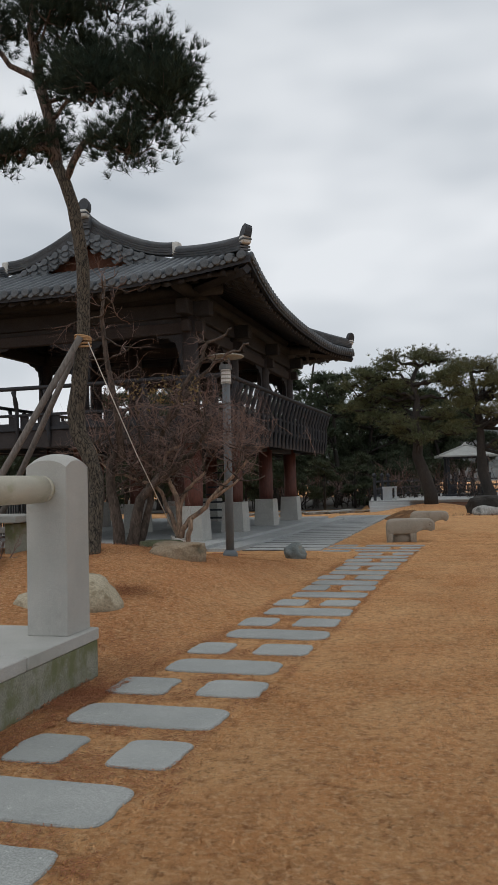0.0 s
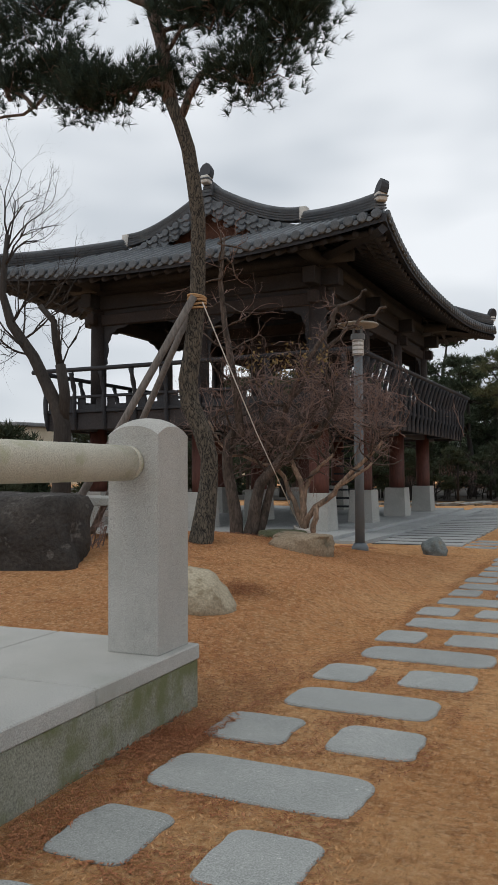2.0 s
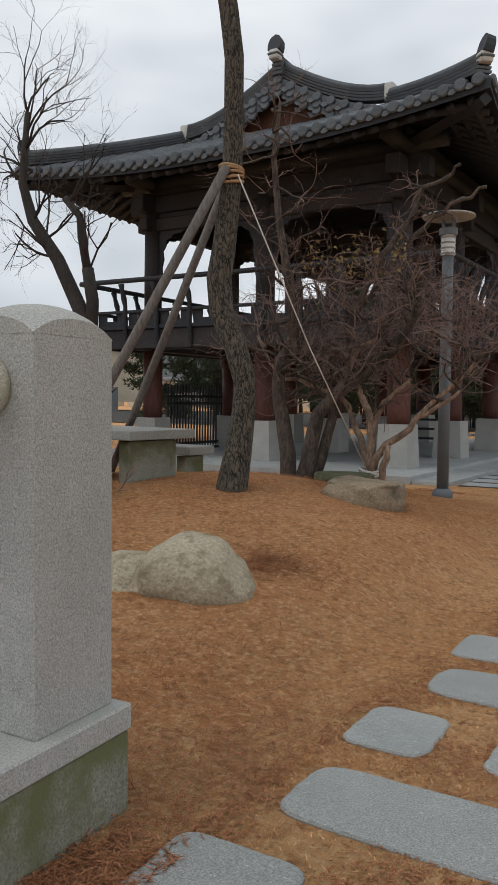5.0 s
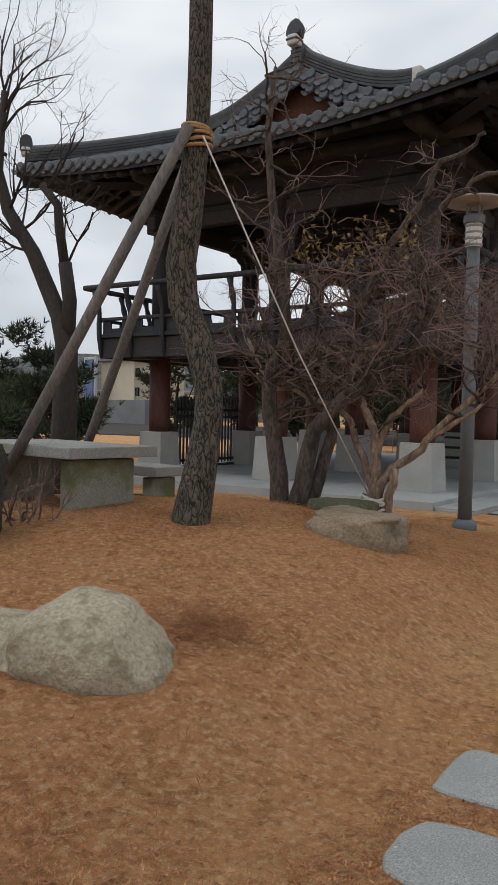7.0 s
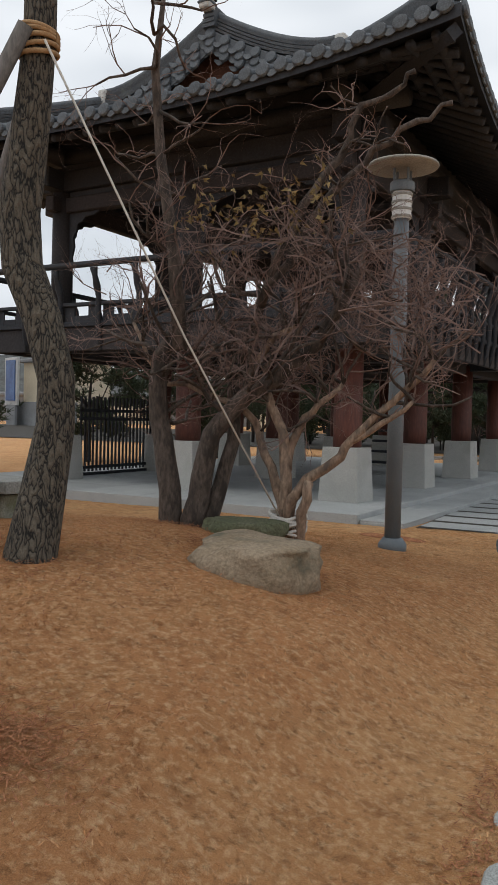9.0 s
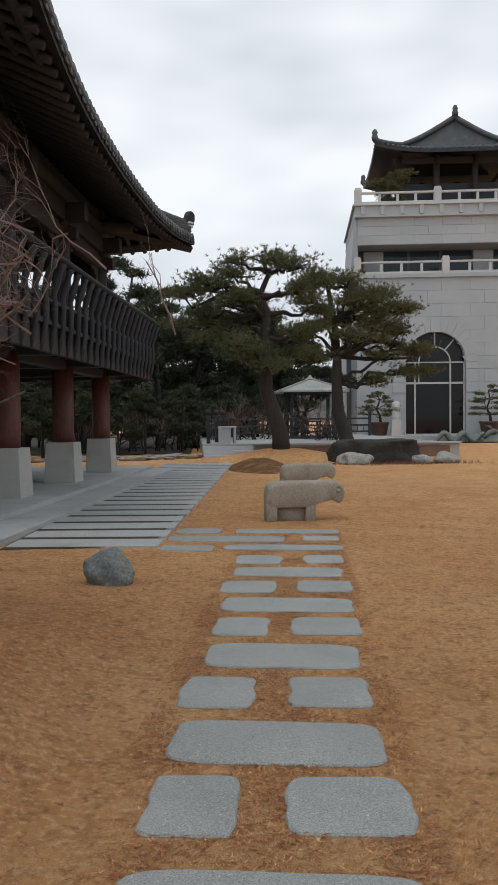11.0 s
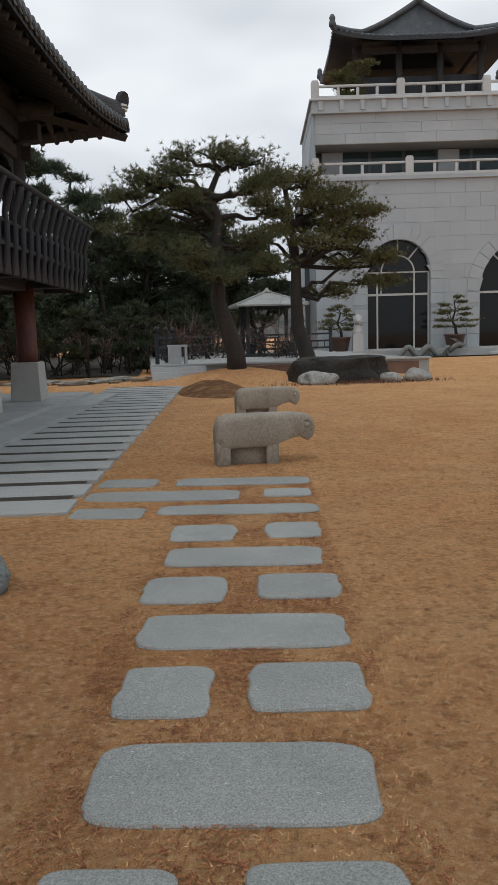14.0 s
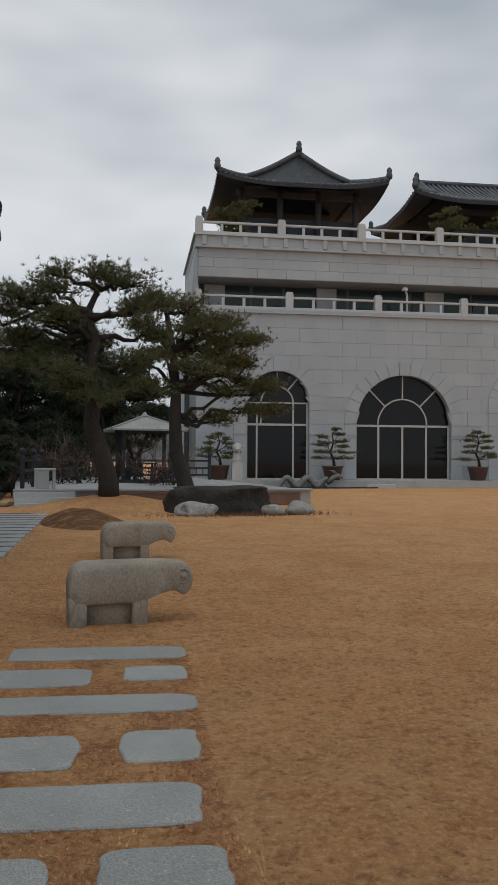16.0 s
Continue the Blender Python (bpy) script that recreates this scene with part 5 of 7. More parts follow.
# the twin grey trunks beside it, with a dense rusty twig crown and a tall leader
twin = Plant(8)
twin.max_x = -0.45
for bends, r_foot, r_tip in ((((-3.07, 14.5, 0.15), (-3.08, 14.5, 0.45), (-3.14, 14.5, 1.0), (-3.22, 14.5, 1.39), (-3.21, 14.5, 1.95), (-3.05, 14.5, 2.2)), 0.125, 0.07),
                             (((-2.88, 14.5, 0.15), (-2.86, 14.5, 0.45), (-2.77, 14.5, 0.86), (-2.68, 14.5, 1.25), (-2.36, 14.52, 1.6), (-2.09, 14.54, 1.75), (-1.72, 14.55, 2.05), (-1.54, 14.55, 2.33), (-1.41, 14.55, 2.58)), 0.13, 0.035),
                             (((-2.78, 14.6, 0.15), (-2.66, 14.62, 0.7), (-2.55, 14.7, 1.2), (-2.6, 14.8, 1.7), (-2.3, 14.7, 2.5)), 0.085, 0.045)):
    pts = [Vector(p) for p in bends]
    fine = [pts[0]]
    for i in range(len(pts) - 1):
        fine += [pts[i].lerp(pts[i + 1], 0.5) + twin.jit(0.015), pts[i + 1]]
    n = len(fine)
    twin.stem(fine, [r_foot + (r_tip - r_foot) * (k / (n - 1)) ** 0.8 for k in range(n)], 10)
    for k in range(2, n):
        if fine[k].z > 1.25:
            for _ in range(2):
                twin.grow(fine[k], (twin.r.gauss(0, 0.8), twin.r.gauss(0, 0.6), twin.r.uniform(0.2, 1.0)), 0.75, 0.024, 4, 0.75, 0.12, 0.3, (2, 3))
twin.stem([(-2.98, 14.45, 2.0), (-3.1, 14.5, 2.9), (-3.28, 14.55, 3.8), (-3.38, 14.6, 4.6), (-3.3, 14.6, 5.3)], [0.075, 0.06, 0.05, 0.04, 0.02], 8)
for z in (2.9, 3.4, 3.8, 4.2, 4.6, 4.9, 5.2):
    for _ in range(2):
        twin.grow((-3.2 - 0.1 * (z - 3.2), 14.55, z), (twin.r.gauss(0, 0.9), twin.r.gauss(0, 0.6), 0.3), 0.6, 0.018, 3, 0.7, 0.05, 0.26, (2, 3))
for k in range(125):
    p = (-1.7 + twin.r.gauss(0, 0.8), 14.65 + twin.r.gauss(0, 0.5), 2.55 + twin.r.gauss(0, 0.40))
    if (p[0] > -1.1 and p[2] > 2.7) or p[2] < 1.75:
        continue
    twin.grow(p, (twin.r.gauss(0, 0.7), twin.r.gauss(0, 0.5), twin.r.uniform(0.0, 0.9)), 0.5, 0.007, 3, 0.7, 0.06, 0.3, (2, 3))
for k in range(50):
    p = (-0.95 + twin.r.gauss(0, 0.38), 14.75 + twin.r.gauss(0, 0.35), 2.25 + twin.r.gauss(0, 0.28))
    twin.grow(p, (twin.r.gauss(0.1, 0.7), twin.r.gauss(0, 0.5), twin.r.uniform(-0.1, 0.7)), 0.42, 0.008, 3, 0.7, 0.04, 0.34, (2, 3))
for k in range(17):
    p = Vector((-2.15 + twin.r.gauss(0, 0.33), 14.2 + twin.r.gauss(0, 0.2), 3.15 + twin.r.gauss(0, 0.15)))
    for _ in range(9):
        twin.tuft(p + twin.jit(0.09), twin.jit(1.0), 0.06, 2, 0.017, 1.5)
twin.finish("bare_tree", (-2.9, 14.5, 0.25), "twin-trunked bare tree with dense rusty twigs and withered leaves", "bare tree", M_BARK_GREY, M_TWIG, M_LEAF_YELLOW, "leaf_clump")

# bare trees at the far side of the mound
lt = Plant(14)
lt.stem([(-6.62, 15, 0.1), (-6.58, 15, 1.2), (-6.56, 15, 2.3), (-6.7, 15, 2.69), (-7.17, 15, 3.57), (-7.65, 15, 4.2), (-7.85, 15, 4.8), (-7.75, 15, 5.9)], [0.20, 0.175, 0.155, 0.12, 0.105, 0.09, 0.07, 0.04], 11)
lt.stem([(-6.56, 15, 2.2), (-6.52, 15, 2.9), (-6.61, 15, 3.4)], [0.11, 0.10, 0.095], 10)
lt.stem([(-6.6, 15, 3.3), (-6.72, 15, 3.9), (-6.75, 15, 4.2), (-7.03, 15, 4.5)], [0.07, 0.065, 0.06, 0.055], 9)
for p, d in (((-7.17, 15, 3.57), (-1, 0, 0.6)), ((-7.65, 15, 4.2), (0.5, 0, 1)), ((-7.85, 15, 4.8), (-0.6, 0, 1)), ((-7.8, 15, 5.3), (0.7, 0.2, 1)), ((-7.75, 15, 5.9), (-0.2, 0, 1)), ((-6.61, 15, 3.3), (0.8, 0, 0.5)), ((-7.0, 15, 4.4), (0.7, 0.1, 0.6)), ((-7.4, 15, 3.9), (0.6, 0.2, 0.7)), ((-7.75, 15, 5.6), (0.8, 0, 0.8)), ((-7.7, 15, 5.0), (-0.9, 0.2, 0.4))):
    for _ in range(2):
        lt.grow(p, Vector(d) + lt.jit(0.3), 0.95, 0.024, 4, 0.6, 0.12, 0.2, (2, 3))
lt.finish("bare_tree", (-6.6, 15, 0.1), "dark leaning bare tree with sawn limbs and fine twigs", "bare tree", M_BARK_FAR, M_BARK_FAR, M_NEEDLE)

# low leafless shrubs
for i, (x, y, s, mat_label) in enumerate(((-3.95, 11.3, 0.8, "small tangled leafless shrub on the mound"), (-6.2, 13.8, 1.0, "rust-brown leafless shrub beside the stone table"), (-7.3, 16.2, 1.1, "rust-brown leafless shrub beside the stone table"))):
    sh = Plant(60 + i)
    for _ in range(14):
        sh.grow((x + sh.r.gauss(0, 0.12), y + sh.r.gauss(0, 0.12), ground_z(x, y) - 0.03), (sh.r.gauss(0, 0.55), sh.r.gauss(0, 0.55), 1.0), 0.42 * s, 0.012, 3, 0.55, 0.1, 0.25, (2, 3))
    sh.finish("shrub", (x, y, ground_z(x, y)), mat_label, "shrub", M_SHRUB, M_SHRUB if i else M_TWIG, M_NEEDLE)


def garden_pine(name, seed, trunk, pads, label, mat, tuft_len=0.3, per=1.0, rad=0.3, blades=9, width=0.012, category="pine tree", bark=None, thick=1.0):
    p = Plant(seed)
    pts = [Vector(q) for q in trunk]
    n = len(pts)
    p.stem(pts, [rad * (1 - 0.75 * k / (n - 1)) for k in range(n)], 10)
    for c, s, t in pads:
        st = min(pts[1:], key=lambda q: (q - Vector(c)).length + abs(q.z - c[2]) + (3 if q.z > c[2] else 0))
        p.pad(c, (s[0], s[1], s[2] * thick), int(t * per), tuft_len, blades, width, st, rad * 0.3, 7)
    return p.finish(name, trunk[0], label, category, bark or M_BARK_FAR, M_TWIG, mat)


def pads_in(seed, centre, size, count, tufts, flat=0.28, hole=0.0):
    r = random.Random(seed)
    out = []
    while len(out) < count:
        q = Vector((r.uniform(-1, 1), r.uniform(-1, 1), r.uniform(-1, 1)))
        if q.length > 1 or q.length < hole:
            continue
        w = r.uniform(0.26, 0.4)
        out.append(((centre[0] + q.x * size[0], centre[1] + q.y * size[1], centre[2] + q.z * size[2]), (w * size[0], w * size[1], flat * w * size[0]), tufts))
    return out


EXTRA1 = pads_in(41, (3.0, 39.5, 5.5), (2.7, 1.6, 1.9), 16, 85, 0.30, 0.45)
EXTRA2 = pads_in(42, (7.9, 43.3, 5.3), (2.4, 1.5, 2.2), 14, 85, 0.30, 0.45)
garden_pine("pine_tree", 31, [(4.0, 39.6, 0.1), (3.98, 39.6, 0.8), (3.72, 39.6, 1.7), (3.42, 39.6, 2.6), (3.50, 39.6, 3.5), (3.38, 39.6, 4.4), (3.52, 39.6, 5.3), (3.25, 39.6, 6.1), (3.6, 39.6, 6.9)],
            [((0.4, 39.4, 6.1), (0.9, 0.9, 0.25), 150), ((1.3, 39.2, 6.5), (1.0, 1.0, 0.28), 170), ((2.3, 39.7, 6.9), (1.1, 1.0, 0.3), 190), ((3.4, 39.4, 7.35), (1.2, 1.1, 0.35), 220), ((4.6, 39.6, 7.2), (1.1, 1.1, 0.33), 200),
             ((5.3, 39.2, 6.5), (1.0, 1.0, 0.3), 170), ((5.4, 40.1, 5.6), (1.0, 1.0, 0.28), 160), ((1.2, 39.9, 5.4), (1.0, 1.0, 0.26), 150), ((2.2, 39.0, 5.9), (0.9, 0.9, 0.26), 150), ((4.4, 39.0, 6.2), (1.0, 0.9, 0.28), 160),
             ((1.7, 39.5, 4.5), (1.1, 1.0, 0.28), 160), ((2.6, 38.9, 4.0), (1.0, 0.9, 0.28), 150), ((4.6, 39.2, 4.6), (1.0, 1.0, 0.28), 160), ((5.2, 39.6, 3.7), (0.9, 0.9, 0.26), 130), ((0.3, 39.6, 5.0), (0.8, 0.9, 0.24), 110), ((3.4, 38.8, 3.4), (0.9, 0.8, 0.26), 120), ((3.2, 40.3, 5.4), (1.0, 1.0, 0.3), 140)] + EXTRA1,
            "broad garden pine with layered needle pads and dark trunk", M_NEEDLE_MID, 0.17, 1.85, 0.36, 13, 0.0085, thick=1.5)
garden_pine("pine_tree", 32, [(7.35, 43.5, 0.1), (7.25, 43.5, 0.6), (6.9, 43.5, 1.7), (6.86, 43.5, 3.0), (6.88, 43.5, 4.2), (6.75, 43.5, 5.6), (6.5, 43.5, 7.0)],
            [((6.2, 43.3, 7.3), (1.1, 1.1, 0.35), 200), ((7.3, 43.2, 7.2), (1.1, 1.1, 0.33), 200), ((8.5, 43.5, 6.7), (1.2, 1.1, 0.33), 200), ((9.3, 43.2, 6.0), (1.0, 1.0, 0.3), 170), ((7.6, 42.9, 6.3), (1.1, 1.0, 0.3), 170),
             ((5.6, 43.0, 6.4), (1.0, 1.0, 0.3), 170), ((9.6, 43.6, 5.2), (1.0, 1.0, 0.28), 160), ((8.4, 43.0, 5.3), (1.1, 1.0, 0.28), 170), ((5.8, 43.2, 5.3), (1.0, 1.0, 0.3), 150), ((10.2, 43.4, 4.3), (0.9, 0.9, 0.26), 140),
             ((8.9, 43.1, 4.1), (1.0, 0.9, 0.27), 150), ((10.7, 43.5, 3.4), (0.8, 0.9, 0.26), 120), ((8.3, 43.2, 3.0), (0.9, 0.9, 0.25), 120), ((5.8, 43.3, 4.2), (0.9, 0.9, 0.27), 120), ((9.6, 43.3, 3.4), (0.9, 0.8, 0.25), 110), ((7.2, 42.8, 4.8), (0.9, 0.8, 0.27), 120)] + EXTRA2,
            "leaning garden pine with olive needle pads", M_NEEDLE_WARM, 0.17, 2.0, 0.36, 13, 0.0085, thick=1.55)

# dark wood beyond the pavilion
wood_spots = [(-14, 62, 12.5), (-9.5, 58, 11.5), (-5.5, 55, 11.0), (-3.0, 60, 12.0), (-1.0, 53, 8.6), (1.4, 56, 7.6), (0.2, 64, 9.0), (3.4, 60, 6.6), (5.6, 63, 6.6), (-7.5, 50, 8.5), (-12.5, 51, 9.0), (-17, 56, 11), (8.0, 66, 6.8), (-4.2, 47, 6.5), (-10.2, 45.5, 6.0), (1.0, 61, 10.0), (3.2, 59, 9.2), (5.2, 66, 9.5), (7.6, 68, 9.0), (9.5, 70, 8.5)]
for i, (x, y, h) in enumerate(wood_spots):
    r = random.Random(200 + i)
    tr = [(x + r.gauss(0, 0.2) * k, y, LAWN_Z - 0.1 + h * 0.92 * k / 4) for k in range(5)]
    garden_pine("pine_tree", 210 + i, tr, pads_in(300 + i, (x, y, h * 0.62), (2.6, 2.3, h * 0.40), 22, 78, 0.42, 0.25), "dark conifer in the wood behind the garden", M_NEEDLE_DARK, 0.42, 1.0, 0.22, 7, 0.03)
for i, (x, y) in enumerate(((-3.2, 44.0), (-1.4, 45.2), (-5.5, 43.2), (0.2, 47.5), (-8.0, 43.0))):
    garden_pine("young_fir", 260 + i, [(x, y, LAWN_Z - 0.05), (x, y, 1.2), (x + 0.05, y, 2.6)], pads_in(400 + i, (x, y, 1.5), (1.1, 1.0, 1.25), 13, 70, 0.4), "low dark green conifer at the wood's edge", M_NEEDLE_DARK, 0.26, 1.0, 0.07, 7, 0.02, "conifer")
for i in range(12):
    r = random.Random(500 + i)
    x, y = -6 + i * 1.25 + r.uniform(-0.5, 0.5), 48 + r.uniform(-2, 3)
    sh = Plant(520 + i)
    for _ in range(7):
        sh.grow((x + sh.r.gauss(0, 0.4), y + sh.r.gauss(0, 0.3), LAWN_Z - 0.05), (sh.r.gauss(0, 0.4), sh.r.gauss(0, 0.4), 1.1), 1.5, 0.04, 3, 0.5, 0.15, 0.2, (2, 4))
    sh.finish("bare_shrub", (x, y, LAWN_Z), "tall leafless brown shrub in front of the wood", "shrub", M_BARK_FAR, M_SHRUB if i % 3 == 0 else M_TWIG, M_NEEDLE)

# flat near-black sheet just above the lawn, under the far trees
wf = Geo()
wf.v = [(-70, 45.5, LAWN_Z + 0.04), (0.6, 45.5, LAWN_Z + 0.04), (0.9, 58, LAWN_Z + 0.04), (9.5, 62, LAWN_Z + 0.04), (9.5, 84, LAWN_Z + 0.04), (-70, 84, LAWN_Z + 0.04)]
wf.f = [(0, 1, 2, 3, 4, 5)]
tagged(put("woodland_ground", wf, M_GAP), "dark ground sheet under the far trees", "ground", kind="structure")
for i in range(16):
    r = random.Random(900 + i)
    x, y, h = -15 + i * 1.25 + r.uniform(-0.4, 0.4), 52.5 + r.uniform(-2.5, 3.0), r.uniform(2.4, 4.2)
    garden_pine("undergrowth_fir", 920 + i, [(x, y, LAWN_Z), (x, y, h * 0.5), (x, y, h * 0.9)], pads_in(940 + i, (x, y, h * 0.5), (1.5, 1.2, h * 0.5), 14, 60, 0.55, 0.1), "dense dark fir in the undergrowth", M_NEEDLE_DARK, 0.32, 1.0, 0.08, 7, 0.03, "conifer")

# evergreen clumps behind the stone table, and far woods
for i, (x, y, h, w) in enumerate(((-10.5, 19.5, 2.6, 1.3), (-12.5, 21, 3.2, 1.6), (-9.3, 17.0, 1.5, 0.9), (-14.5, 19, 2.4, 1.3), (-24, 55, 5.5, 3.0), (-17.5, 52, 6.0, 3.0), (-14.0, 29.5, 3.2, 1.7), (-12.9, 32.0, 3.4, 1.8), (-11.8, 34.5, 3.0, 1.7), (-10.2, 37.0, 3.6, 1.9), (-8.4, 39.2, 3.3, 1.8), (-6.8, 41.0, 3.4, 1.8))):
    garden_pine("evergreen_tree", 600 + i, [(x, y, LAWN_Z - 0.05), (x, y, h * 0.5), (x + 0.1, y, h * 0.85)], pads_in(620 + i, (x, y, h * 0.6), (w, w, h * 0.4), 16, 80, 0.6, 0.2), "rounded dark evergreen tree", M_NEEDLE_DARK, 0.22, 1.0, 0.1, 7, 0.018, "evergreen")

# ---- rocks ----
rock("boulder", (-1.92, 9.72, -0.05), (0.96, 0.80, 0.54), M_BOULDER, "rounded pale boulder with cracks, half sunk in the lawn", 2, 10, 0, 0.18, category="boulder", sink=0.08)
rock("boulder", (-2.36, 9.64, -0.05), (0.98, 0.64, 0.42), M_BOULDER, "low pale boulder against the rounded boulder", 5, -10, 0, 0.2, category="boulder", sink=0.08)
rock("flat_rock", (-1.64, 13.05, ground_z(-1.64, 13.05)), (0.90, 0.8, 0.60), M_ROCK, "flat brown rock lying in the dry grass", 7, -14, 0.34, 0.30, block=0.75, sink=0.30)
rock("mossy_rock", (-2.28, 14.35, ground_z(-2.28, 14.35)), (0.75, 0.5, 0.28), M_ROCK_MOSS, "green mossy rock beside the tied tree", 9, 0, 0.4, 0.2, sink=0.1)
rock("grey_rock", (-0.20, 17.02, ground_z(-0.20, 17.02)), (0.42, 0.38, 0.34), M_ROCK_GREY, "small pointed blue-grey rock on the lawn", 11, 20, 0, 0.3, sink=0.1)
rock("standing_stone", (-4.6, 10.7, ground_z(-4.6, 10.7)), (1.9, 0.8, 1.12), M_ROCK_DARK, "dark blotched standing stone beyond the bridge", 13, -6, 0.72, 0.2, category="stone", block=0.6, sink=0.12)
rock("black_rock", (6.95, 37.3, LAWN_Z), (3.0, 1.6, 1.35), M_ROCK_BLACK, "long low black rock on the lawn", 19, -4, 0.42, 0.36, block=0.5, sink=0.10)
for i, (x, y, s) in enumerate(((6.1, 36.2, 1.25), (8.35, 36.1, 0.75), (9.25, 36.3, 0.95), (9.9, 37.2, 0.5))):
    rock("garden_rock", (x, y, LAWN_Z), (s, 0.7 * s, 0.42 * min(s, 1)), M_ROCK_PALE, "pale weathered garden rock beside the black rock", 20 + i, 15 * i, 0, 0.28, 3, sink=0.06)
rs = random.Random(77)
for i in range(20):
    x = -5.2 + i * 0.33 + rs.uniform(-0.15, 0.15)
    y = 40.2 + rs.uniform(-1.0, 1.2) + 0.08 * i
    s = rs.uniform(0.35, 0.8)
    tagged(rock("border_stone", (x, y, LAWN_Z), (s * 1.2, s * 0.8, s * 0.36), M_ROCK_PALE if i % 3 else M_ROCK, "rough border stone at the edge of the wood", 40 + i, rs.uniform(0, 90), 0.25, 0.42, 3, block=0.5, sink=0.06), group="border stones")
tw = Geo()
for _ in range(900):
    x, y = 7.6 + rs.gauss(0, 1.3), 36.0 + rs.gauss(0, 0.35)
    h = rs.uniform(0.05, 0.16)
    k = len(tw.v)
    tw.v += [(x - 0.008, y, LAWN_Z), (x + 0.008, y, LAWN_Z), (x + rs.gauss(0, 0.06), y + rs.gauss(0, 0.05), LAWN_Z + h)]
    tw.f.append((k, k + 1, k + 2))
tagged(put("dry_weeds", tw, M_SHRUB), "dry weeds round the garden rocks", "weeds", kind="stuff")
lit = Geo()
for cx, cy, sd, n in ((-1.6, 10.34, 0.17, 1100), (-1.5, 13.2, 0.4, 900), (-0.80, 6.6, 0.26, 4200), (-0.76, 5.2, 0.26, 3400), (-0.55, 7.6, 0.34, 1800), (-1.2, 8.2, 0.5, 1300), (-2.6, 12.0, 0.4, 600), (-2.9, 14.2, 0.4, 900), (-2.1, 13.5, 0.22, 900), (-3.0, 11.9, 0.45, 1500), (3.7, 39.3, 0.9, 8000), (2.05, 21.3, 0.3, 350)):
    for _ in range(n):
        x, y = rs.gauss(cx, sd), rs.gauss(cy, sd * (2.2 if cx > -0.8 else 1))
        if (x < -1.0 and y < 7.35) or (y < 20.5 and x > path_left(y) - 0.03):
            continue
        z = ground_z(x, y) + 0.008 + rs.uniform(0, 0.02)
        a, h = rs.uniform(0, 6.28), rs.uniform(0.04, 0.09)
        k = len(lit.v)
        dx, dy = math.cos(a) * h, math.sin(a) * h
        lit.v += [(x - dy * 0.05, y + dx * 0.05, z), (x + dy * 0.05, y - dx * 0.05, z), (x + dx, y + dy, z + rs.gauss(0, 0.012))]
        lit.f.append((k, k + 1, k + 2))
tagged(put("needle_litter", lit, M_LITTER), "red-brown fallen needles and twigs on the lawn", "litter", kind="stuff")


soil = Geo()
rr_ = random.Random(4)
ring = [(-1.68 + (0.42 + rr_.uniform(-0.05, 0.05)) * math.cos(2 * math.pi * k / 18), 17.62 + (0.24 + rr_.uniform(-0.03, 0.03)) * math.sin(2 * math.pi * k / 18)) for k in range(18)]
soil.v = [(x, y, ground_z(x, y) + 0.006) for x, y in ring] + [(-1.68 + (x + 1.68) * 0.7, 17.62 + (y - 17.62) * 0.7, ground_z(x, y) + 0.03) for x, y in ring]
soil.f = [(k, (k + 1) % 18, 18 + (k + 1) % 18, 18 + k) for k in range(18)] + [tuple(range(18, 36))]
tagged(put("soil_patch", soil, M_LITTER, smooth=True), "low oval patch of bare red-brown soil in the lawn", "soil", kind="structure")


# low mound of bare brown soil at the foot of the broad garden pine
mound = Geo()
n_ring, n_seg = 9, 36
for i in range(n_ring + 1):
    t = i / n_ring
    for k in range(n_seg):
        a = 2 * math.pi * k / n_seg
        rim = 1 + 0.16 * noise.noise((math.cos(a) * 1.4, math.sin(a) * 1.4, 5.0))
        x, y = 2.75 + 1.15 * rim * t * math.cos(a), 34.6 + 2.7 * rim * t * math.sin(a)
        mound.v.append((x, y, ground_z(x, y) - 0.02 + 0.34 * (1 - t * t) ** 1.3 + 0.05 * noise.noise((x * 3, y * 3, 0.0)) * (1 - t)))
mound.f = [(i * n_seg + k, i * n_seg + (k + 1) % n_seg, (i + 1) * n_seg + (k + 1) % n_seg, (i + 1) * n_seg + k) for i in range(n_ring) for k in range(n_seg)]
tagged(put("soil_mound", mound, M_SOIL, smooth=True), "low mound of bare brown soil and leaf litter", "soil", kind="structure")

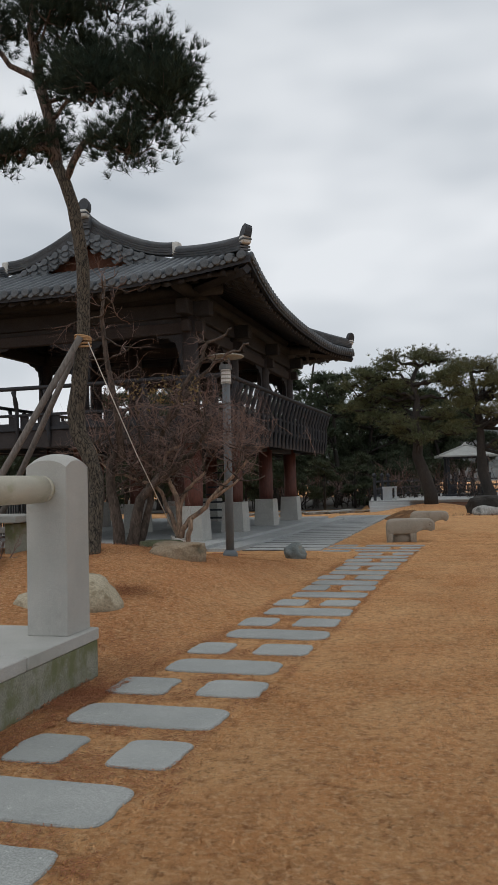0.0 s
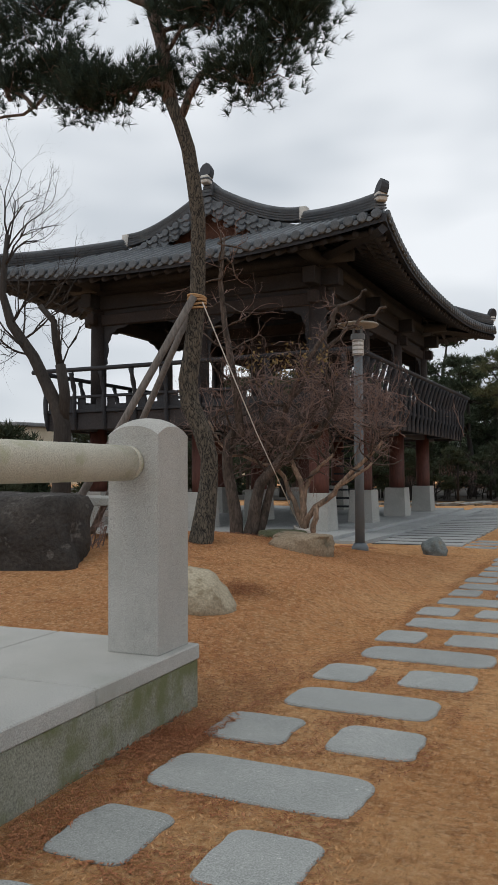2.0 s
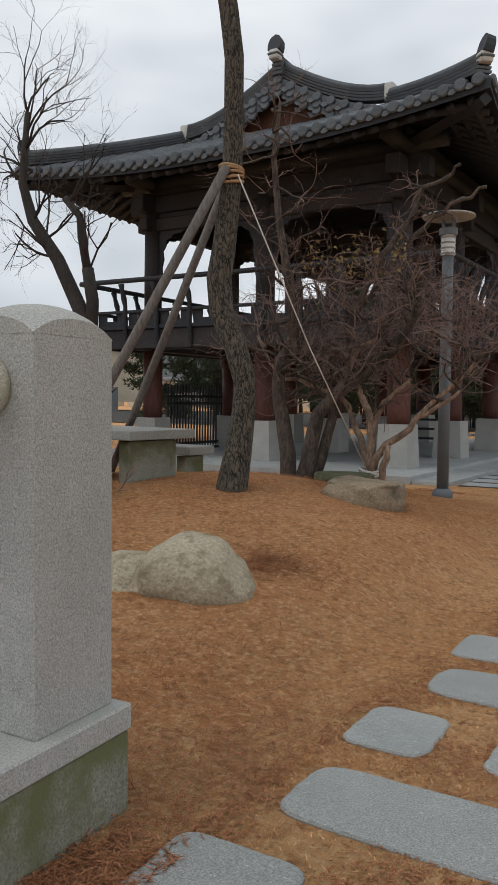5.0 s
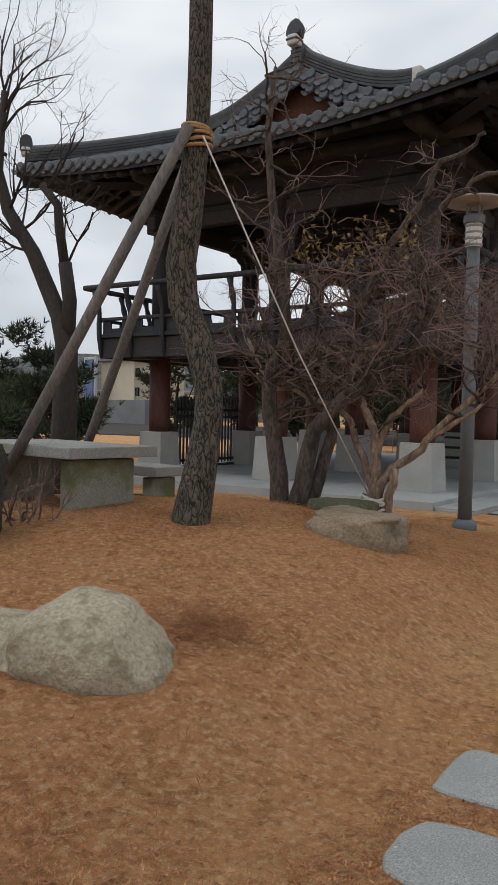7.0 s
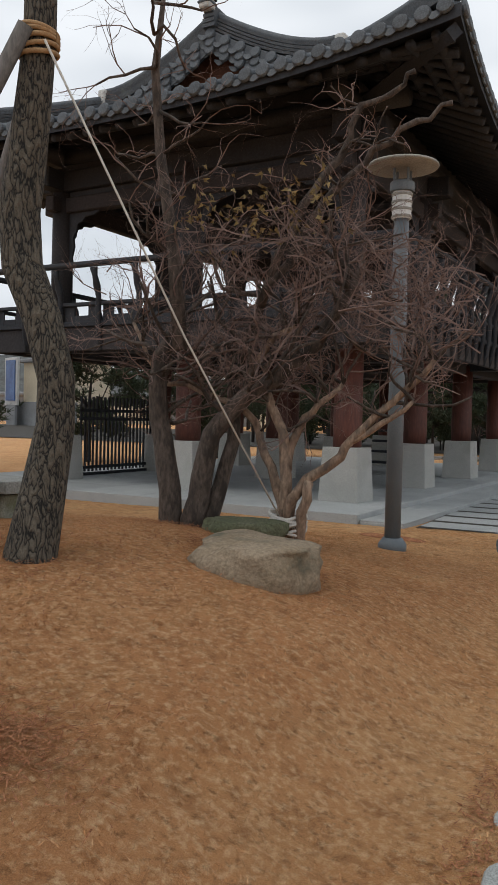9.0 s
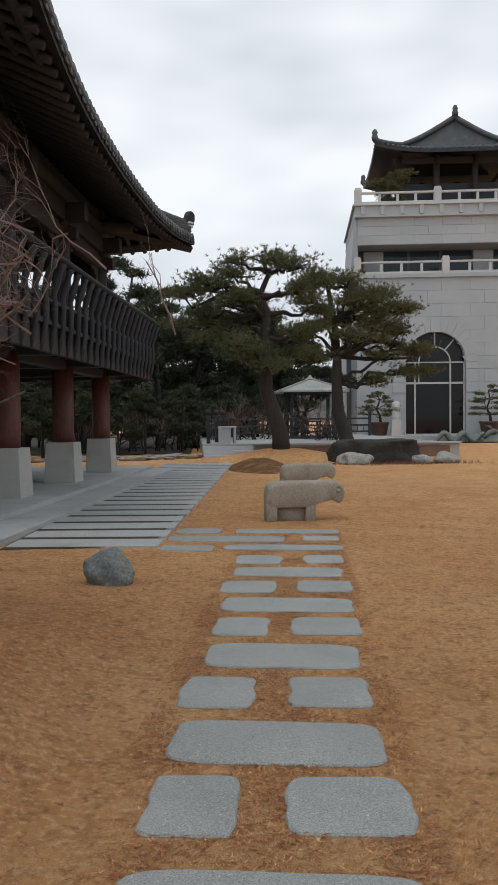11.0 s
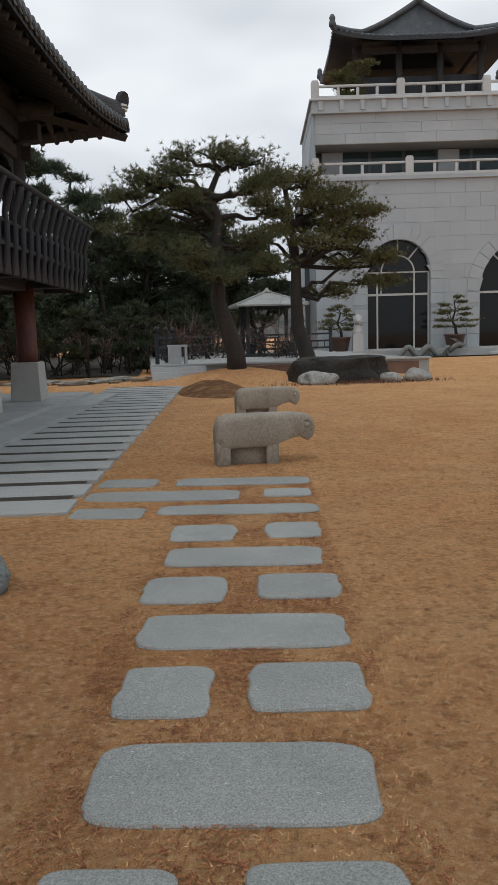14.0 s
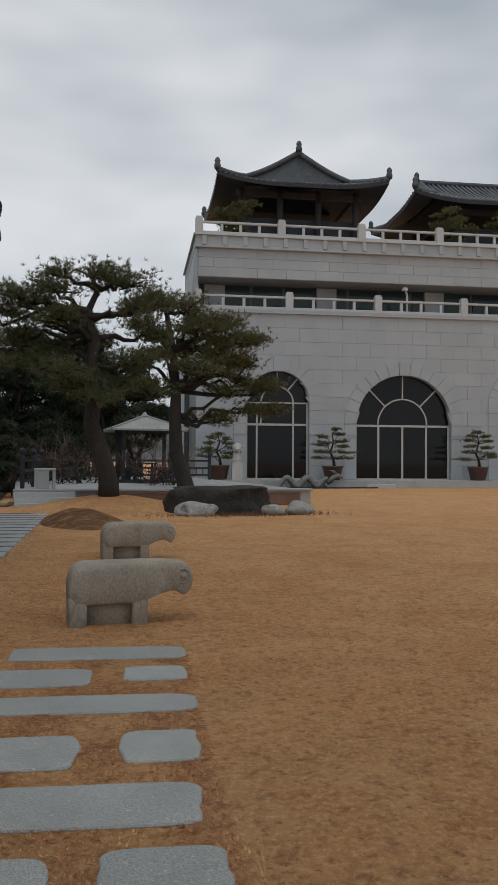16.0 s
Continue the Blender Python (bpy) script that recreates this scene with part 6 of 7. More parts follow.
# ---- stone animals ----
def stone_animal(x, y, s, label):
    """A carved beast in side view: barrel body, drooping head, short legs joined by a plinth web."""
    bm = bmesh.new()
    outline = [(-0.60, 0.26), (-0.605, 0.42), (-0.57, 0.54), (-0.48, 0.60), (0.0, 0.605), (0.38, 0.60), (0.52, 0.59), (0.60, 0.53), (0.625, 0.42), (0.60, 0.31), (0.54, 0.255), (0.49, 0.28), (0.44, 0.315),
               (0.32, 0.30), (0.22, 0.27), (0.14, 0.215), (0.0, 0.20), (-0.2, 0.205), (-0.42, 0.20), (-0.55, 0.19)]
    rings = []
    for yy, inset in ((-0.20, 0.045), (-0.17, 0.012), (-0.08, 0.0), (0.08, 0.0), (0.17, 0.012), (0.20, 0.045)):
        ring = []
        cx, cz = 0.0, 0.30
        for px_, pz_ in outline:
            k = inset / 0.35
            w = 0.72 if px_ > 0.42 else 1.0
            ring.append(bm.verts.new((x + (px_ + (cx - px_) * k * 0.4) * s, y + yy * w * s, LAWN_Z + (pz_ + (cz - pz_) * k) * s)))
        rings.append(ring)
    n = len(outline)
    for a, b in zip(rings, rings[1:]):
        for k in range(n):
            bm.faces.new((a[k], a[(k + 1) % n], b[(k + 1) % n], b[k]))
    bm.faces.new(rings[0][::-1])
    bm.faces.new(rings[-1])
    bmesh.ops.triangulate(bm, faces=[f for f in bm.faces if len(f.verts) > 4])
    bmesh.ops.subdivide_edges(bm, edges=list(bm.edges), cuts=1, use_grid_fill=True)
    bmesh.ops.smooth_vert(bm, verts=list(bm.verts), factor=0.35, use_axis_x=True, use_axis_y=True, use_axis_z=True)
    for v in bm.verts:
        v.co += Vector((noise.noise(v.co * 6), noise.noise(v.co * 6 + Vector((5, 0, 0))), noise.noise(v.co * 6 + Vector((0, 5, 0))))) * 0.008
    bmesh.ops.recalc_face_normals(bm, faces=list(bm.faces))
    g = Geo()
    bm.verts.ensure_lookup_table()
    g.add([tuple(v.co) for v in bm.verts], [tuple(v.index for v in f.verts) for f in bm.faces])
    bm.free()
    g.box((x - 0.2 * s, y, LAWN_Z + 0.1 * s), (0.6 * s, 0.2 * s, 0.36 * s))
    for fx, fw in ((-0.505, 0.17), (0.085, 0.15)):
        leg = bevel_box((x + fx * s, y, LAWN_Z + 0.11 * s), (fw * s, 0.37 * s, 0.36 * s), 0, 0.03 * s, 2, 1.06)
        g.add(leg.v, leg.f)
    # eye ring and horn curl
    for side in (-1, 1):
        ex, ez = x + 0.51 * s, LAWN_Z + 0.45 * s
        g.tube([(ex + 0.07 * s * math.cos(a), y + side * (0.140 * s), ez + 0.07 * s * math.sin(a)) for a in [2 * math.pi * k / 14 for k in range(15)]], 0.012 * s, 6, False)
        g.lathe((ex, y + side * 0.135 * s, ez), [(0.03 * s, -0.02 * s), (0.035 * s, 0.0), (0.02 * s, 0.03 * s)], 8)
    ob = put("stone_animal", g, M_STATUE, smooth=True)
    return tagged(ob, label, "stone statue", "stone animals on the lawn")


stone_animal(2.28, 21.72, 1.0, "weathered stone animal statue with drooping head on the lawn")
stone_animal(3.08, 26.7, 0.98, "weathered stone animal statue standing beyond the first")

# ---- garden lamp ----
lx, ly = -1.41, 16.3
lz = ground_z(lx, ly)
lamp = thing("garden_lamp", (lx, ly, lz), "grey garden lamp post with flat disc hood", "lamp post")
put("base", Geo().lathe((lx, ly, lz), [(0.15, -0.05), (0.15, 0.05), (0.13, 0.08), (0.10, 0.12)], 18), M_POLE, lamp, True)
put("pole", Geo().lathe((lx, ly, lz), [(0.085, 0.10), (0.083, 1.5), (0.078, 3.42)], 16), M_POLE, lamp, True)
put("glass", Geo().lathe((lx, ly, lz), [(0.098, 3.42), (0.10, 3.44), (0.10, 3.68), (0.095, 3.70)], 14), M_LAMPGLASS, lamp, False, "ribbed pale glass cylinder")
for k in range(4):
    put("ring", Geo().lathe((lx, ly, lz), [(0.108, 3.43 + 0.075 * k), (0.11, 3.435 + 0.075 * k), (0.11, 3.45 + 0.075 * k), (0.108, 3.455 + 0.075 * k)], 14), M_LAMPSHADE, lamp)
put("collar", Geo().lathe((lx, ly, lz), [(0.125, 3.70), (0.13, 3.72), (0.13, 3.78), (0.12, 3.80)], 14), M_POLE, lamp)
for k in range(4):
    a = math.pi / 4 + k * math.pi / 2
    put("strut", Geo().tube([(lx + 0.10 * math.cos(a), ly + 0.10 * math.sin(a), lz + 3.78), (lx + 0.10 * math.cos(a), ly + 0.10 * math.sin(a), lz + 3.95)], 0.014, 6), M_POLE, lamp)
put("hood", Geo().lathe((lx, ly, lz), [(0.10, 3.93), (0.36, 3.945), (0.37, 3.96), (0.36, 3.975), (0.2, 4.0), (0.05, 4.01)], 28), M_LAMPSHADE, lamp, True, "flat pale disc hood")


# ---- stone table and benches ----
def stone_table(name, c, s, h, rz, over, label, category):
    t = thing(name, (c[0], c[1], c[2]), label, category)
    put("top", bevel_box((c[0], c[1], c[2] + h - 0.05), (s[0], s[1], 0.10), rz, 0.012, 2), M_CONCRETE, t)
    cs, sn = math.cos(radians(rz)), math.sin(radians(rz))
    for k in (-1, 1):
        dx, dy = k * (s[0] / 2 - over) * cs, k * (s[0] / 2 - over) * sn
        put("leg", bevel_box((c[0] + dx, c[1] + dy, c[2] + (h - 0.1) / 2 - 0.02), (0.16, s[1] * 0.72, h - 0.1), rz, 0.01, 1), M_MOSSY, t, label="mossy stone slab leg")
    return t


stone_table("stone_table", (-4.42, 12.35, 0.42), (1.75, 0.98, 0.66), 0.68, -15, 0.24, "heavy pale stone garden table with mossy legs", "stone table")
stone_table("stone_bench", (-4.25, 13.42, 0.40), (1.1, 0.44, 0.45), 0.46, -15, 0.2, "low stone bench with a mossy edge", "stone bench")
stone_table("stone_bench", (-4.85, 11.2, 0.36), (1.1, 0.44, 0.45), 0.44, -15, 0.2, "low stone bench with a mossy edge", "stone bench")


# ---- terrace before the museum ----
TZ = 0.42
terrace = tagged(put("pavement_terrace", bevel_box((6.2, 51.0, (TZ - 0.4) / 2), (10.2, 20.4, TZ + 0.4), 0, 0.01, 1), M_PAVE), "pale raised stone terrace", "terrace", kind="structure")
put("front_band", bevel_box((7.3, 40.78, 0.12), (7.2, 0.05, 0.42), 0, 0.005, 1), M_BRICKBAND, terrace, label="brown brick facing below the terrace edge")
put("edge_stone", bevel_box((6.2, 40.85, TZ + 0.02), (10.3, 0.35, 0.07), 0, 0.01, 1), M_PAVE, terrace)
apron = tagged(put("pavement_apron", bevel_box((36, 61.5, 0.05), (49.4, 7.4, 0.56), 0, 0.01, 1), M_PAVE), "pale stone apron in front of the museum doors", "pavement", kind="structure")
for k in range(3):
    st = put("stair_step", bevel_box((2.08 - 0.02 * k, 40.0 + 0.3 * k, LAWN_Z + 0.09 + 0.17 * k), (1.95, 0.34, 0.17), 0, 0.01, 1), M_WHITE)
    tagged(st, "pale granite step up to the terrace", "step", "steps up to the terrace")
blk = thing("stone_stand", (2.1, 42.4, TZ), "white square stone stand on the terrace", "stone stand")
put("left_side", bevel_box((1.80, 42.4, TZ + 0.33), (0.10, 0.6, 0.66), 0, 0.01, 1), M_WHITE, blk)
put("right_side", bevel_box((2.40, 42.4, TZ + 0.33), (0.10, 0.6, 0.66), 0, 0.01, 1), M_WHITE, blk)
put("front", bevel_box((2.04, 42.13, TZ + 0.33), (0.38, 0.06, 0.66), 0, 0.005, 1), M_WHITE, blk)
put("top", bevel_box((2.1, 42.4, TZ + 0.69), (0.74, 0.66, 0.07), 0, 0.01, 1), M_WHITE, blk)

# dark timber fence along the terrace
fence = thing("timber_fence", (2, 46, TZ), "dark timber fence with ball-topped posts on the terrace", "fence")
fence_pts = [(1.35, 43.2), (1.75, 45.0), (2.1, 46.8), (4.4, 54.8), (6.6, 55.0), (8.8, 55.2), (11.0, 55.4)]
for i, (x, y) in enumerate(fence_pts):
    put("post", bevel_box((x, y, TZ + 0.6), (0.16, 0.16, 1.2), 0, 0.01, 1), M_WOOD, fence)
    put("ball", Geo().lathe((x, y, TZ + 1.2), [(0.05, 0), (0.10, 0.05), (0.12, 0.12), (0.09, 0.2), (0.03, 0.24)], 10), M_WOOD, fence, True)
for (x0, y0), (x1, y1) in zip(fence_pts, fence_pts[1:]):
    ang = math.degrees(math.atan2(y1 - y0, x1 - x0))
    ln = math.hypot(x1 - x0, y1 - y0)
    for z in (0.25, 0.62, 1.0):
        put("rail", bevel_box(((x0 + x1) / 2, (y0 + y1) / 2, TZ + z), (ln, 0.06, 0.10), ang, 0.005, 1), M_WOOD, fence)
    for k in range(1, int(ln / 0.35)):
        t = k / int(ln / 0.35)
        put("slat", bevel_box((x0 + (x1 - x0) * t, y0 + (y1 - y0) * t, TZ + 0.42), (0.04, 0.04, 0.36), ang, 0.0, 1), M_WOOD, fence)

# ---- gazebo ----
gz = thing("gazebo", (6.85, 51.0, TZ), "small dark timber gazebo with a pale hipped roof", "gazebo")
for dx in (-1.12, 1.12):
    for dy in (-1.1, 1.1):
        put("post", bevel_box((6.85 + dx, 51.0 + dy, TZ + 1.22), (0.17, 0.17, 2.44), 0, 0.01, 1), M_WOOD, gz)
g = Geo()
rw = 1.72
g.v = [(6.85 - rw, 51 - rw, 2.84), (6.85 + rw, 51 - rw, 2.84), (6.85 + rw, 51 + rw, 2.84), (6.85 - rw, 51 + rw, 2.84), (6.85, 51, 3.5),
       (6.85 - rw, 51 - rw, 2.76), (6.85 + rw, 51 - rw, 2.76), (6.85 + rw, 51 + rw, 2.76), (6.85 - rw, 51 + rw, 2.76), (6.85, 51, 3.3)]
g.f = [(0, 1, 4), (1, 2, 4), (2, 3, 4), (3, 0, 4), (6, 5, 9), (7, 6, 9), (8, 7, 9), (5, 8, 9), (5, 6, 1, 0), (6, 7, 2, 1), (7, 8, 3, 2), (8, 5, 0, 3)]
put("roof", g, M_GAZEBO_ROOF, gz)
for k in range(4):
    c = g.v[k]
    put("roof_rib", Geo().tube([(c[0], c[1], c[2] + 0.02), (6.85, 51, 3.52)], 0.045, 6), M_GAZEBO_ROOF, gz)
put("cap", Geo().lathe((6.85, 51, 3.46), [(0.22, 0), (0.2, 0.06), (0.1, 0.12), (0.06, 0.22)], 10), M_GAZEBO_ROOF, gz, True)
for s in (-1, 1):
    put("beam", bevel_box((6.85, 51 + s * 1.1, TZ + 2.36), (2.5, 0.12, 0.16), 0, 0.005, 1), M_WOOD, gz)
    put("beam", bevel_box((6.85 + s * 1.12, 51, TZ + 2.362), (0.12, 2.3, 0.16), 0, 0.005, 1), M_WOOD, gz)
put("floor_frame", bevel_box((6.85, 51, TZ + 0.06), (2.7, 2.6, 0.12), 0, 0.01, 1), M_WOOD, gz)
pt = thing("picnic_table", (6.85, 51, TZ + 0.12), "dark timber table inside the gazebo", "table")
put("tabletop", bevel_box((6.85, 51, TZ + 0.86), (1.1, 0.9, 0.07), 0, 0.005, 1), M_WOOD, pt)
for dx in (-0.42, 0.42):
    for dy in (-0.35, 0.35):
        put("leg", bevel_box((6.85 + dx, 51 + dy, TZ + 0.47), (0.08, 0.08, 0.70), 0, 0.0, 1), M_WOOD, pt)
for s in (-1, 1):
    bn = thing("bench", (6.85 + s * 0.85, 51, TZ + 0.12), "dark timber bench beside the gazebo table", "bench", "gazebo benches")
    put("seat", bevel_box((6.85 + s * 0.85, 51, TZ + 0.58), (0.36, 1.3, 0.06), 0, 0.005, 1), M_WOOD, bn)
    for dy in (-0.5, 0.5):
        put("leg", bevel_box((6.85 + s * 0.85, 51 + dy, TZ + 0.33), (0.3, 0.07, 0.44), 0, 0.0, 1), M_WOOD, bn)

# ---- museum ----
MY, MX0, MX1, MZ0 = 60.0, 11.33, 46.0, 0.33
ARCHES = [(16.33, 1.93, 4.99), (24.29, 3.05, 3.76), (32.5, 1.93, 4.99), (39.4, 1.93, 4.99)]
museum = thing("museum_building", (28, 64, MZ0), "large pale granite museum with arched windows and roof pavilions", "building")


def arch_top(x, extra=0.0):
    """Height of the opening above x, or None beside the openings."""
    for cx, r, sp in ARCHES:
        if abs(x - cx) < r + extra:
            return sp + math.sqrt(max(0.0, (r + extra) ** 2 - (x - cx) ** 2))
    return None


def strips(x0, x1, z0, z1, y0, y1, step=0.22):
    """Wall piece between x0..x1 and z0..z1, cut out by the arches."""
    g = Geo()
    cuts = sorted({x0, x1, *[c for cx, r, sp in ARCHES for c in (cx - r, cx + r) if x0 < c < x1]})
    for a, b in zip(cuts, cuts[1:]):
        mid = arch_top((a + b) / 2)
        n = 1 if mid is None or mid <= z0 else max(1, int((b - a) / step))
        for k in range(n):
            xa, xb = a + (b - a) * k / n, a + (b - a) * (k + 1) / n
            lo = [z0, z0]
            if mid is not None:
                lo = [max(z0, min(z1, arch_top(min(max(q, a + 1e-4), b - 1e-4)) or z0)) for q in (xa, xb)]
            if min(lo) >= z1 - 1e-4:
                continue
            v = [(xa, y0, lo[0]), (xb, y0, lo[1]), (xb, y0, z1), (xa, y0, z1), (xa, y1, lo[0]), (xb, y1, lo[1]), (xb, y1, z1), (xa, y1, z1)]
            g.add(v, [(0, 1, 2, 3), (7, 6, 5, 4), (0, 4, 5, 1), (3, 2, 6, 7), (0, 3, 7, 4), (1, 5, 6, 2)])
    # weld the strips of one piece and drop the faces inside it
    seen, order, remap = {}, [], []
    for q in g.v:
        key = tuple(round(c, 4) for c in q)
        if key not in seen:
            seen[key] = len(order)
            order.append(q)
        remap.append(seen[key])
    faces = [tuple(dict.fromkeys(remap[i] for i in f)) for f in g.f]
    tally = collections.Counter(frozenset(f) for f in faces)
    w = Geo()
    w.v, w.f = order, [f for f in faces if len(f) > 2 and tally[frozenset(f)] == 1]
    return w


put("wall", strips(MX0, MX1, MZ0 - 0.3, 10.4, MY + 0.03, MY + 0.6), M_FACADE_JOINT, museum)
wall_side = put("side_wall", bevel_box((MX0 + 0.3, MY + 10.3, 5.2), (0.6, 19.4, 10.6), 0, 0.01, 1), M_FACADE, museum)
courses = 12
ch = (10.4 - MZ0) / courses
for j in range(courses):
    z0 = MZ0 + j * ch
    off = 0.0 if j % 2 else -0.9
    x = MX0 + off
    while x < 38.5:
        a, b = max(MX0, x), min(x + 1.8, 38.5)
        if b - a > 0.05:
            gp = strips(a + 0.008, b - 0.008, z0 + 0.008, z0 + ch - 0.008, MY, MY + 0.028)
            if gp.v:
                put("wall_panel", gp, M_FACADE, museum)
        x += 1.8
put("wall_panel", strips(38.5, MX1, MZ0, 10.4, MY, MY + 0.028), M_FACADE, museum)
# dark-coloured sheet stands in for the unlit interior behind the windows
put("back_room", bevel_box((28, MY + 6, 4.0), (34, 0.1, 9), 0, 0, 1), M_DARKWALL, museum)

for cx, r, sp in ARCHES:
    win = put("window", Geo().box((cx, MY + 0.42, MZ0 + 0.03), (2 * r, 0.12, 0.06)), M_FRAME, museum, label="tall arched window with white bars and dark glass")
    pane = Geo()
    n = 24
    prof = [(cx - r, MZ0), (cx + r, MZ0)] + [(cx + r * math.cos(math.pi * k / n), sp + r * math.sin(math.pi * k / n)) for k in range(n + 1)]
    m = len(prof)
    pane.v = [(x, MY + 0.40, z) for x, z in prof] + [(x, MY + 0.42, z) for x, z in prof]
    pane.f = [tuple(range(m)), tuple(range(2 * m - 1, m - 1, -1))] + [(k, m + k, m + (k + 1) % m, (k + 1) % m) for k in range(m)]
    put("pane", pane, M_GLASS, win, label="dark reflecting window glass")

    def bar(x0, z0, x1, z1, w=0.09):
        ang = math.atan2(z1 - z0, x1 - x0)
        dx, dz = -math.sin(ang) * w / 2, math.cos(ang) * w / 2
        b = Geo()
        for yy in (MY + 0.33, MY + 0.396):
            b.v += [(x0 - dx, yy, z0 - dz), (x1 - dx, yy, z1 - dz), (x1 + dx, yy, z1 + dz), (x0 + dx, yy, z0 + dz)]
        b.f = [(0, 1, 2, 3), (7, 6, 5, 4), (0, 4, 5, 1), (1, 5, 6, 2), (2, 6, 7, 3), (3, 7, 4, 0)]
        put("bar", b, M_FRAME, win)

    bar(cx - r, 3.66, cx + r, 3.66, 0.13)
    ring = [(cx + 0.52 * r * math.cos(math.pi * k / 14), sp + 0.52 * r * math.sin(math.pi * k / 14)) for k in range(15)]
    for (xa, za), (xb, zb) in zip(ring, ring[1:]):
        bar(xa, za, xb, zb, 0.08)
    for a in ((45, 90, 135) if r > 2.5 else (50, 90, 130)):
        ca, sa = math.cos(radians(a)), math.sin(radians(a))
        bar(cx + 0.52 * r * ca, sp + 0.52 * r * sa, cx + r * ca, sp + r * sa, 0.08)
    if r > 2.5:
        for x in (-1.55, 0.0, 1.55):
            bar(cx + x, MZ0, cx + x, 3.66, 0.12)
    else:
        bar(cx - r, sp, cx + r, sp, 0.08)
        for x in (-1.25, 0.52 * r):
            bar(cx + x, MZ0, cx + x, sp, 0.1)
        bar(cx - 0.52 * r, 3.66, cx - 0.52 * r, sp, 0.08)
    for x in (cx - r + 0.05, cx + r - 0.05):
        bar(x, MZ0, x, sp, 0.1)
    # raised stone surround with a keystone
    vo = 15
    for k in range(vo):
        a0, a1 = math.pi * k / vo + 0.004, math.pi * (k + 1) / vo - 0.004
        b = Geo()
        for yy in (MY - 0.07, MY + 0.02):
            for rr in (r + 0.01, r + 0.78):
                for aa in (a0, (a0 + a1) / 2, a1):
                    b.v.append((cx + rr * math.cos(aa), yy, sp + rr * math.sin(aa)))
        b.f = [(0, 1, 4, 3), (1, 2, 5, 4), (9, 10, 7, 6), (10, 11, 8, 7), (0, 6, 7, 1), (1, 7, 8, 2), (3, 4, 10, 9), (4, 5, 11, 10), (0, 3, 9, 6), (2, 8, 11, 5)]
        put("arch_stone", b, M_FACADE, museum)
    for s in (-1, 1):
        z = MZ0
        while z < sp - 0.05:
            zt = min(z + 0.84, sp)
            put("jamb_stone", bevel_box((cx + s * (r + 0.395), MY - 0.025, (z + zt) / 2), (0.77, 0.09, zt - z - 0.015), 0, 0.005, 1), M_FACADE, museum)
            z = zt
        put("impost", bevel_box((cx + s * (r + 0.40), MY - 0.035, 3.05), (0.82, 0.12, 0.09), 0, 0.005, 1), M_FACADE_JOINT, museum)
    put("keystone", bevel_box((cx, MY - 0.06, sp + r + 0.40), (0.62, 0.14, 0.86), 0, 0.01, 1), M_FACADE, museum, label="pale keystone")


def balustrade(x0, x1, y, z, h, step, label):
    b = thing("balustrade", ((x0 + x1) / 2, y, z), label, "balustrade")
    nn = int(round((x1 - x0) / step))
    for k in range(nn + 1):
        x = x0 + (x1 - x0) * k / nn
        put("post", bevel_box((x, y, z + h * 0.56), (0.46, 0.40, h * 1.12), 0, 0.02, 1), M_WHITE, b)
        put("post_cap", bevel_box((x, y, z + h * 1.16), (0.38, 0.34, 0.14), 0, 0.03, 2), M_WHITE, b)
        if k < nn:
            w = (x1 - x0) / nn
            put("top_rail", bevel_box((x + w / 2, y, z + h * 0.86), (w - 0.46, 0.18, 0.13), 0, 0.02, 1), M_WHITE, b)
            put("bottom_rail", bevel_box((x + w / 2, y, z + 0.09), (w - 0.46, 0.30, 0.18), 0, 0.02, 1), M_WHITE, b)
            for j in range(1, 4):
                put("baluster", bevel_box((x + 0.23 + (w - 0.46) * j / 4, y, z + h * 0.47), (0.17, 0.15, h * 0.6), 0, 0.02, 1), M_WHITE, b)


# first-floor ledge, recessed dark gallery, upper wall, cornice
put("ledge", bevel_box((28.6, MY + 0.6, 10.5), (34.8, 1.5, 0.22), 0, 0.01, 1), M_FACADE, museum)
balustrade(11.4, 45.0, MY + 0.1, 10.62, 0.92, 5.6, "white granite balustrade along the museum ledge")
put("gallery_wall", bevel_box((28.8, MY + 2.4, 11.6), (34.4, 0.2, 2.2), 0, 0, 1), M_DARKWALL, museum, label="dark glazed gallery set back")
for x in (12.6, 19.8, 27.0, 34.2, 41.4):
    put("gallery_pier", bevel_box((x, MY + 2.15, 11.5), (1.3, 0.3, 2.0), 0, 0.01, 1), M_FACADE, museum)
for k in range(14):
    put("gallery_pane", bevel_box((13.9 + k * 2.1, MY + 2.27, 11.6), (1.9, 0.04, 1.8), 0, 0, 1), M_GALLERY, museum)
put("upper_wall", bevel_box((28.7, MY + 5.4, 13.9), (34.7, 10.4, 2.7), 0, 0.01, 1), M_FACADE_JOINT, museum)
for j in range(3):
    x = MX0 + 0.1 - (0.9 if j % 2 else 0)
    while x < 45:
        a, b = max(MX0 + 0.1, x), x + 1.8
        put("wall_panel", bevel_box(((a + b) / 2, MY + 0.175, 12.86 + j * 0.585), (b - a - 0.014, 0.05, 0.571), 0, 0, 1), M_FACADE, museum)
        x += 1.8
put("cornice", bevel_box((28.7, MY + 5.3, 14.36), (34.95, 10.8, 0.16), 0, 0.02, 1), M_FACADE, museum)
put("parapet", bevel_box((28.7, MY + 5.3, 14.72), (34.9, 10.72, 0.6), 0, 0.01, 1), M_FACADE, museum)
for k in range(28):
    put("dentil", bevel_box((11.75 + k * 1.24, MY - 0.1, 14.72), (0.26, 0.12, 0.56), 0, 0.01, 1), M_FACADE, museum)
put("parapet_cap", bevel_box((28.7, MY + 5.3, 15.06), (35.2, 11.0, 0.12), 0, 0.02, 1), M_WHITE, museum)
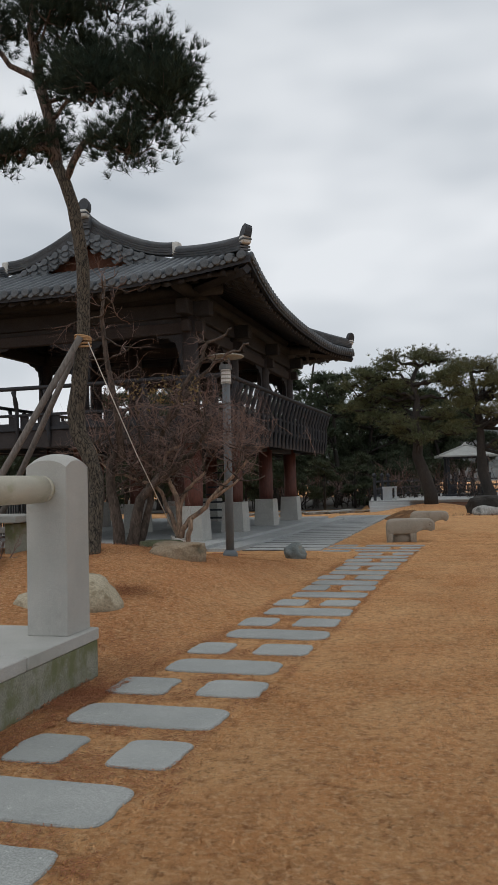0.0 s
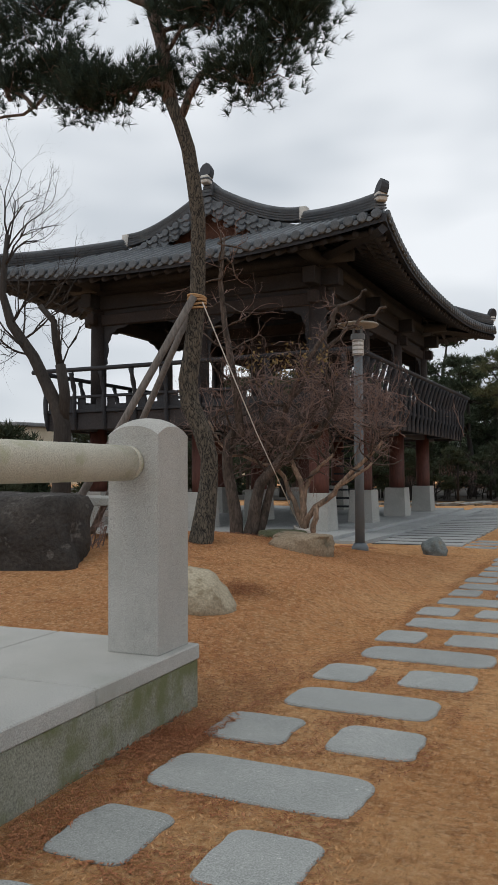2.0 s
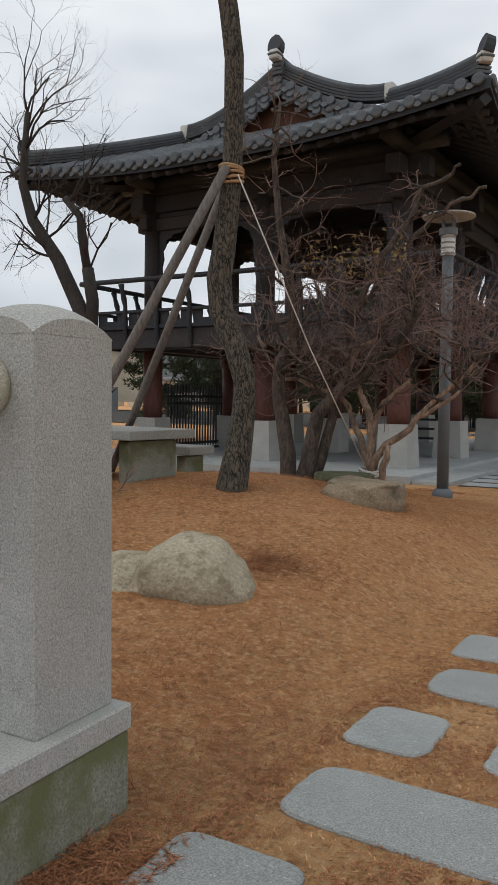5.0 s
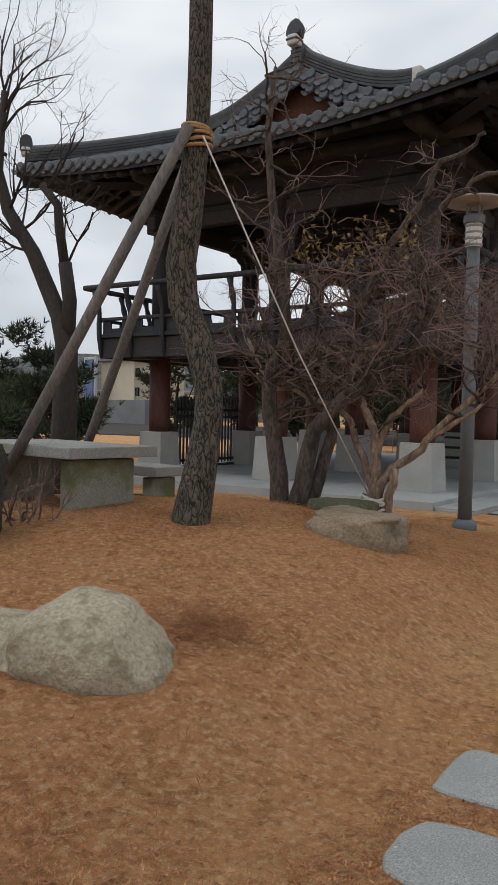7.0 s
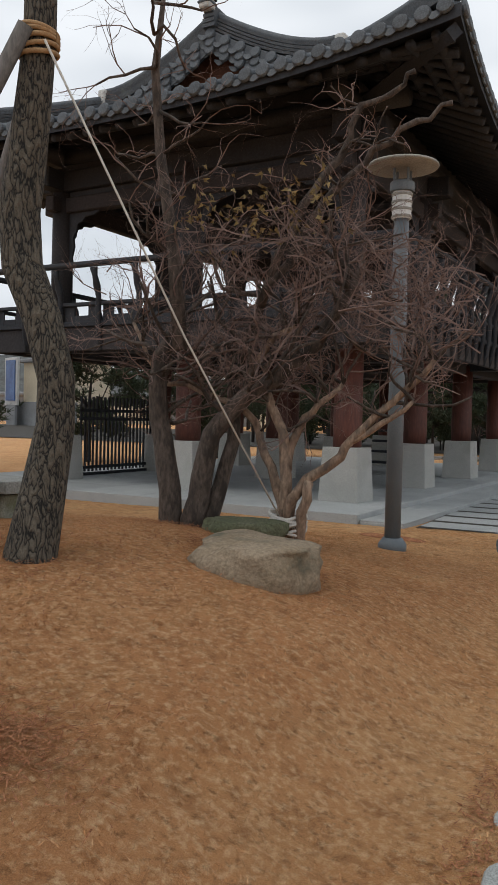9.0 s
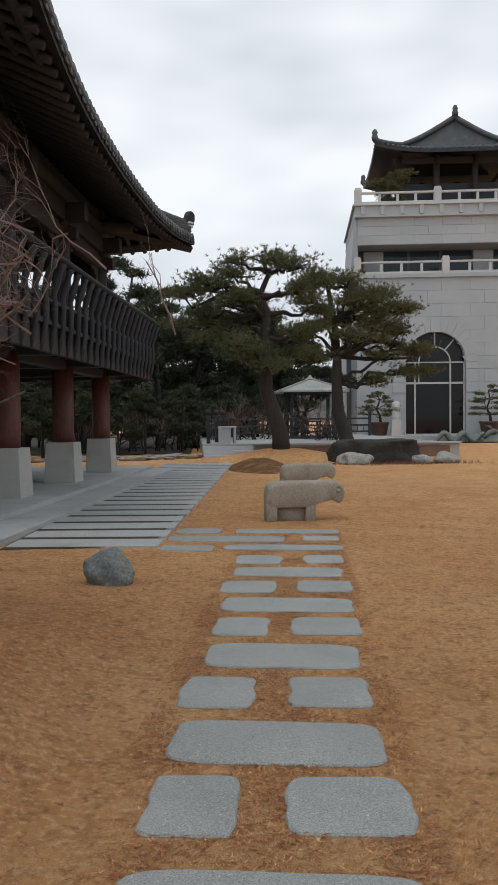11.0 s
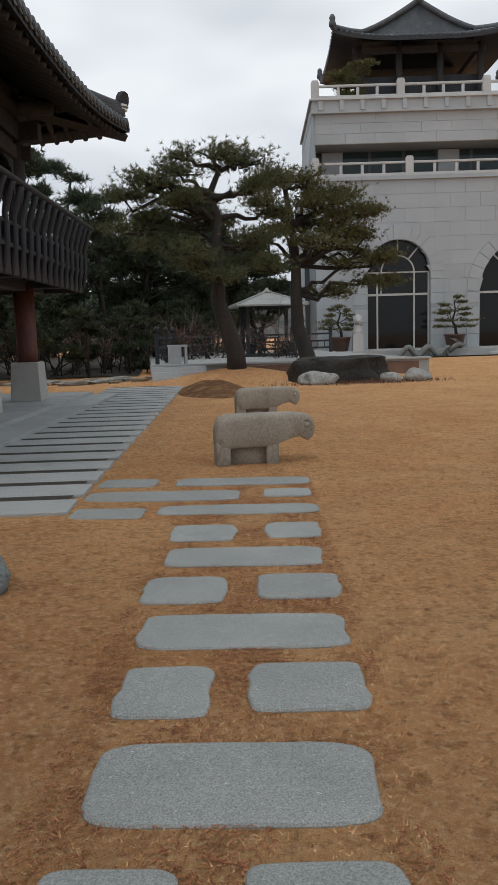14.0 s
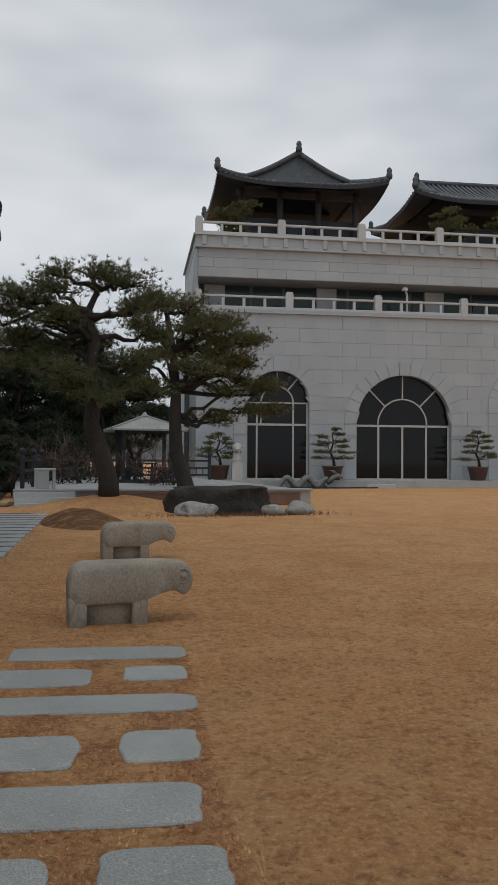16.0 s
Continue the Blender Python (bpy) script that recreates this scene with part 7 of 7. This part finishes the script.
# flared side return of the upper storey
g = Geo()
g.v = [(11.3, 60.2, 15.0), (11.3, 70.5, 15.0), (11.0, 61.0, 10.6), (11.0, 70.5, 10.6), (11.5, 60.2, 10.6), (11.5, 70.5, 10.6)]
g.f = [(0, 1, 3, 2), (0, 2, 4), (1, 5, 3), (2, 3, 5, 4)]
put("side_return", g, M_FACADE, museum)
balustrade(11.45, 46.8, MY + 0.15, 15.12, 0.86, 5.05, "white granite balustrade round the museum roof")


def roof_pavilion(cx, cy, hw, hd, z_eave, rise, gable_front, label):
    """A timber roof pavilion with a curved hip-and-gable tile roof."""
    t = thing("roof_pavilion", (cx, cy, 15.1), label, "pavilion")
    lift = 0.55

    def zz(x, y):
        dx, dy = hw - abs(x), hd - abs(y)
        gd = 0.42 * min(hw, hd)
        if gable_front:
            d = dx if (dx <= dy or dy >= gd) else dy
        else:
            d = dy if (dy <= dx or dx >= gd) else dx
        full = hw if gable_front else hd
        return z_eave + rise * (0.65 * d / full + 0.35 * (d / full) ** 2) + lift * max(0, 1 - max(dx, dy) / (0.8 * min(hw, hd))) ** 2

    gd = 0.42 * min(hw, hd)
    n = 30
    xs = sorted({-hw + 2 * hw * k / n for k in range(n + 1)} | {-hw + gd - 0.01, -hw + gd + 0.01, hw - gd - 0.01, hw - gd + 0.01})
    ys = sorted({-hd + 2 * hd * k / n for k in range(n + 1)} | {-hd + gd - 0.01, -hd + gd + 0.01, hd - gd - 0.01, hd - gd + 0.01})
    for nm, off, mt in (("roof_bed", 0.0, M_TILE), ("soffit", -0.22, M_WOOD)):
        g = Geo()
        g.v = [(cx + x, cy + y, zz(x, y) + off) for x in xs for y in ys]
        q = len(ys)
        g.f = [(i * q + j, (i + 1) * q + j, (i + 1) * q + j + 1, i * q + j + 1) for i in range(len(xs) - 1) for j in range(q - 1)]
        put(nm, g, mt, t, True)
    loop = [(x, -hd) for x in xs] + [(hw, y) for y in ys[1:]] + [(x, hd) for x in xs[::-1][1:]] + [(-hw, y) for y in ys[::-1][1:-1]]
    g = Geo()
    for x, y in loop:
        g.v += [(cx + x, cy + y, zz(x, y) - 0.22), (cx + x, cy + y, zz(x, y))]
    m = len(loop)
    g.f = [(2 * k, 2 * ((k + 1) % m), 2 * ((k + 1) % m) + 1, 2 * k + 1) for k in range(m)]
    put("eave_board", g, M_WOOD, t)
    step = 0.36
    for k in range(int(2 * hw / step)):
        x = -hw + 0.18 + k * step
        dx = hw - abs(x)
        for s in (-1, 1):
            reach = min(dx, gd - 0.02) if gable_front else (hd if dx >= gd else dx)
            pts = [(cx + x, cy + s * (hd - reach * j / 5), zz(x, s * (hd - reach * j / 5)) + 0.03) for j in range(6)]
            put("tile_roll", Geo().tube(pts, 0.10, 5), M_TILE, t, True)
    for k in range(int(2 * hd / step)):
        y = -hd + 0.18 + k * step
        dy = hd - abs(y)
        for s in (-1, 1):
            reach = (hw if dy >= gd else dy) if gable_front else min(dy, gd - 0.02)
            pts = [(cx + s * (hw - reach * j / 5), cy + y, zz(s * (hw - reach * j / 5), y) + 0.03) for j in range(6)]
            put("tile_roll", Geo().tube(pts, 0.10, 5), M_TILE, t, True)
    rid = []
    if gable_front:
        rid.append([(0, -hd + gd - 0.2), (0, hd - gd + 0.2)])
        gables = [(x, s * (hd - gd)) for s in (-1, 1) for x in (-1, 1)]
        for sx in (-1, 1):
            for sy in (-1, 1):
                rid.append([(0, sy * (hd - gd - 0.03)), (sx * (hw - gd), sy * (hd - gd - 0.03))])
                rid.append([(sx * (hw - gd), sy * (hd - gd + 0.03)), (sx * hw, sy * hd)])
    else:
        rid.append([(-hw + gd - 0.2, 0), (hw - gd + 0.2, 0)])
        for sx in (-1, 1):
            for sy in (-1, 1):
                rid.append([(sx * (hw - gd - 0.03), 0), (sx * (hw - gd - 0.03), sy * (hd - gd))])
                rid.append([(sx * (hw - gd + 0.03), sy * (hd - gd)), (sx * hw, sy * hd)])
    for i, ((xa, ya), (xb, yb)) in enumerate(rid):
        pts = []
        for k in range(11):
            x, y = xa + (xb - xa) * k / 10, ya + (yb - ya) * k / 10
            z = zz(0, 0) if i == 0 else zz(x, y)
            pts.append((cx + x, cy + y, z + 0.12))
        put("ridge", Geo().tube(pts, 0.19, 6), M_TILE, t, True)
        if i == 0:
            ends = (pts[0], pts[-1])
        elif i % 2 == 0:
            ends = (pts[-1],)
        else:
            ends = ()
        for e in ends:
            put("ridge_ornament", Geo().lathe((e[0], e[1], e[2]), [(0.2, 0), (0.22, 0.2), (0.16, 0.4), (0.2, 0.5), (0.12, 0.68), (0.03, 0.74)], 8), M_TILE, t, True)
    # gable boards
    for s in (-1, 1):
        w = (hw if gable_front else hd) - gd
        g = Geo()
        k = 12
        line = [-w + 2 * w * j / k for j in range(k + 1)]
        if gable_front:
            yy = s * (hd - gd - 0.16)
            g.v = [(cx + x, cy + yy, zz(x, 0) - 0.05) for x in line] + [(cx - w, cy + yy, zz(-w, 0) - 0.3), (cx + w, cy + yy, zz(w, 0) - 0.3)]
        else:
            xx = s * (hw - gd - 0.16)
            g.v = [(cx + xx, cy + y, zz(0, y) - 0.05) for y in line] + [(cx + xx, cy - w, zz(0, -w) - 0.3), (cx + xx, cy + w, zz(0, w) - 0.3)]
        g.f = [tuple([k + 1] + list(range(k + 1)) + [k + 2])]
        put("gable_board", g, M_WOOD, t)
    # columns and lintels take the darker wood to put in shade below the eaves
    for sx in (-0.68, -0.23, 0.23, 0.68):
        for sy in (-0.66, 0.66):
            put("column", Geo().lathe((cx + sx * hw, cy + sy * hd, 15.1), [(0.22, 0), (0.21, z_eave - 15.0)], 12), M_WOOD_BROWN, t, True)
    for sy in (-0.66, 0.66):
        put("lintel", bevel_box((cx, cy + sy * hd, z_eave - 0.25), (1.5 * hw, 0.25, 0.4), 0, 0.01, 1), M_WOOD_BROWN, t)
        put("wall_board", bevel_box((cx, cy + sy * hd * 0.86, 16.4), (1.36 * hw, 0.1, 2.4), 0, 0, 1), M_WOOD, t)
    for sx in (-0.68, 0.68):
        put("lintel", bevel_box((cx + sx * hw, cy, z_eave - 0.255), (0.25, 1.3 * hd, 0.4), 0, 0.01, 1), M_WOOD_BROWN, t)


roof_pavilion(18.4, 67.35, 5.65, 5.0, 19.3, 2.7, True, "red-columned roof pavilion with a curved dark tile roof")
roof_pavilion(36.4, 67.3, 10.6, 5.0, 18.8, 2.7, False, "long roof pavilion with a curved dark tile roof")
for i, (x, z, w) in enumerate(((14.0, 15.1, 1.5), (27.9, 15.1, 1.4), (31.6, 15.1, 1.2))):
    garden_pine("rooftop_pine", 700 + i, [(x, 61.5, z), (x, 61.5, z + 0.6), (x, 61.5, z + 1.2)], pads_in(720 + i, (x, 61.5, z + 1.6), (w, 0.9, 1.15), 20, 90, 0.45), "small rounded pine on the museum roof terrace", M_NEEDLE_WARM, 0.2, 1.0, 0.07, 7, 0.02)

# potted pines before the museum
for i, (x, h) in enumerate(((12.6, 2.9), (19.4, 3.2), (28.5, 3.25), (37.0, 3.1))):
    y = 58.6
    pot = thing("plant_pot", (x, y, MZ0), "brown glazed pot holding a trained pine", "plant pot", "potted pines of the museum")
    put("body", Geo().lathe((x, y, MZ0), [(0.42, 0), (0.46, 0.05), (0.60, 0.72), (0.64, 0.76), (0.64, 0.84), (0.56, 0.84), (0.54, 0.76)], 16), M_POT, pot, True)
    put("soil", Geo().lathe((x, y, MZ0), [(0.55, 0.70), (0.55, 0.78)], 16), M_GAP, pot)
    zz0 = MZ0 + 0.74
    tr = [(x + 0.1, y, zz0), (x + 0.05, y, zz0 + 0.5), (x - 0.15, y, zz0 + 0.9), (x + 0.05, y, zz0 + 1.5), (x - 0.05, y, zz0 + h - 1.2)]
    pads = []
    rr = random.Random(800 + i)
    for k in range(6):
        t = k / 5
        w = 1.0 - 0.55 * t
        for s in ((-1, 1) if k < 5 else (0,)):
            pads.append(((x + s * w * 0.72 + rr.gauss(0, 0.08), y + rr.gauss(0, 0.15), zz0 + 0.55 + (h - 1.55) * t + rr.gauss(0, 0.06)), (0.5 * w + 0.15, 0.5 * w + 0.15, 0.13), 70))
    garden_pine("potted_pine", 820 + i, tr, pads, "trained pine with flat needle layers in a pot", M_NEEDLE_WARM, 0.15, 1.0, 0.10, 8, 0.012)

# guardian figure on a pillar, dragon in the pond
gd_ = Geo().box((13.6, 58.2, MZ0 + 0.5), (0.62, 0.62, 1.0), 0, 0.94)
gd_.lathe((13.6, 58.2, MZ0 + 1.0), [(0.27, 0), (0.30, 0.15), (0.24, 0.45), (0.20, 0.6), (0.26, 0.72), (0.28, 0.9), (0.22, 1.06), (0.08, 1.14)], 14)
gd_.lathe((13.6, 57.93, MZ0 + 1.78), [(0.05, -0.1), (0.14, 0), (0.05, 0.1)], 10)
tagged(put("guardian_statue", gd_, M_WHITE, smooth=False), "white stone guardian figure seated on a square pillar", "statue")
pond = tagged(put("pond_basin", bevel_box((18.0, 57.2, LAWN_Z + 0.02), (6.6, 1.6, 0.10), 0, 0.01, 1), M_WATER), "shallow dark pond in front of the museum", "pond", kind="structure")
for cx_, cy_, ang in ((14.0, 56.9, 58), (21.6, 56.9, -32)):
    tagged(put("pond_kerb", bevel_box((cx_, cy_, LAWN_Z + 0.10), (1.9, 0.35, 0.26), ang, 0.02, 1), M_WHITE), "pale granite kerb slab at the pond", "kerb", "pond kerbs")
dg = Geo()
pts, rad = [], []
for k in range(61):
    t = k / 60
    pts.append((15.4 + 3.1 * t, 57.3, LAWN_Z + 0.34 + (0.27 * math.sin(t * 5.1 * math.pi - 1.6)) * (1 - 0.2 * t)))
    rad.append(0.11 + 0.08 * math.sin(math.pi * min(1, t * 1.1)))
dg.tube(pts, rad, 10)
dg.tube([(18.5, 57.3, LAWN_Z + 0.3), (18.85, 57.28, LAWN_Z + 0.6), (19.1, 57.25, LAWN_Z + 0.72), (19.4, 57.2, LAWN_Z + 0.62)], [0.13, 0.15, 0.16, 0.08], 10)
for s in (-1, 1):
    dg.tube([(19.0, 57.25 + s * 0.1, LAWN_Z + 0.82), (18.85, 57.25 + s * 0.2, LAWN_Z + 0.98), (18.65, 57.25 + s * 0.22, LAWN_Z + 1.04)], [0.05, 0.035, 0.012], 6)
for k in range(6, 58, 3):
    p = pts[k]
    dg.box((p[0], p[1], p[2] + rad[k] + 0.03), (0.05, 0.04, 0.10), 0, 0.2)
for x in (15.5, 16.3, 17.4, 18.4):
    dg.tube([(x, 57.3, LAWN_Z + 0.0), (x, 57.3, LAWN_Z + 0.3)], [0.07, 0.06], 6)
tagged(put("dragon_sculpture", dg, M_BRONZE, smooth=True), "grey coiling dragon sculpture standing in the pond", "sculpture")
for i in range(5):
    tagged(put("path_strip", bevel_box((11.4 - 0.35 * i, 53.5 - 1.5 * i, LAWN_Z + 0.03), (2.2, 0.55, 0.08), 0, 0.01, 1), M_PAVE), "flat granite strip set in the lawn", "stepping stone", "strips of the far path")
for x in (31.0, 33.0):
    tagged(put("kerb_stone", bevel_box((x, 57.3, LAWN_Z + 0.08), (1.3, 0.5, 0.24), 8, 0.06, 2), M_WHITE), "low pale kerb stone on the lawn edge", "kerb", "lawn edge kerbs")
for i, x in enumerate((24.6, 31.8)):
    fl = thing("flood_lamp", (x, MY + 0.4, 10.6), "white flood lamp on a bent arm at the ledge", "flood lamp", "ledge flood lamps")
    put("arm", Geo().tube([(x, MY + 0.4, 10.6), (x, MY + 0.4, 11.9), (x - 0.15, MY + 0.3, 12.2)], 0.07, 6), M_WHITE, fl)
    put("head", bevel_box((x - 0.2, MY + 0.25, 12.25), (0.3, 0.25, 0.2), 20, 0.02, 1), M_WHITE, fl)

# the museum stands turned by a few degrees against the lawn path
TURN = Matrix.Translation((16.2, 60.0, 0)) @ pose(0, 0, 0, 0, 0, -8.0) @ Matrix.Translation((-16.2, -60.0, 0))
for ob in list(scene.objects):
    if ob.parent is None and ob.name.split(".")[0] in ("museum_building", "balustrade", "roof_pavilion", "rooftop_pine", "plant_pot", "potted_pine", "pavement_apron", "guardian_statue", "flood_lamp"):
        ob.matrix_basis = TURN @ ob.matrix_basis

# ---- distance on the left: house, board, field bank, hills ----
house = thing("distant_house", (-56, 82, LAWN_Z), "distant cream two-storey house above a grey wall", "house")
put("wall", bevel_box((-52.6, 83, 3.9), (6.6, 7, 6.0), -20, 0.02, 1), M_CREAM, house)
put("base_wall", bevel_box((-53.0, 79.0, 1.1), (11.5, 1, 2.8), -20, 0.02, 1), M_GREYWALL, house)
put("roof", bevel_box((-52.4, 83, 7.05), (7.6, 8, 0.45), -20, 0.1, 1), M_GREYWALL, house)
for k in range(3):
    for zf in (3.4, 5.5):
        wx = -54.6 + 2.0 * k
        wo = put("window", bevel_box((wx, 79.55 - 0.36 * (wx + 52.6), zf), (1.1, 0.2, 1.0), -20, 0, 1), M_GLASS, house)
        put("sill", bevel_box((wx, 79.45 - 0.36 * (wx + 52.6), zf - 0.55), (1.7, 0.3, 0.1), -20, 0, 1), M_FRAME, wo)
board = thing("display_board", (-59.5, 79, LAWN_Z), "tall blue display board with a white frame", "sign board")
put("frame", bevel_box((-57.0, 79, 4.7), (2.9, 0.3, 5.2), -25, 0.05, 1), M_FRAME, board)
put("face", bevel_box((-57.05, 78.78, 4.8), (2.1, 0.1, 4.4), -25, 0, 1), M_BLUE, board)
put("leg", bevel_box((-57.0, 79, 1.0), (2.0, 0.3, 2.6), -25, 0, 1), M_GREYWALL, board)
rr = random.Random(9)
for i in range(9):
    x = -40 - 6 * i + rr.uniform(-2, 2)
    hb = thing("far_house", (x, 120 + rr.uniform(-8, 12), LAWN_Z), "far low house in the valley", "house", "far houses")
    bx, by = hb.matrix_basis.translation.x, hb.matrix_basis.translation.y
    put("wall", bevel_box((bx, by, 1.9), (6, 6, 4), rr.uniform(-30, 30), 0.02, 1), M_GREYWALL if i % 2 else M_CREAM, hb)
    put("roof", bevel_box((bx, by, 4.2), (6.8, 6.8, 0.7), rr.uniform(-30, 30), 0.2, 1), M_GREYWALL, hb)
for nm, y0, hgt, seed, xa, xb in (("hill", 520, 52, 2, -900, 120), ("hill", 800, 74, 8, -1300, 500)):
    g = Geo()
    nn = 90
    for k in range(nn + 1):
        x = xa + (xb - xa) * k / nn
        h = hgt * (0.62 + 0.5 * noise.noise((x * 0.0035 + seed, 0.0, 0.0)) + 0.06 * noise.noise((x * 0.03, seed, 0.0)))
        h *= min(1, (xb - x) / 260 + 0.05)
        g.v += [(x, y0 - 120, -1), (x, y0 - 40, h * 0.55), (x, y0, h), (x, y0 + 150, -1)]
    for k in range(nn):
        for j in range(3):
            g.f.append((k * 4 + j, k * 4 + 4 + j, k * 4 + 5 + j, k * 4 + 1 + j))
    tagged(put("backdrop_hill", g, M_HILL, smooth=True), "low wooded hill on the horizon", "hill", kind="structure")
# dense far tree line that closes the garden
tl = Plant(91)
for k in range(260):
    x, y = tl.r.uniform(-95, 9), tl.r.uniform(84, 100)
    if -75 < x < -42:
        continue
    h = tl.r.uniform(4, 9) if x > -42 else tl.r.uniform(2, 5)
    if -4 < x:
        h = tl.r.uniform(7, 10)
    tl.wood.tube([(x, y, -0.2), (x + tl.r.gauss(0, 0.3), y, h * 0.6)], [0.15, 0.08], 5)
    for _ in range(26):
        tl.tuft((x + tl.r.gauss(0, 1.3), y + tl.r.gauss(0, 1.2), h * 0.55 + tl.r.gauss(0, h * 0.2)), (0, 0, 1), 0.9, 8, 0.12, 1.0)
tlo = thing("tree_line", (-40, 92, LAWN_Z), "far dark tree line behind the field", "woods", kind="stuff")
put("trunk_mass", tl.wood, M_BARK_FAR, tlo)["kind"] = "stuff"
put("foliage", tl.leaf, M_NEEDLE_DARK, tlo)["kind"] = "stuff"
